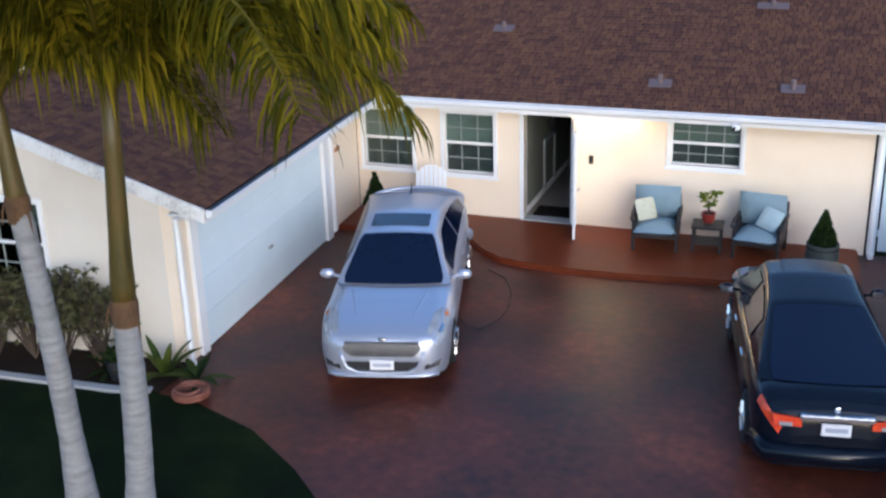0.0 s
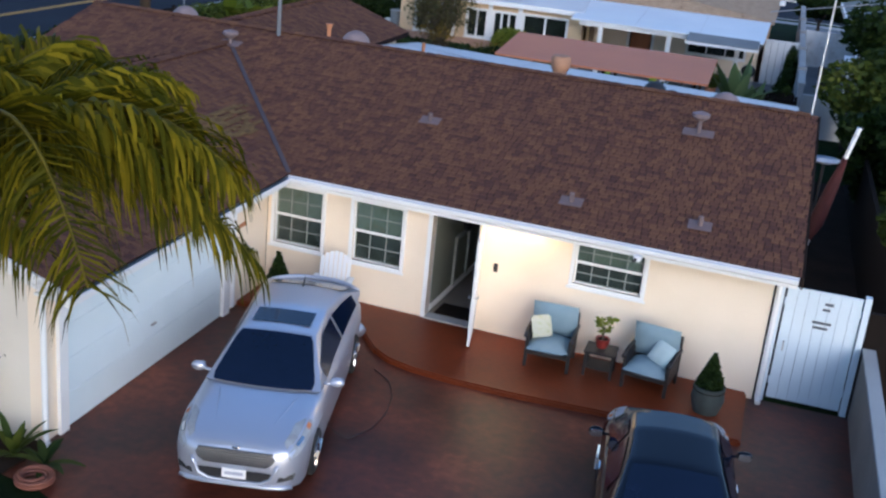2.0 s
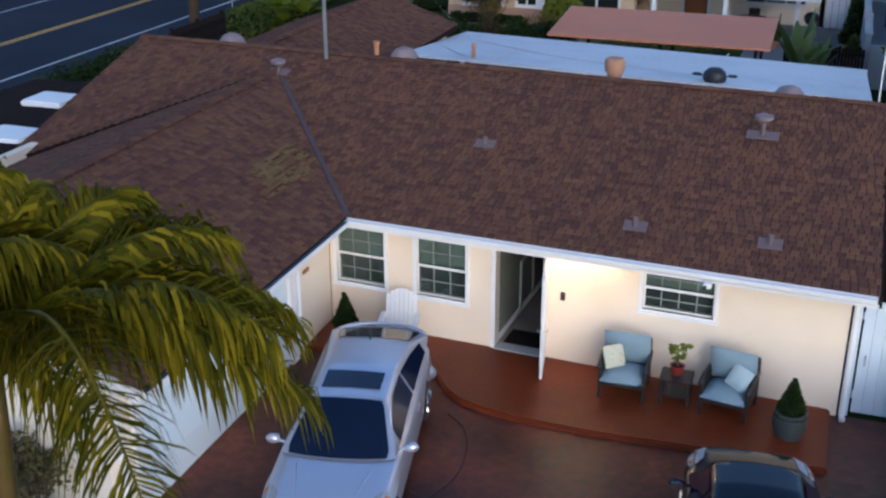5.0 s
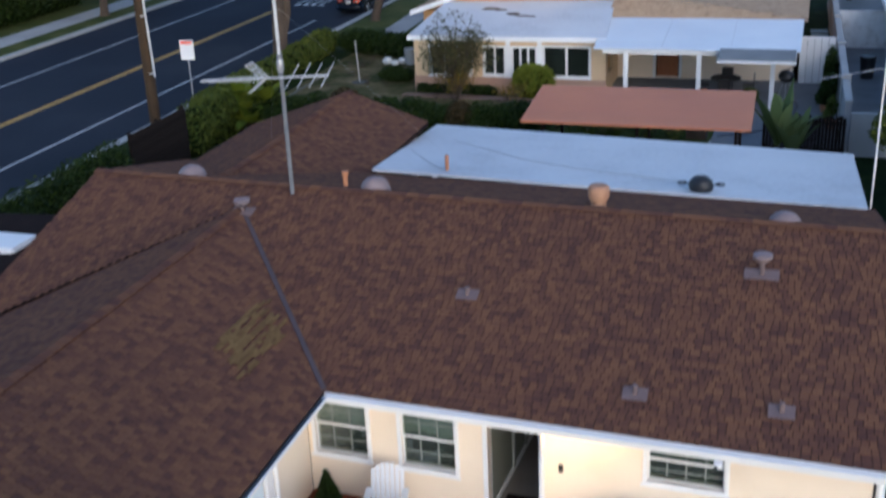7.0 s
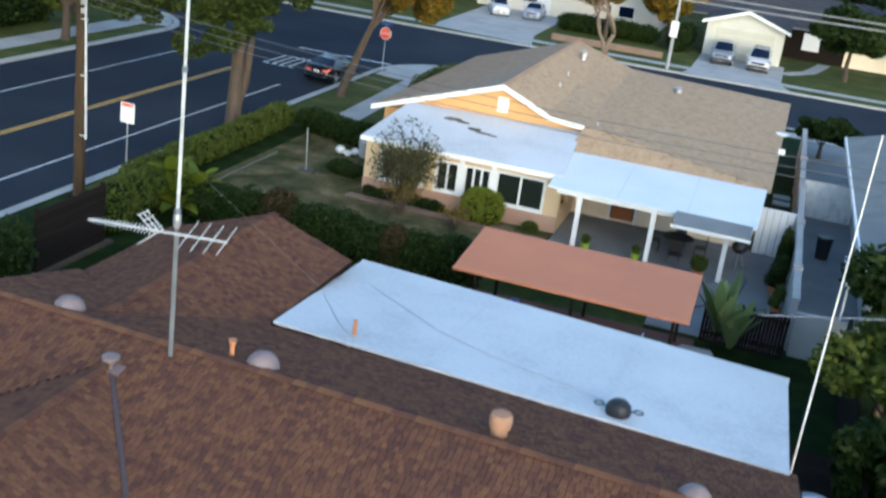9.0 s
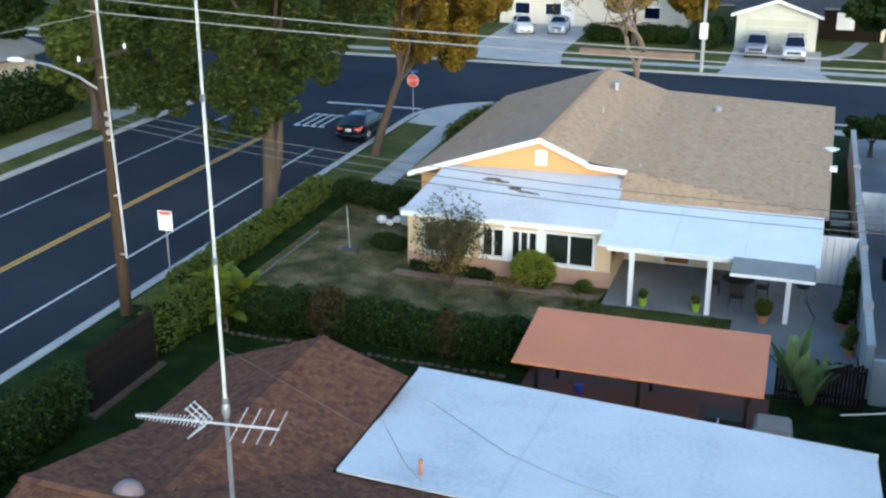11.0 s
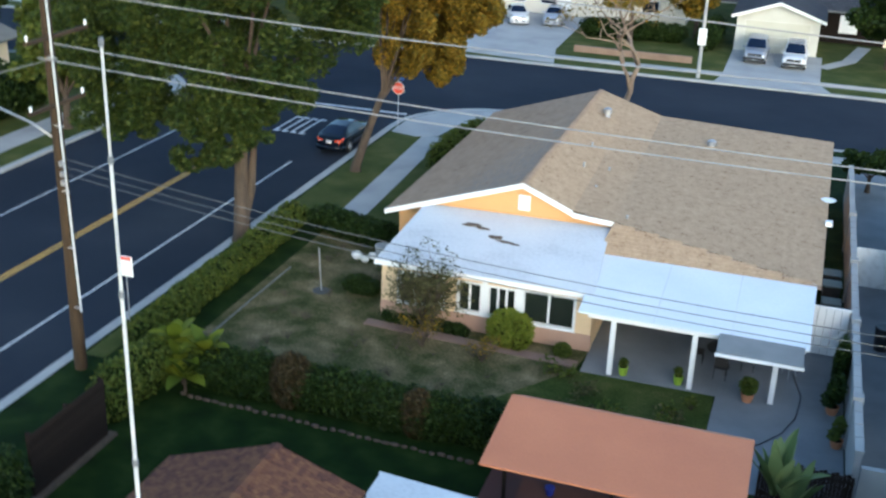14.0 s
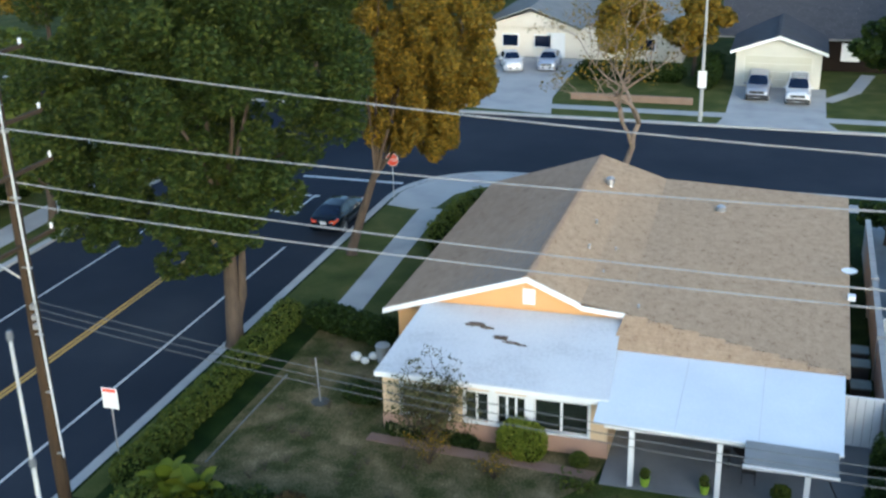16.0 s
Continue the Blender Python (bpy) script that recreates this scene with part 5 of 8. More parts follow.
car("car", "silver sedan with sunroof parked beside the garage door", (-5.555, 15.406, 0.012), 192.2, silver, length=5.2, sunroof=True, height=1.5,
    cabin=dict(y=[-H1 + 0.17, -H1 + 1.02, -0.55, 0.29, H1 - 1.42], z=[1.16, 1.41, 1.51, 1.475, 0.985]), spoiler=True)
car("car", "black sedan with chrome boot bar parked facing the porch", (0.42, 14.3, 0.012), 6.5, black_paint, length=4.82, width=1.83, rear_bar=True, height=1.5,
    cabin=dict(y=[-H2 + 0.5, -H2 + 2.0, 0.35, 0.85, H2 - 1.1], z=[1.08, 1.43, 1.5, 1.47, 0.98]))
car("car", "dark blue-black sedan waiting at the kerb by the stop line", (-26.0, 70.3, -0.125), 0.0, black_paint, length=4.7, width=1.8)
car("car", "silver-grey sport utility car with white bonnet on the far drive", (-5.0, 104.9, 0.014), 180, car_paint("grey_car_paint", (0.30, 0.32, 0.38), 0.3, 0.3), 4.6, 1.8, 1.75, "suv", nose="plain")
car("car", "white sport utility car with roof rack on the far drive", (-2.0, 104.2, 0.014), 180, white_paint, 4.7, 1.85, 1.8, "suv", rack=True, nose="plain")
car("car", "white hatchback parked on the far corner drive", (-26.4, 111.0, 0.014), 200, white_paint, 4.4, 1.78, 1.5)
car("car", "silver sedan parked on the far corner drive", (-23.2, 112.0, 0.014), 186, silver, 4.5, 1.78, 1.45)


# ---- on the porch ----
M["cushion"] = mat("blue_grey_cushion", [(0.20, 0.28, 0.325), (0.27, 0.355, 0.40)], 0.9, 3, 90, 0.2)
M["cushion_pale"] = mat("pale_blue_pillow", [(0.36, 0.46, 0.48), (0.46, 0.55, 0.56)], 0.9, 4, 90, 0.2)
M["wicker"] = mat("black_brown_frame", [(0.012, 0.010, 0.010), (0.03, 0.025, 0.022)], 0.5, 6, 60, 0.2)
M["pillow_stripe"] = mat("striped_pillow", [(0.55, 0.53, 0.40), (0.62, 0.60, 0.46), (0.42, 0.42, 0.12)], 0.9, 1.2, 60, 0.15, stretch=(3, 12, 12))


def puff(s, x0, x1, y0, y1, z0, z1):
    """A soft block with a crowned top."""
    n = 6
    for flip in (0, 1):
        rows = []
        for j in range(n + 1):
            row = []
            for i in range(n + 1):
                a, b = i / n, j / n
                bulge = (math.sin(math.pi * a) * math.sin(math.pi * b)) ** 0.35
                c = (z0 + z1) / 2
                z = c + (1 if not flip else -1) * (z1 - z0) / 2 * bulge
                row.append((x0 + (x1 - x0) * a, y0 + (y1 - y0) * b, z))
            rows.append(row)
        s.grid(rows)
    return s


def armchair(at, turn, label):
    c = thing("armchair", label, "armchair", at, "armchairs on the porch", world_metres=False, turn=turn)
    c.scale = (1.12, 1.08, 1.0)
    for x in (-0.33, 0.33):
        for y, zt in ((-0.32, 0.6), (0.33, 0.84)):
            part("leg", Shape().box(x - 0.025, x + 0.025, y - 0.025, y + 0.025, 0, zt), M["wicker"], c, bevel=0.006)
        part("armrest", Shape().tube([(x * 1.06, -0.38, 0.58), (x * 1.08, -0.1, 0.63), (x * 1.06, 0.3, 0.64)], 0.032, 8), M["wicker"], c, smooth="all")
        part("side_panel", Shape().box(x - 0.015, x + 0.015, -0.3, 0.32, 0.2, 0.58), M["wicker"], c)
    part("seat_frame", Shape().box(-0.33, 0.33, -0.35, 0.33, 0.24, 0.31), M["wicker"], c, bevel=0.01)
    part("back_frame", Shape().prism([(-0.34, 0.30, 0.3), (0.34, 0.30, 0.3), (0.34, 0.40, 0.84), (-0.34, 0.40, 0.84)], (0, 0.04, 0.0)), M["wicker"], c, bevel=0.01)
    part("seat_cushion", puff(Shape(), -0.325, 0.325, -0.43, 0.26, 0.24, 0.5), M["cushion"], c, smooth="all")
    s = Shape()
    s.m = Matrix.Translation((0, 0.19, 0.43)) @ Euler((radians(-78), 0, 0)).to_matrix().to_4x4() @ Matrix.Scale(-1, 4, (0, 1, 0))
    puff(s, -0.35, 0.35, 0.0, 0.64, -0.07, 0.12)
    part("back_cushion", s, M["cushion"], c, smooth="all")
    return c


armchair((-2.08, 19.0, 0.11), 2, "dark-framed patio armchair with blue-grey cushions and striped pillow")
armchair((-0.33, 18.93, 0.11), -9, "dark-framed patio armchair with blue-grey cushions beside the table")


def pillow(at, rot, material, label):
    s = Shape()
    s.m = Matrix.Translation(at) @ Euler([radians(a) for a in rot]).to_matrix().to_4x4()
    puff(s, -0.19, 0.19, -0.19, 0.19, -0.06, 0.06)
    return solid("throw_pillow", s, material, label, "pillow", smooth="all")


pillow((-2.26, 18.88, 0.80), (62, 0, 38), M["pillow_stripe"], "cream pillow with yellow-green stripes on the armchair")
pillow((-0.18, 18.82, 0.78), (58, 12, -30), M["cushion_pale"], "pale blue pillow lying on the armchair")
tb = thing("side_table", "small dark wooden side table between the armchairs", "table", (-1.2, 18.98, 0.11), world_metres=False)
part("tabletop", Shape().box(-0.27, 0.27, -0.24, 0.24, 0.42, 0.46), M["wicker"], tb, bevel=0.01)
for x in (-0.23, 0.23):
    for y in (-0.2, 0.2):
        part("leg", Shape().box(x - 0.022, x + 0.022, y - 0.022, y + 0.022, 0, 0.42), M["wicker"], tb)
part("shelf", Shape().box(-0.22, 0.22, -0.2, 0.2, 0.14, 0.16), M["wicker"], tb)


def potted(at, pot_r, pot_h, pot_mat, blobs, leaf, count, size, label, seed, stem=0.0, flare=1.0, category="potted plant", name="potted_plant"):
    p = thing(name, label, category, at, world_metres=False)
    part("pot", Shape().lathe([(pot_r * 0.72, 0), (pot_r * 0.95, pot_h * 0.5), (pot_r * flare, pot_h * 0.9), (pot_r * flare * 1.06, pot_h * 0.92), (pot_r * flare * 1.06, pot_h), (pot_r * flare * 0.92, pot_h), (pot_r * 0.8, pot_h * 0.85)], 20), pot_mat, p, smooth=True)
    part("soil", Shape().lathe([(pot_r * 0.9, pot_h * 0.84), (pot_r * 0.9, pot_h * 0.87)], 16), M["soil"], p)
    if stem:
        part("stem", Shape().tube([(0, 0, pot_h * 0.8), (0, 0, pot_h + stem)], 0.018, 6), M["bark"], p)
    tagged(part("foliage", leaf_cloud(blobs, count, size, np.random.default_rng(seed)), leaf, p), kind="stuff")
    return p


M["pot_red"] = mat("red_glazed_pot", [(0.16, 0.02, 0.015), (0.24, 0.035, 0.025)], 0.3, 4, 30, 0.05)
M["pot_grey"] = mat("grey_green_pot", [(0.035, 0.045, 0.042), (0.07, 0.085, 0.08)], 0.55, 4, 30, 0.15)
M["pot_lime"] = mat("lime_pot", [(0.22, 0.34, 0.02), (0.30, 0.42, 0.04)], 0.5, 4, 30, 0.05)
potted((-1.2, 18.95, 0.61), 0.12, 0.17, M["pot_red"], [(0, 0, 0.36, 0.12, 0.12, 0.1), (-0.1, 0, 0.48, 0.09, 0.08, 0.06), (0.1, 0.02, 0.52, 0.09, 0.08, 0.06)], M["leaf_lime"], 80, 0.07, "small plant in a red glazed pot on the table", 41, 0.2)


def cone_blobs(h, r, z0):
    return [(0, 0, z0 + h * (i + 0.5) / 9, r * (1 - i / 9.5), r * (1 - i / 9.5), h / 9) for i in range(9)]


potted((0.68, 18.42, 0.11), 0.29, 0.46, M["pot_grey"], cone_blobs(0.56, 0.22, 0.46), M["leaf_dark"], 2600, 0.045, "clipped cone shrub in a round grey-green pot", 42, 0.5, 0.85, name="topiary")
potted((-7.42, 19.3, 0.11), 0.17, 0.27, M["pot_grey"], cone_blobs(0.62, 0.245, 0.25), M["leaf_dark"], 2400, 0.045, "clipped cone shrub in a dark pot by the corner", 43, 0.5, name="topiary")

# white slatted garden chair
gc = thing("garden_chair", "white slatted wooden garden chair by the windows", "chair", (-6.3, 19.22, 0.11), world_metres=False, turn=12)
gc.scale = (0.94, 0.82, 1.06)
for i in range(7):
    x = -0.27 + i * 0.09
    zt = 0.98 - 0.9 * (abs(x) / 0.3) ** 2 * 0.16
    part("back_slat", Shape().prism([(x - 0.038, 0.18, 0.3), (x + 0.038, 0.18, 0.3), (x + 0.038, 0.42, zt), (x - 0.038, 0.42, zt)], (0, 0.02, 0)), M["white"], gc, bevel=0.006)
for i in range(5):
    part("seat_slat", Shape().box(-0.29, 0.29, -0.36 + i * 0.11, -0.27 + i * 0.11, 0.36 - i * 0.022, 0.38 - i * 0.022), M["white"], gc)
for x in (-0.34, 0.34):
    part("armrest", Shape().box(x - 0.06, x + 0.06, -0.42, 0.3, 0.54, 0.565), M["white"], gc, bevel=0.006)
    part("leg", Shape().box(x - 0.02, x + 0.02, -0.38, -0.29, 0, 0.54), M["white"], gc)
    part("leg", Shape().prism([(x - 0.02, -0.3, 0.34), (x - 0.02, -0.3, 0.25), (x - 0.02, 0.5, 0.0), (x - 0.02, 0.58, 0.0)], (0.04, 0, 0)), M["white"], gc)
# wall lamp, bell, eaves camera
M["lamp_glow"] = glow_mat("warm_lamp_glass", (1.0, 0.62, 0.22), 14.0)
for x in (-3.35, -2.75):
    part("soffit_lamp", Shape().lathe([(0.075, 2.322), (0.075, 2.337)], 14, (x, 19.5, 0)), M["lamp_glow"], house, "warm recessed soffit lamp")
    lamp_data = bpy.data.lights.new("soffit_lamp_light", 'POINT')
    lamp_data.energy, lamp_data.color, lamp_data.shadow_soft_size = 5.5, (1.0, 0.66, 0.3), 0.06
    new("soffit_lamp_light", lamp_data).location = (x, 19.5, 2.26)
part("door_bell", Shape().box(-3.41, -3.33, 19.68, 19.71, 1.3, 1.46), M["black"], house, "black door bell plate", bevel=0.008)
cam_part = part("security_camera", Shape().box(-0.9, -0.77, 18.8, 18.93, 2.29, 2.38), M["white"], house, "white camera box under the gutter", bevel=0.015)
part("lens", Shape().tube([(-0.86, 18.8, 2.33), (-0.89, 18.74, 2.31)], 0.025, 8), M["black"], cam_part)

# ---- side gate ----
M["sign_ink"] = mat("faded_dark_ink", [(0.06, 0.07, 0.09), (0.1, 0.11, 0.13)], 0.7, 4, 30, 0.0)
gate = thing("gate", "white plank gate with dark lettering bars beside the house", "gate", (2.2, 19.6, 0))
for i in range(7):
    x = 1.62 + i * 0.172
    part("plank", Shape().box(x, x + 0.168, 19.6, 19.64, 0.06, 2.1), M["gate_skylit"], gate, bevel=0.003)
part("rail", Shape().box(1.6, 2.84, 19.64, 19.7, 0.3, 0.42), M["gate_skylit"], gate)
part("rail", Shape().box(1.6, 2.84, 19.64, 19.7, 1.75, 1.87), M["gate_skylit"], gate)
part("handle", Shape().tube([(1.72, 19.6, 0.98), (1.72, 19.53, 0.98), (1.72, 19.53, 1.12), (1.72, 19.6, 1.12)], 0.014, 8), M["steel"], gate)
for z, x0, x1 in ((1.9, 2.24, 2.38), (1.8, 2.22, 2.34), (1.56, 2.1, 2.4), (1.47, 2.12, 2.36)):
    part("lettering_bar", Shape().box(x0, x1, 19.594, 19.6, z - 0.022, z + 0.022), M["sign_ink"], gate)
part("gate_post", Shape().box(1.46, 1.58, 19.55, 19.68, 0, 2.15), M["gate_skylit"], gate)
part("gate_post", Shape().box(2.84, 2.94, 19.55, 19.68, 0, 2.15), M["gate_skylit"], gate)
solid("side_wall", Shape().box(2.98, 3.14, 8.0, 19.54, 0, 1.25), mat("dun_grey_block", [(0.13, 0.12, 0.11), (0.2, 0.185, 0.17)], 0.9, 1.5, 30, 0.2), "dun grey low block wall beside the driveway", "wall", "structure")
solid("wall_cap", Shape().box(2.95, 3.17, 8.0, 19.54, 1.25, 1.3), M["kerb"], "thin pale cap on the block wall", "wall cap", "structure", bevel=0.01)
solid("side_fence", Shape().box(2.96, 9, 19.56, 19.66, 0, 1.9), M["fence_wood"], "dark wooden fence past the gate", "fence", "structure")
solid("side_yard", Shape().slab([(1.4, 19.7, 0.01), (3.4, 19.7, 0.01), (3.4, 36, 0.01), (1.4, 36, 0.01)], 0.03), M["soil"], "dark bare ground beside the house", "yard", "structure")
solid("side_fence", Shape().box(3.4, 3.5, 19.7, 42, 0, 1.9), M["fence_wood"], "dark wooden boundary fence along the side yard", "fence", "structure")

# ---- front garden ----
coil = []
for i in range(6 * 24 + 1):
    a, k = 2 * math.pi * i / 24, i / 144
    coil.append((-7.49 + (0.15 + 0.05 * (i // 24 % 3) + 0.05 * (i % 24) / 24 * (1 if i // 24 % 3 < 2 else -2)) * math.cos(a), 12.09 + (0.15 + 0.05 * (i // 24 % 3) + 0.05 * (i % 24) / 24 * (1 if i // 24 % 3 < 2 else -2)) * math.sin(a), 0.06 + 0.1 * k))
hose = Shape().tube(coil, 0.027, 8)
solid("garden_hose", hose, mat("orange_brown_hose", [(0.15, 0.05, 0.03), (0.22, 0.075, 0.042)], 0.55, 6, 30, 0.1), "coiled orange-brown garden hose at the drive's corner", "hose", smooth="all")
solid("cable", Shape().tube([(-4.72, 17.4, 0.03), (-4.35, 17.1, 0.025), (-4.12, 16.6, 0.025), (-4.02, 16.0, 0.025), (-4.05, 15.5, 0.025), (-4.25, 15.05, 0.025), (-4.45, 15.0, 0.1), (-4.55, 14.55, 0.62), (-4.58, 14.4, 0.7)], 0.007, 6), M["black"], "black charging cable lying on the drive", "cable", smooth="all")


def rosette(at, n, length, leaf, label, seed, name="bromeliad", tilt=(20, 70), wide=0.06, lift=0.0):
    rng = random.Random(seed)
    r = thing(name, label, "plant", at, world_metres=False)
    for i in range(n):
        a, e = 2 * math.pi * i / n + rng.uniform(-0.2, 0.2), radians(rng.uniform(*tilt))
        ln = length * rng.uniform(0.7, 1.1)
        d, s = Vector((math.cos(a), math.sin(a), 0)), Vector((-math.sin(a), math.cos(a), 0))
        rows = []
        for k in range(6):
            t = k / 5
            p = d * ln * t * math.cos(e) + Vector((0, 0, lift + ln * (t * math.sin(e) - 0.45 * t * t * math.cos(e))))
            w = wide * math.sin(math.pi * min(0.98, 0.12 + 0.86 * t)) ** 0.8
            rows.append([tuple(p - s * w + Vector((0, 0, w * 0.3))), tuple(p), tuple(p + s * w + Vector((0, 0, w * 0.3)))])
        part("leaf", Shape().grid(rows), leaf, r, smooth="all")
    return r


rosette((-8.15, 12.55, 0.04), 13, 0.75, M["leaf_mid"], "olive-brown spreading bromeliad in the flower bed", 5)
rosette((-7.62, 12.5, 0.04), 11, 0.62, M["leaf_tree"], "olive-brown spreading bromeliad in the flower bed", 6)
rosette((-8.9, 12.5, 0.04), 12, 0.6, M["leaf_dark"], "dark green strappy plant in the flower bed", 7)
potted((-8.75, 12.35, 0.04), 0.16, 0.3, M["black"], [(0, 0, 0.36, 0.15, 0.15, 0.1)], M["leaf_dark"], 150, 0.06, "dark pot with a low plant", 44)


# ---- palms ----
M["husk"] = mat("palm_husk", [(0.06, 0.032, 0.014), (0.13, 0.068, 0.026)], 0.9, 6, 40, 0.3)
def palm(base, top, shaft, r0, fronds, seed, label, leaf=0.74):
    """Each frond: heading in degrees, reach, height of its tip over the crown, first rise."""
    rng = random.Random(seed)
    p = thing("palm", label, "palm tree", base)
    b, t = Vector(base), Vector(top)
    n = 26
    pts, rad = [], []
    for i in range(n + 1):
        k = i / n
        pts.append(b.lerp(t, k) + Vector((0.06 * math.sin(k * 3), 0, 0)))
        rad.append(r0 * (1.25 - 0.45 * min(1, k * 3) - 0.15 * k) * (1.0 if i % 2 else 1.035))
    part("trunk", Shape().tube(pts, rad, 18), M["palm_trunk"], p, "grey ringed trunk", smooth="all")
    node = Vector(pts[-1])
    part("husk", Shape().lathe([(rad[-1] * 1.02, -0.2), (rad[-1] * 1.07, -0.1), (rad[-1] * 1.1, 0.02), (rad[-1] * 0.98, 0.07)], 18, tuple(node)), M["husk"], p, "brown leaf-base scar", smooth=True)
    for a, drop in ((-0.3, 0.3), (-2.6, 0.22), (-1.2, 0.16)):
        d = Vector((math.cos(a), math.sin(a), 0)) * rad[-1]
        part("husk_strip", Shape().tube([node + d * 1.05, node + d * 1.35 - Vector((0, 0, drop * 0.4)), node + d * 1.5 - Vector((0, 0, drop))], [0.016, 0.013, 0.004], 5), M["husk"], p)
    e = pts[-1] + (t - b).normalized() * shaft
    part("crownshaft", Shape().tube([pts[-1] - Vector((0, 0, 0.03)), pts[-1].lerp(e, 0.1), pts[-1].lerp(e, 0.35), pts[-1].lerp(e, 0.7), e], [r0 * 0.62, r0 * 0.64, r0 * 0.53, r0 * 0.46, r0 * 0.4], 16), M["crownshaft"], p, "smooth yellow-green crownshaft", smooth="all")
    for heading, reach, tip, rise in fronds:
        d = Vector((math.cos(radians(heading)), math.sin(radians(heading)), 0))
        side = Vector((-d.y, d.x, 0)) * rng.uniform(-0.15, 0.15) * reach
        rib = []
        for k in range(17):
            q = k / 16
            rib.append(e - Vector((0, 0, 0.12)) + d * reach * q ** 1.05 + side * q * q + Vector((0, 0, rise * q + (tip - rise) * q * q)))
        f = part("frond", Shape().tube(rib, [0.032 * (1 - 0.85 * k / 16) + 0.003 for k in range(17)], 6), M["palm_rib"], p, smooth="all")
        lv = Shape()
        for k in range(130):
            q = 0.12 + 0.875 * k / 129
            j = min(15, int(q * 16))
            o = rib[j].lerp(rib[j + 1], q * 16 - j)
            fw = (rib[j + 1] - rib[j]).normalized()
            sd = fw.cross(Vector((0, 0, 1))).normalized()
            ll = leaf * math.sin(math.pi * (0.2 + 0.7 * q)) ** 0.6
            for sg in (-1, 1):
                r = ll * rng.uniform(0.75, 1.15)
                out = (sd * sg * rng.uniform(0.55, 0.85) + fw * rng.uniform(0.45, 0.8) + Vector((0, 0, rng.uniform(-0.1, 0.45)))).normalized()
                drop = rng.uniform(0.3, 1.3)
                m1 = o + out * r * 0.42 + Vector((0, 0, -0.08 * r * drop))
                m2 = o + out * r * 0.72 + Vector((0, 0, -0.36 * r * drop))
                m3 = o + out * r * 0.86 + Vector((0, 0, -0.78 * r * drop))
                wd = (fw * 0.8 + Vector((0, 0, 0.3))) * 0.025 * rng.uniform(0.7, 1.4)
                lv.add([tuple(o - wd * 0.7), tuple(o + wd * 0.7), tuple(m1 - wd), tuple(m1 + wd), tuple(m2 - wd * 0.8), tuple(m2 + wd * 0.8), tuple(m3)], [(0, 1, 3, 2), (2, 3, 5, 4), (4, 5, 6)])
        tagged(part("leaf_fringe", lv, M["palm_leaf"], f), kind="stuff")
    return p


M["palm_rib"] = mat("palm_rib", [(0.06, 0.05, 0.005), (0.12, 0.095, 0.010)], 0.6, 3, 20, 0.05, spec=0.1)
palm((-6.26, 8.75, 0), (-6.02, 8.73, 3.0), 2.2, 0.185,
     [(-27, 2.95, 0.3, 4.2), (20, 2.65, -0.4, 2.7), (45, 2.0, 1.0, 3.0), (80, 1.7, 1.15, 2.9), (8, 2.6, 0.75, 3.4), (-62, 2.0, 1.2, 3.4), (35, 2.6, 0.1, 3.0), (-8, 2.4, 0.6, 3.6), (-100, 2.2, 1.2, 3.5), (-140, 2.3, 1.0, 3.4), (165, 2.4, 0.6, 3.3),
      (130, 2.3, -0.3, 2.6), (105, 2.3, -0.6, 2.2), (58, 2.4, -0.4, 2.6), (112, 1.9, 1.0, 3.1), (142, 1.9, 0.9, 3.1), (-170, 2.4, 0.7, 3.0)],
     3, "tall palm with grey trunk and golden-green feather fronds")
palm((-6.98, 8.9, 0), (-7.16, 8.9, 3.9), 1.1, 0.165,
     [(0, 2.2, -0.1, 2.8), (40, 2.2, 0.4, 3.0), (20, 2.5, 0.7, 3.3), (62, 2.4, 0.6, 3.1), (8, 1.9, 1.2, 3.4), (85, 2.2, -0.2, 2.6), (130, 2.2, 0.2, 2.8), (180, 2.2, 0.6, 3.0), (225, 2.0, 1.2, 3.3), (270, 1.8, 1.2, 3.3), (315, 1.8, 1.3, 3.4), (60, 1.2, 1.6, 2.8), (200, 1.3, 1.5, 2.8)],
     9, "slender palm with grey trunk beside the lawn")

# ---- on the roof ----
M["mast_grey"] = mat("weathered_mast", [(0.12, 0.13, 0.15), (0.2, 0.21, 0.23)], 0.6, 4, 40, 0.05, metal=0.2)
M["mast_pale"] = mat("pale_mast_paint", [(0.34, 0.36, 0.38), (0.52, 0.54, 0.56), (0.62, 0.63, 0.64)], 0.5, 3, 30, 0.05)
M["flashing"] = mat("dull_lead", [(0.12, 0.085, 0.085), (0.18, 0.13, 0.13)], 0.7, 5, 40, 0.1)
def roof_z(x, y):
    return EAVE + 0.03 + (y - 18.93 - 0.0516 * (1.75 - x)) * 0.2734


def pipe_vent(x, y, high, cap=False, plate=0.4):
    z = roof_z(x, y)
    v = part("vent_pipe", Shape().tube([(x, y, z - 0.05), (x, y, z + high)], 0.045, 10), M["flashing"], house, "dull painted vent pipe")
    k = 0.2734
    part("flashing", Shape().prism([(x - plate / 2, y - 0.14, z - 0.14 * k + 0.015), (x + plate / 2, y - 0.14, z - 0.14 * k + 0.015), (x + plate / 2, y + 0.14, z + 0.14 * k + 0.015), (x - plate / 2, y + 0.14, z + 0.14 * k + 0.015)], (0, 0, 0.012)), M["flashing"], v, "pale lead flashing")
    if cap:
        part("cowl", Shape().lathe([(0.08, high - 0.02), (0.17, high + 0.06), (0.17, high + 0.12), (0.05, high + 0.16)], 16, (x, y, z)), M["vent_grey"], v, "pale vent cowl", smooth=True)
    return v


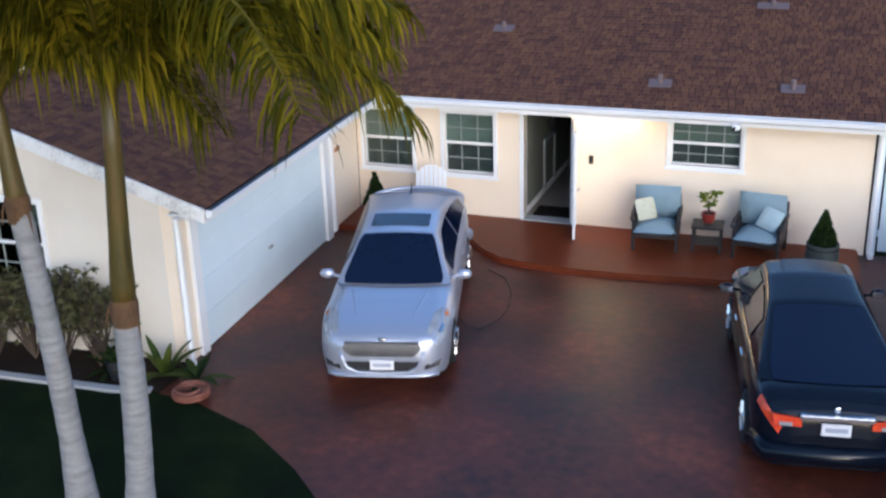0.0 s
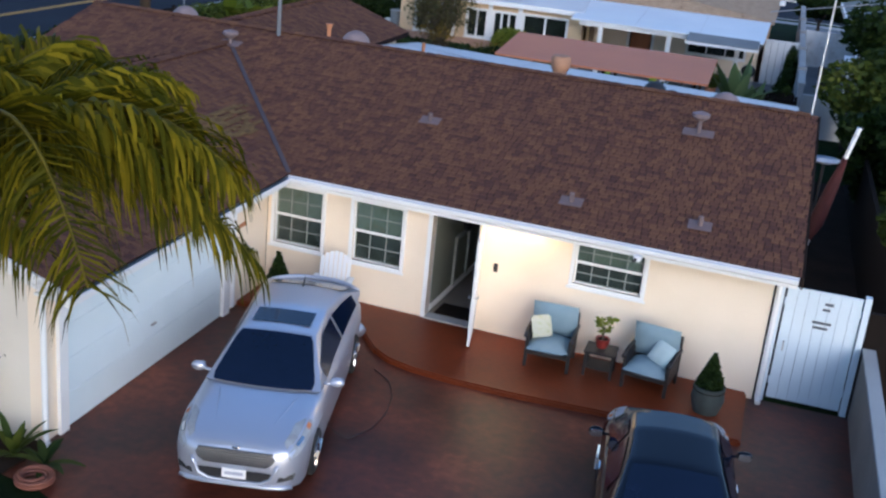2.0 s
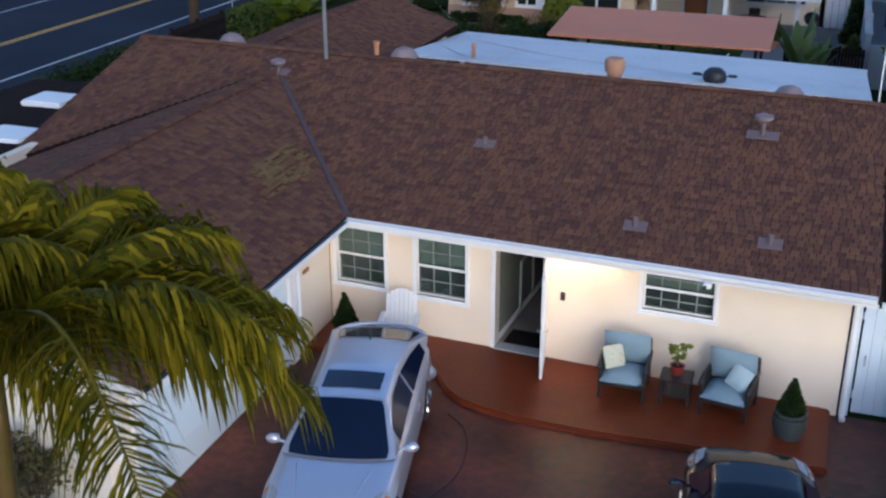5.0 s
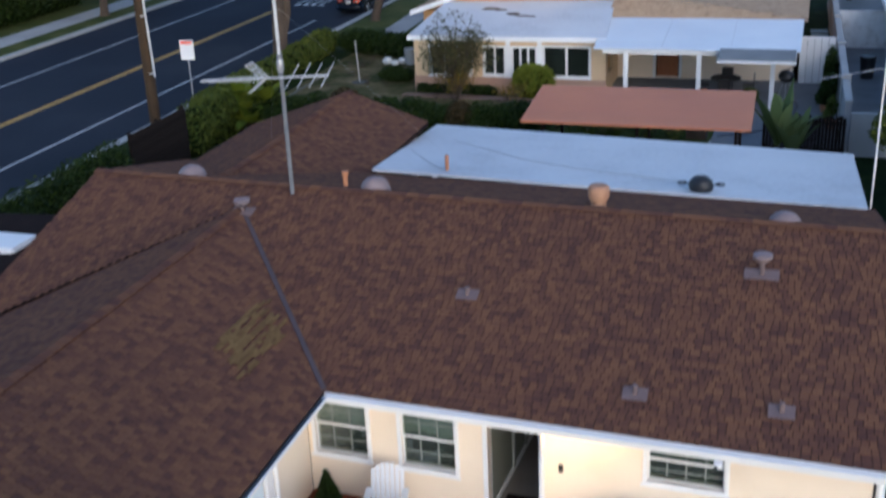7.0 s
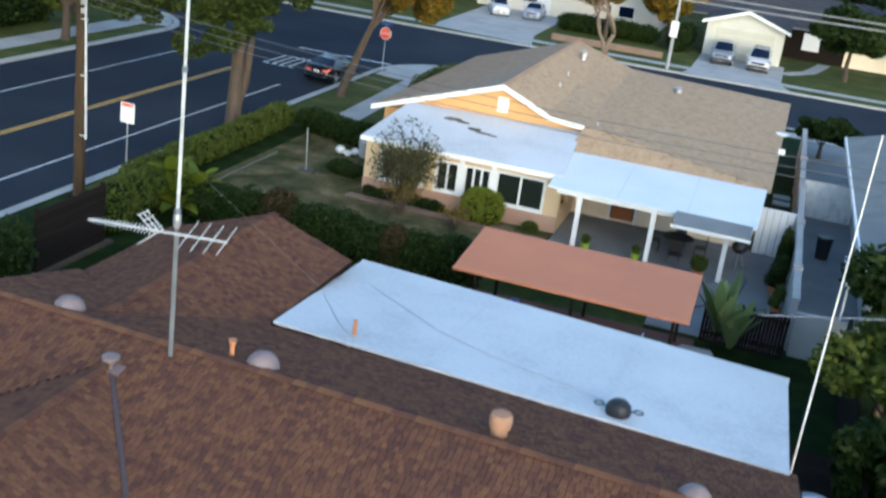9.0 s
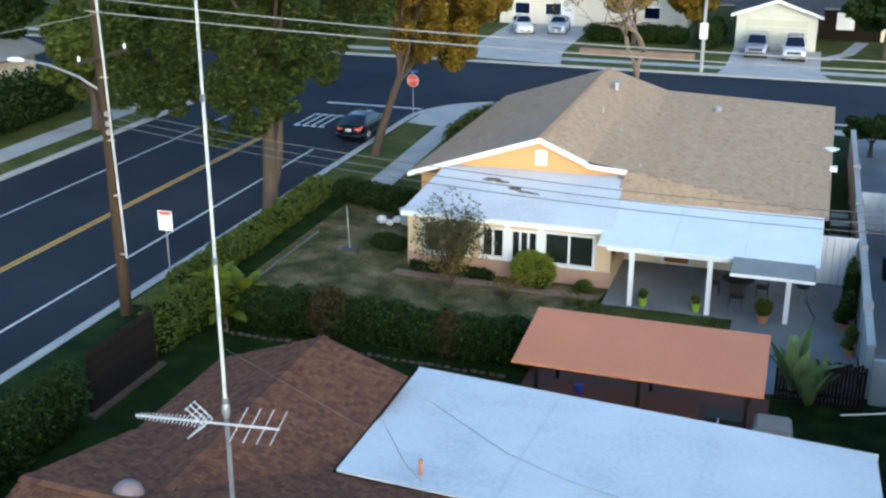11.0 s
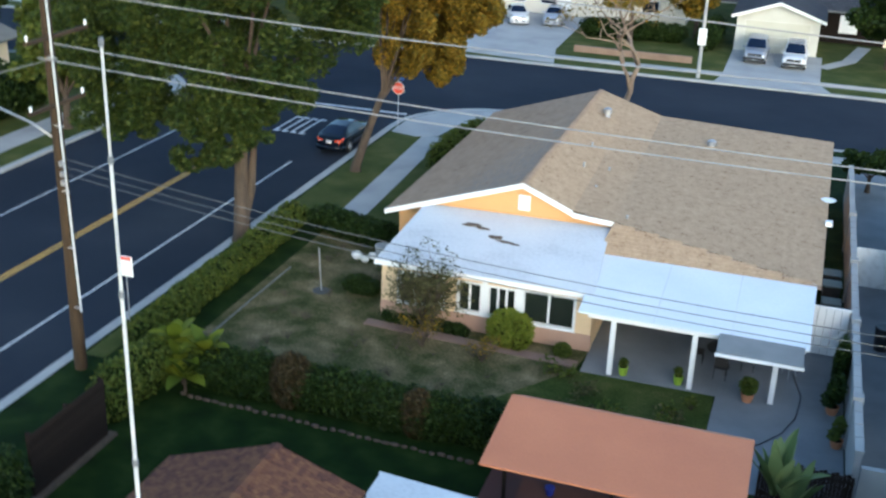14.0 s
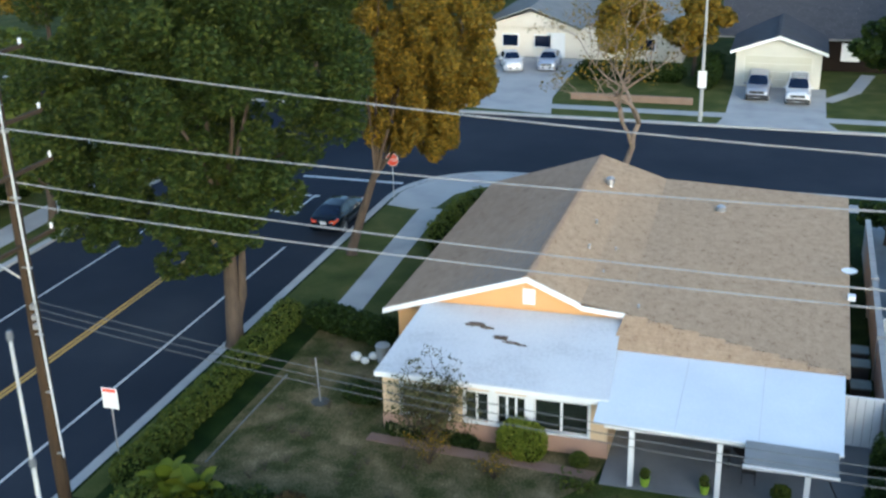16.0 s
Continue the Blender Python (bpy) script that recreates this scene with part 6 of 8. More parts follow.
pipe_vent(-5.55, 22.03, 0.16)
pipe_vent(-2.22, 19.95, 0.18)
pipe_vent(0.02, 19.86, 0.18)
pipe_vent(-0.44, 23.1, 0.28, True, 0.6)
pipe_vent(-11.05, 24.15, 0.16, True, 0.5)
for x, y, z in ((-13.1, 25.75, 3.88), (-8.55, 25.5, 3.92), (-0.1, 24.95, 3.86)):
    part("dome_vent", Shape().lathe([(0.34, 0.0), (0.33, 0.06), (0.29, 0.18), (0.2, 0.28), (0.08, 0.33), (0.01, 0.34)], 20, (x, y, z)), M["vent_grey"], house, "pale domed roof vent", smooth="all")
part("chimney_pot", Shape().lathe([(0.16, -0.15), (0.16, 0.2), (0.2, 0.24), (0.22, 0.34), (0.22, 0.46), (0.18, 0.52), (0.02, 0.54)], 18, (-3.7, 25.3, 3.88)), mat("tan_clay", [(0.29, 0.155, 0.095), (0.38, 0.22, 0.14)], 0.8, 5, 40, 0.15), house, "tan clay chimney cowl", smooth=True)
part("vent_pipe", Shape().tube([(-9.25, 25.55, 3.85), (-9.25, 25.55, 4.2), (-9.25, 25.55, 4.32)], [0.05, 0.05, 0.09], 10), M["terracotta"], house, "tan vent pipe with a flared end")
part("vent_pipe", Shape().tube([(-8.15, 29.45, 3.05), (-8.15, 29.45, 3.55)], 0.05, 10), M["terracotta"], patio, "tan vent pipe through the sheet roof")
turbine = part("roof_fan", Shape().lathe([(0.26, 0.0), (0.28, 0.05), (0.26, 0.2), (0.16, 0.3), (0.02, 0.33)], 18, (-1.95, 28.9, 3.2)), M["black"], patio, "dark round roof fan", smooth=True)
for c in (-1, 1):
    part("bracket", Shape().tube([(-1.95 + c * 0.26, 28.9, 3.3)] + [(-1.95 + c * (0.42 + 0.1 * math.cos(a)), 28.9 + 0.09 * math.sin(a), 3.34) for a in [math.pi + 2 * math.pi * i / 12 for i in range(13)]], 0.02, 6), M["black"], turbine)
patch, prng = Shape(), random.Random(77)
for i in range(15):
    x = -8.5 - i * 0.055
    z = 2.5 + (-7.35 - x) * 0.3377 + 0.035
    y = 18.75 + i * 0.05 + prng.uniform(-0.15, 0.15)
    stop = 20.6 + i * 0.04 + prng.uniform(-0.3, 0.2)
    while y < stop:
        w = prng.uniform(0.1, 0.28)
        if prng.random() < 0.8:
            patch.prism([(x, y, z), (x, y + w * 0.94, z), (x - 0.052, y + w * 0.94, z + 0.0176), (x - 0.052, y, z + 0.0176)], (0, 0, 0.008))
        y += w
patch_part = part("roof_patch", patch, mat("faded_patch", [(0.085, 0.048, 0.022), (0.14, 0.086, 0.034), (0.19, 0.125, 0.048)], 0.9, 6, 40, 0.3, islands=0.5, spec=0.2), house, "faded tan patch of older shingles")
tagged(patch_part, kind="stuff")
sheet_z = lambda x, y: 3.262 - 0.122 * (y - 28.6) - 0.004 * (x + 4)
for pts in (((-9.5, 33.8), (-6.7, 31.3), (-5.1, 30.4), (-3.65, 29.9), (-2.3, 29.4)), ((-10.3, 32.4), (-8.7, 29.9), (-8.0, 29.1))):
    part("roof_cable", Shape().tube([(x, y, sheet_z(x, y) + 0.02) for x, y in pts], 0.009, 5), M["concrete"], patio, "grey cable lying on the sheet roof", smooth="all")
part("roof_stain", Shape().prism([(-9.9, 35.75, sheet_z(-9.9, 35.75) + 0.008), (-9.0, 35.72, sheet_z(-9, 35.72) + 0.008), (-8.5, 35.5, sheet_z(-8.5, 35.5) + 0.008), (-9.2, 35.55, sheet_z(-9.2, 35.55) + 0.008)], (0, 0, 0.004)), mat("leaf_litter_stain", [(0.2, 0.17, 0.15), (0.4, 0.38, 0.36)], 0.9, 3, 20, 0.1), patio, "brown stain of leaf litter")
# aerial on a tall mast
M["aerial_metal"] = mat("aerial_metal", [(0.45, 0.46, 0.48), (0.6, 0.61, 0.63)], 0.5, 4, 40, 0.05, metal=0.2)
mast = thing("aerial_mast", "tall galvanised mast with a television aerial on the roof", "aerial mast", (-10.2, 24.85, 4.0))
MX, MY = -10.2, 24.85
for i, (a, b, r) in enumerate(((4.0, 6.95, 0.045), (6.95, 9.6, 0.034), (9.6, 12.4, 0.03), (12.4, 14.4, 0.026), (14.4, 16.0, 0.02))):
    part("mast_section", Shape().tube([(MX, MY, a), (MX, MY, b)], r, 10), M["mast_grey"] if i == 0 else M["mast_pale"], mast)
    part("clamp", Shape().lathe([(r + 0.012, 0), (r + 0.02, 0.04), (r + 0.012, 0.12)], 10, (MX, MY, b - 0.06)), M["mast_grey"], mast)
part("rotator", Shape().lathe([(0.05, 0), (0.075, 0.08), (0.075, 0.22), (0.05, 0.3)], 12, (MX, MY, 6.62)), M["steel"], mast, "grey rotator box", smooth=True)
ae = part("aerial", Shape().tube([(MX - 1.8, MY - 0.12, 6.42), (MX + 1.1, MY - 0.12, 6.62)], 0.022, 8), M["aerial_metal"], mast, "television aerial with short rods")
for i in range(17):
    x = MX - 1.72 + i * 0.08
    z = 6.42 + (x - MX + 1.8) * 0.069
    r = 0.07 + 0.004 * i
    part("rod", Shape().tube([(x, MY - 0.12 - r, z - 0.35 * r), (x, MY - 0.12 + r, z + 0.35 * r)], 0.009, 5), M["aerial_metal"], ae)
for i in range(4):
    x = MX + 0.3 + i * 0.26
    z = 6.42 + (x - MX + 1.8) * 0.069
    part("rod", Shape().tube([(x - 0.03, MY - 0.42, z - 0.17), (x + 0.03, MY + 0.2, z + 0.2)], 0.009, 5), M["aerial_metal"], ae)
for c in (-1, 1):
    s = Shape()
    for k in (-0.14, 0.0, 0.14):
        s.tube([(MX - 0.3, MY - 0.12 + k, 6.52), (MX - 0.66, MY - 0.12 + k, 6.52 + c * 0.3)], 0.011, 6)
    for k in (0.15, 0.4, 0.65, 0.95):
        s.tube([(MX - 0.3 - 0.36 * k, MY - 0.3, 6.52 + c * 0.3 * k), (MX - 0.3 - 0.36 * k, MY + 0.06, 6.52 + c * 0.3 * k)], 0.009, 6)
    part("reflector", s, M["aerial_metal"], ae, "bright metal corner reflector")
for gx, gy, gz in ((-12.9, 29.5, 3.75), (-8.1, 29.45, 3.5)):
    part("guy_wire", Shape().tube([(MX, MY, 8.0), (gx, gy, gz)], 0.0016, 4), M["steel"], mast)
# second thin mast by the patio corner, dish and white pipe
m2 = thing("aerial_mast", "thin pale mast with a cross rod beside the patio roof", "aerial mast", (1.85, 30.9, 0))
part("pole", Shape().tube([(1.85, 30.9, 0), (1.9, 30.9, 9.6)], [0.024, 0.018], 8), M["white_worn"], m2)
part("cross_rod", Shape().tube([(0.4, 30.9, 5.33), (2.9, 30.9, 5.85)], 0.014, 6), M["steel"], m2)
ds = thing("satellite_dish", "pale round dish on a white post beside the house", "satellite dish", (2.3, 29.2, 0))
part("bowl", Shape().lathe([(0.02, 0.0), (0.2, 0.03), (0.38, 0.11), (0.4, 0.12), (0.2, 0.05), (0.02, 0.02)], 24, (2.3, 29.2, 2.1)), M["sheet_white"], ds, smooth="all")
part("post", Shape().tube([(2.3, 29.2, 0), (2.3, 29.2, 2.1)], 0.04, 8), M["black"], ds)
um = thing("furled_umbrella", "closed maroon umbrella on a white pole leaning at the fence", "umbrella", (2.05, 26.0, 0))
part("pole", Shape().tube([(2.0, 26.0, 0), (2.2, 26.0, 1.4), (2.52, 26.0, 2.95), (2.68, 26.0, 3.68)], [0.03, 0.03, 0.05, 0.055], 10), M["white_worn"], um, smooth="all")
part("canopy", Shape().tube([(2.14, 26.0, 1.1), (2.22, 26.0, 1.5), (2.4, 26.0, 2.35), (2.53, 26.0, 3.0)], [0.06, 0.17, 0.13, 0.06], 9), mat("maroon_canvas", [(0.035, 0.007, 0.008), (0.065, 0.013, 0.014)], 0.9, 3, 30, 0.3), um, "furled maroon canvas", smooth=True)

# ---- lean-to roof with skylights past the gable ----
lt = thing("lean_to", "dark flat lean-to roof with white skylight domes", "lean-to", (-17.4, 23, 0))
part("roof", Shape().prism([(-19.6, 19.5, 2.3), (-15.75, 19.5, 2.45), (-15.75, 26.4, 2.45), (-19.6, 26.4, 2.3)], (0, 0, 0.1)), M["shingle_flat"], lt)
for x, y in ((-17.4, 24.3), (-16.4, 21.5)):
    part("skylight", Shape().box(x - 0.6, x + 0.6, y - 0.5, y + 0.5, 2.45, 2.62), M["white"], lt, "white skylight dome", bevel=0.05)
part("wall", Shape().box(-19.4, -19.2, 19.6, 26.3, 0, 2.3), M["stucco"], lt)


# ---- grass between the hedge and the road ----
solid("verge", Shape().slab([(-24.35, 42.5, 0.008), (-23.5, 42.5, 0.008), (-23.6, 57.5, 0.008), (-17.4, 57.5, 0.008), (-17.4, 79.0, 0.008), (-21.0, 79.6, 0.008), (-23.4, 77.5, 0.008), (-24.35, 74.5, 0.008)], 0.02), M["verge"], "olive green roadside grass verge", "verge", "structure")

# ---- back yard ----
solid("dry_yard", Shape().slab([(-21.4, 43.2, 0.012), (-11.0, 43.2, 0.012), (-9.0, 46.0, 0.012), (-7.6, 48.0, 0.012), (-7.4, 49.55, 0.012), (-15.8, 49.55, 0.012), (-16.9, 57, 0.012), (-21.4, 57, 0.012)], 0.03), M["lawn_dry"],
      "patchy dry lawn behind the sunroom", "lawn", "structure")
solid("bed_edging", strip([(-16.0, 48.75), (-12, 48.55), (-7.6, 48.35)], 0.5, 0.06, 0.08), mat("rosy_edging", [(0.16, 0.10, 0.08), (0.24, 0.16, 0.13)], 0.9, 1, 20, 0.2), "reddish paved edging before the sunroom bed", "edging", "structure")
solid("bed_edging", strip([(-20.95, 45.6), (-20.97, 49.0), (-20.95, 52.4)], 0.06, 0.05, 0.06), mat("weathered_edging", [(0.10, 0.10, 0.095), (0.19, 0.185, 0.175)], 0.9, 2, 20, 0.2), "thin pale concrete edging by the roadside hedge", "edging", "structure")
rng_s = random.Random(77)
edge = thing("stone_border", "low row of tan stones edging the hedge bed", "stone border", (-19.3, 41.2, 0))
for i in range(34):
    x = -19.6 + i * 0.31
    y = 41.25 - i * 0.012 + rng_s.uniform(-0.05, 0.05)
    a, b, c = rng_s.uniform(0.1, 0.17), rng_s.uniform(0.06, 0.1), rng_s.uniform(0.04, 0.08)
    part("stone", Shape().ball((x, y, c * 0.6), (a, b, c), 8, 5), M["bark"], edge, smooth="all")
hedge("tall dark green hedge between the two yards", [(-19.6, 42.2), (-14.5, 42.1), (-8.6, 41.9)], 1.5, 1.55, M["leaf_dark"], 61, 26000, 0.11)
hedge("clipped green hedge along the road", [(-22.7, 43.5), (-22.8, 50), (-22.9, 57)], 1.35, 1.15, M["leaf_mid"], 62, 20000, 0.11)
hedge("clipped green hedge beside the footpath", [(-21.5, 57.2), (-17.9, 56.0)], 1.5, 1.2, M["leaf_dark"], 63, 8000, 0.11)
hedge("dark clipped hedge by the wooden fence", [(-20.9, 22), (-20.8, 28), (-20.7, 34.0)], 1.6, 1.9, M["leaf_dark"], 64, 16000, 0.11)
hedge("green bush at the fence end", [(-20.9, 38.9), (-20.9, 42.6)], 1.5, 1.75, M["leaf_mid"], 65, 6000, 0.11, "shrub", "shrub")
hedge("reddish-brown shrub in the hedge bed", [(-16.0, 41.9), (-15.6, 41.9)], 1.3, 1.8, leaf_mat("russet_leaf", [(0.03, 0.03, 0.012), (0.055, 0.04, 0.017), (0.08, 0.05, 0.02)]), 66, 3500, 0.1, "shrub", "shrub")
hedge("reddish-brown shrub in the hedge bed", [(-11.6, 41.8), (-11.2, 41.7)], 1.2, 1.7, bpy.data.materials["russet_leaf"], 67, 3000, 0.1, "shrub", "shrub")
fence = thing("fence", "dark brown horizontal-board fence by the roadside", "fence", (-20.4, 36.2, 0))
for i in range(10):
    part("board", Shape().box(-20.44, -20.4, 34.5, 38.1, 0.1 + i * 0.2, 0.285 + i * 0.2), M["fence_wood"], fence)
for y in (34.6, 36.3, 38.0):
    part("post", Shape().box(-20.54, -20.44, y - 0.05, y + 0.05, 0, 2.15), M["fence_wood"], fence)
solid("fence_footing", Shape().box(-20.48, -20.2, 34.3, 38.3, 0, 0.1), M["bark"], "dark earthy footing under the fence", "edging", "structure")


M["leaf_broad"] = leaf_mat("broad_yellow_green_leaf", [(0.05, 0.08, 0.008), (0.11, 0.14, 0.012), (0.19, 0.21, 0.02)])
for i, (dx, dy, dz) in enumerate(((0, 0, 0.9), (0.75, 0.35, 1.2), (-0.5, 0.5, 1.3), (0.4, -0.5, 0.6))):
    tp = rosette((-20.0 + dx, 41.9 + dy, 0.0), 13, 1.3, M["leaf_broad"], "yellow-green plant with very broad leaves", 80 + i, "tropical_plant", (18, 66), 0.27, dz)
    part("stem", Shape().tube([(0, 0, 0), (0, 0, dz)], 0.05, 8), M["bark"], tp)
hedge("round lime-green bush before the sunroom", [(-10.75, 48.85), (-10.25, 49.0), (-9.75, 48.8)], 1.45, 1.55, M["leaf_lime"], 71, 7000, 0.07, "shrub", "shrub")
hedge("small round green bush by the sunroom corner", [(-8.3, 48.95), (-8.1, 48.9)], 0.8, 0.5, M["leaf_mid"], 72, 1400, 0.06, "shrub", "shrub")
hedge("low dark plants along the sunroom wall", [(-15.4, 49.2), (-12.0, 49.1)], 0.5, 0.45, M["leaf_dark"], 73, 2000, 0.08, "shrub", "shrub")


M["leaf_olive"] = leaf_mat("olive_brown_leaf", [(0.035, 0.04, 0.012), (0.085, 0.08, 0.03), (0.16, 0.14, 0.06)])


def thin_shrub(at, h, r, leaf, label, seed, stems=12, leaves=1800, size=0.07, name="shrub", bark="bark"):
    """A loose shrub or bare tree: many slender stems with twigs, and a thin veil of leaves."""
    rng = np.random.default_rng(seed)
    p = thing(name, label, "shrub" if h < 4 else "tree", at)
    s, tips = Shape(), []
    b = Vector(at)
    for i in range(stems):
        a = rng.uniform(0, 2 * math.pi)
        q = r * math.sqrt(rng.uniform(0.05, 1))
        e = b + Vector((q * math.cos(a), q * math.sin(a), h * rng.uniform(0.7, 1.05)))
        m = b.lerp(e, 0.5) + Vector((rng.uniform(-0.1, 0.1) * h, rng.uniform(-0.1, 0.1) * h, 0))
        s.tube([b, b.lerp(m, 0.5), m, e], [0.016 * h, 0.012 * h, 0.008 * h, 0.003 * h], 5)
        for k in range(5):
            o = m.lerp(e, rng.uniform(0.1, 0.95))
            t = o + Vector((rng.normal() * 0.16 * h, rng.normal() * 0.16 * h, abs(rng.normal()) * 0.14 * h))
            s.tube([o, t], [0.005 * h, 0.002 * h], 4)
            tips.append((t.x, t.y, t.z, r * 0.22, r * 0.22, r * 0.2))
    tagged(part("branchwork", s, M[bark], p), kind="stuff")
    if leaves:
        tagged(part("foliage", leaf_cloud(tips, leaves, size, rng), leaf, p), kind="stuff")
    return p


for i, (x, y, h) in enumerate(((-9.2, 12.6, 1.2), (-9.75, 12.5, 1.35), (-10.3, 12.6, 1.2), (-10.9, 12.55, 1.1), (-11.6, 12.6, 1.3))):
    thin_shrub((x, y, 0.04), h, 0.45, M["leaf_olive"], "loose olive-brown shrub against the garage wall", 50 + i, 30, 900, 0.06)
thin_shrub((-13.6, 48.8, 0), 2.6, 1.35, M["leaf_olive"], "tall thin olive-brown shrub before the sunroom windows", 74, 34, 5200, 0.07)
thin_shrub((-13.3, 47.6, 0), 1.3, 0.9, M["leaf_gold"], "dry straw-coloured shrub on the lawn", 75, 20, 500, 0.06)
thin_shrub((-10.9, 47.3, 0), 0.9, 0.7, M["leaf_gold"], "dry straw-coloured shrub on the lawn", 76, 18, 300, 0.06)
for i in range(44):
    rg = random.Random(300 + i)
    thin_shrub((rg.uniform(-20, -10), rg.uniform(43.6, 48.4), 0) if i < 30 else (rg.uniform(-20.3, -16.6), rg.uniform(47.5, 55.5), 0), rg.uniform(0.2, 0.45), rg.uniform(0.2, 0.4), M["leaf_olive" if i % 2 else "leaf_mid"], "tuft of long dry grass on the lawn", 300 + i, 14, 60, 0.06, "grass_tuft")
solid("back_lawn", Shape().slab([(-16.0, 41.8, 0.006), (-2.7, 41.8, 0.006), (-2.65, 47.94, 0.006), (-12.0, 47.94, 0.006)], 0.02), M["back_lawn"], "mottled green back lawn beside the patio", "lawn", "structure")
for i in range(26):
    rg = random.Random(400 + i)
    thin_shrub((rg.uniform(-8.6, -2.9), rg.uniform(43.0, 47.6) if i < 18 else rg.uniform(43.6, 44.6), 0), rg.uniform(0.25, 0.5), rg.uniform(0.3, 0.7), M["leaf_olive" if i % 3 == 0 else "leaf_mid"], "tuft of uneven grass on the back lawn", 400 + i, 14, 170, 0.08, "grass_tuft")
wp = thing("washing_post", "thin pale metal post on a round concrete foot", "post", (-18.75, 50.7, 0))
part("foot", Shape().lathe([(0.36, 0), (0.36, 0.04), (0.1, 0.05)], 16, (-18.75, 50.7, 0)), mat("dark_concrete", [(0.045, 0.05, 0.05), (0.085, 0.088, 0.085)], 0.9, 4, 30, 0.1), wp)
part("pole", Shape().tube([(-18.75, 50.7, 0), (-18.84, 50.7, 1.9)], 0.03, 8), M["steel"], wp)
hedge("low dark green bush on the dry lawn", [(-17.5, 51.4), (-16.8, 51.3)], 1.2, 0.6, M["leaf_dark"], 77, 2600, 0.09, "shrub", "shrub")
for i, (x, y, s) in enumerate(((-18.7, 54.4, 0.26), (-18.25, 54.2, 0.2), (-18.05, 54.65, 0.22))):
    solid("white_sack", Shape().ball((x, y, s * 0.7), (s, s * 0.8, s * 0.75), 9, 6), M["white_worn"], "white plastic sack lying on the lawn", "sack", group="sacks on the lawn", smooth=True)
solid("grey_bin", Shape().lathe([(0.24, 0), (0.3, 0.7), (0.32, 0.72), (0.3, 0.76)], 14, (-17.6, 54.6, 0)), M["concrete"], "grey plastic bin on the lawn", "bin", smooth=True)

# shed bar with an orange roof
shed = thing("garden_bar", "open garden bar with orange roof over a brick counter", "garden bar", (-4.7, 39.5, 0))
part("roof", Shape().prism([(-8.25, 37.75, 2.1), (-1.15, 37.65, 2.1), (-1.15, 41.2, 2.42), (-8.25, 41.2, 2.42)], (0, 0, 0.06)), M["sheet_shed"], shed, "orange painted roof sheet")
part("roof", Shape().prism([(-8.25, 41.2, 2.42), (-1.15, 41.2, 2.42), (-1.15, 41.75, 2.15), (-7.95, 41.75, 2.15)], (0, 0, 0.06)), M["sheet_shed"], shed, "orange painted roof sheet")
for x in (-7.6, -4.6, -1.6):
    for y in (38.15, 41.3):
        part("post", Shape().box(x - 0.05, x + 0.05, y - 0.05, y + 0.05, 0, 2.12), M["fence_wood"], shed)
M["brick"] = mat("dark_red_brick", [(0.05, 0.02, 0.015), (0.10, 0.038, 0.028), (0.15, 0.06, 0.045)], 0.85, 3, 40, 0.2, islands=0.6)
counter = part("counter", Shape().box(-7.2, -3.0, 38.3, 39.1, 0, 0.88), M["soil"], shed, "brick counter")
part("counter_top", Shape().box(-7.3, -2.9, 38.2, 39.2, 0.93, 0.98), M["brick"], shed)
brick_mesh = mesh_of("brick", Shape().box(-0.1, 0.1, -0.025, 0.025, -0.035, 0.035), M["brick"])
for r in range(11):
    for i in range(20):
        bo = new("brick", brick_mesh)
        bo.parent = counter
        bo.location = (-7.09 + i * 0.21 + (0.1 if r % 2 else 0) * 0.9, 38.29, 0.05 + r * 0.08)
part("terrace", Shape().box(-8.6, -1.0, 36.6, 41.8, 0.005, 0.05), M["brick"], shed, "dark red paved floor")
solid("cooler", Shape().box(-2.7, -1.6, 38.2, 38.9, 0.05, 1.0), M["black"], "dark outdoor fridge beside the brick counter", "fridge", bevel=0.03)
solid("grill_cover", Shape().prism([(-1.5, 38.1, 0.05), (-0.2, 38.1, 0.05), (-0.35, 38.1, 0.95), (-1.35, 38.1, 0.95)], (0, 1.0, 0)), mat("grey_canvas", [(0.2, 0.19, 0.2), (0.3, 0.29, 0.3)], 0.9, 2, 30, 0.2), "barbecue under a pale grey canvas cover", "barbecue", bevel=0.06)
solid("blue_bucket", Shape().lathe([(0.1, 0), (0.14, 0.24), (0.15, 0.25)], 14, (-6.4, 38.7, 0.98)), mat("blue_plastic", [(0.02, 0.03, 0.25), (0.03, 0.05, 0.35)], 0.4, 4, 20, 0.0), "blue plastic bucket on the counter", "bucket", smooth=True)
for i in range(3):
    st = thing("bar_stool", "dark round bar stool at the brick counter", "stool", (-6.6 + i * 1.3, 37.6, 0.05), "stools at the counter", world_metres=False)
    part("seat", Shape().lathe([(0.17, 0.7), (0.18, 0.73), (0.16, 0.77)], 16), M["wicker"], st, smooth=True)
    for k in range(4):
        a = math.pi / 4 + k * math.pi / 2
        part("leg", Shape().tube([(0.1 * math.cos(a), 0.1 * math.sin(a), 0.7), (0.19 * math.cos(a), 0.19 * math.sin(a), 0)], 0.014, 6), M["wicker"], st)
M["leaf_banana"] = leaf_mat("pale_banana_leaf", [(0.08, 0.125, 0.045), (0.14, 0.195, 0.075), (0.20, 0.26, 0.11)])
rosette((-0.4, 41.75, 0.5), 11, 2.4, M["leaf_banana"], "banana plant with long pale green leaves", 91, "banana_plant", (45, 82), 0.22)
rosette((0.1, 41.4, 0.2), 9, 1.9, M["leaf_banana"], "banana plant with long pale green leaves", 92, "banana_plant", (40, 80), 0.2)
bf = thing("fence", "dark weathered plank fence across the yard's end", "fence", (0.9, 42.0, 0))
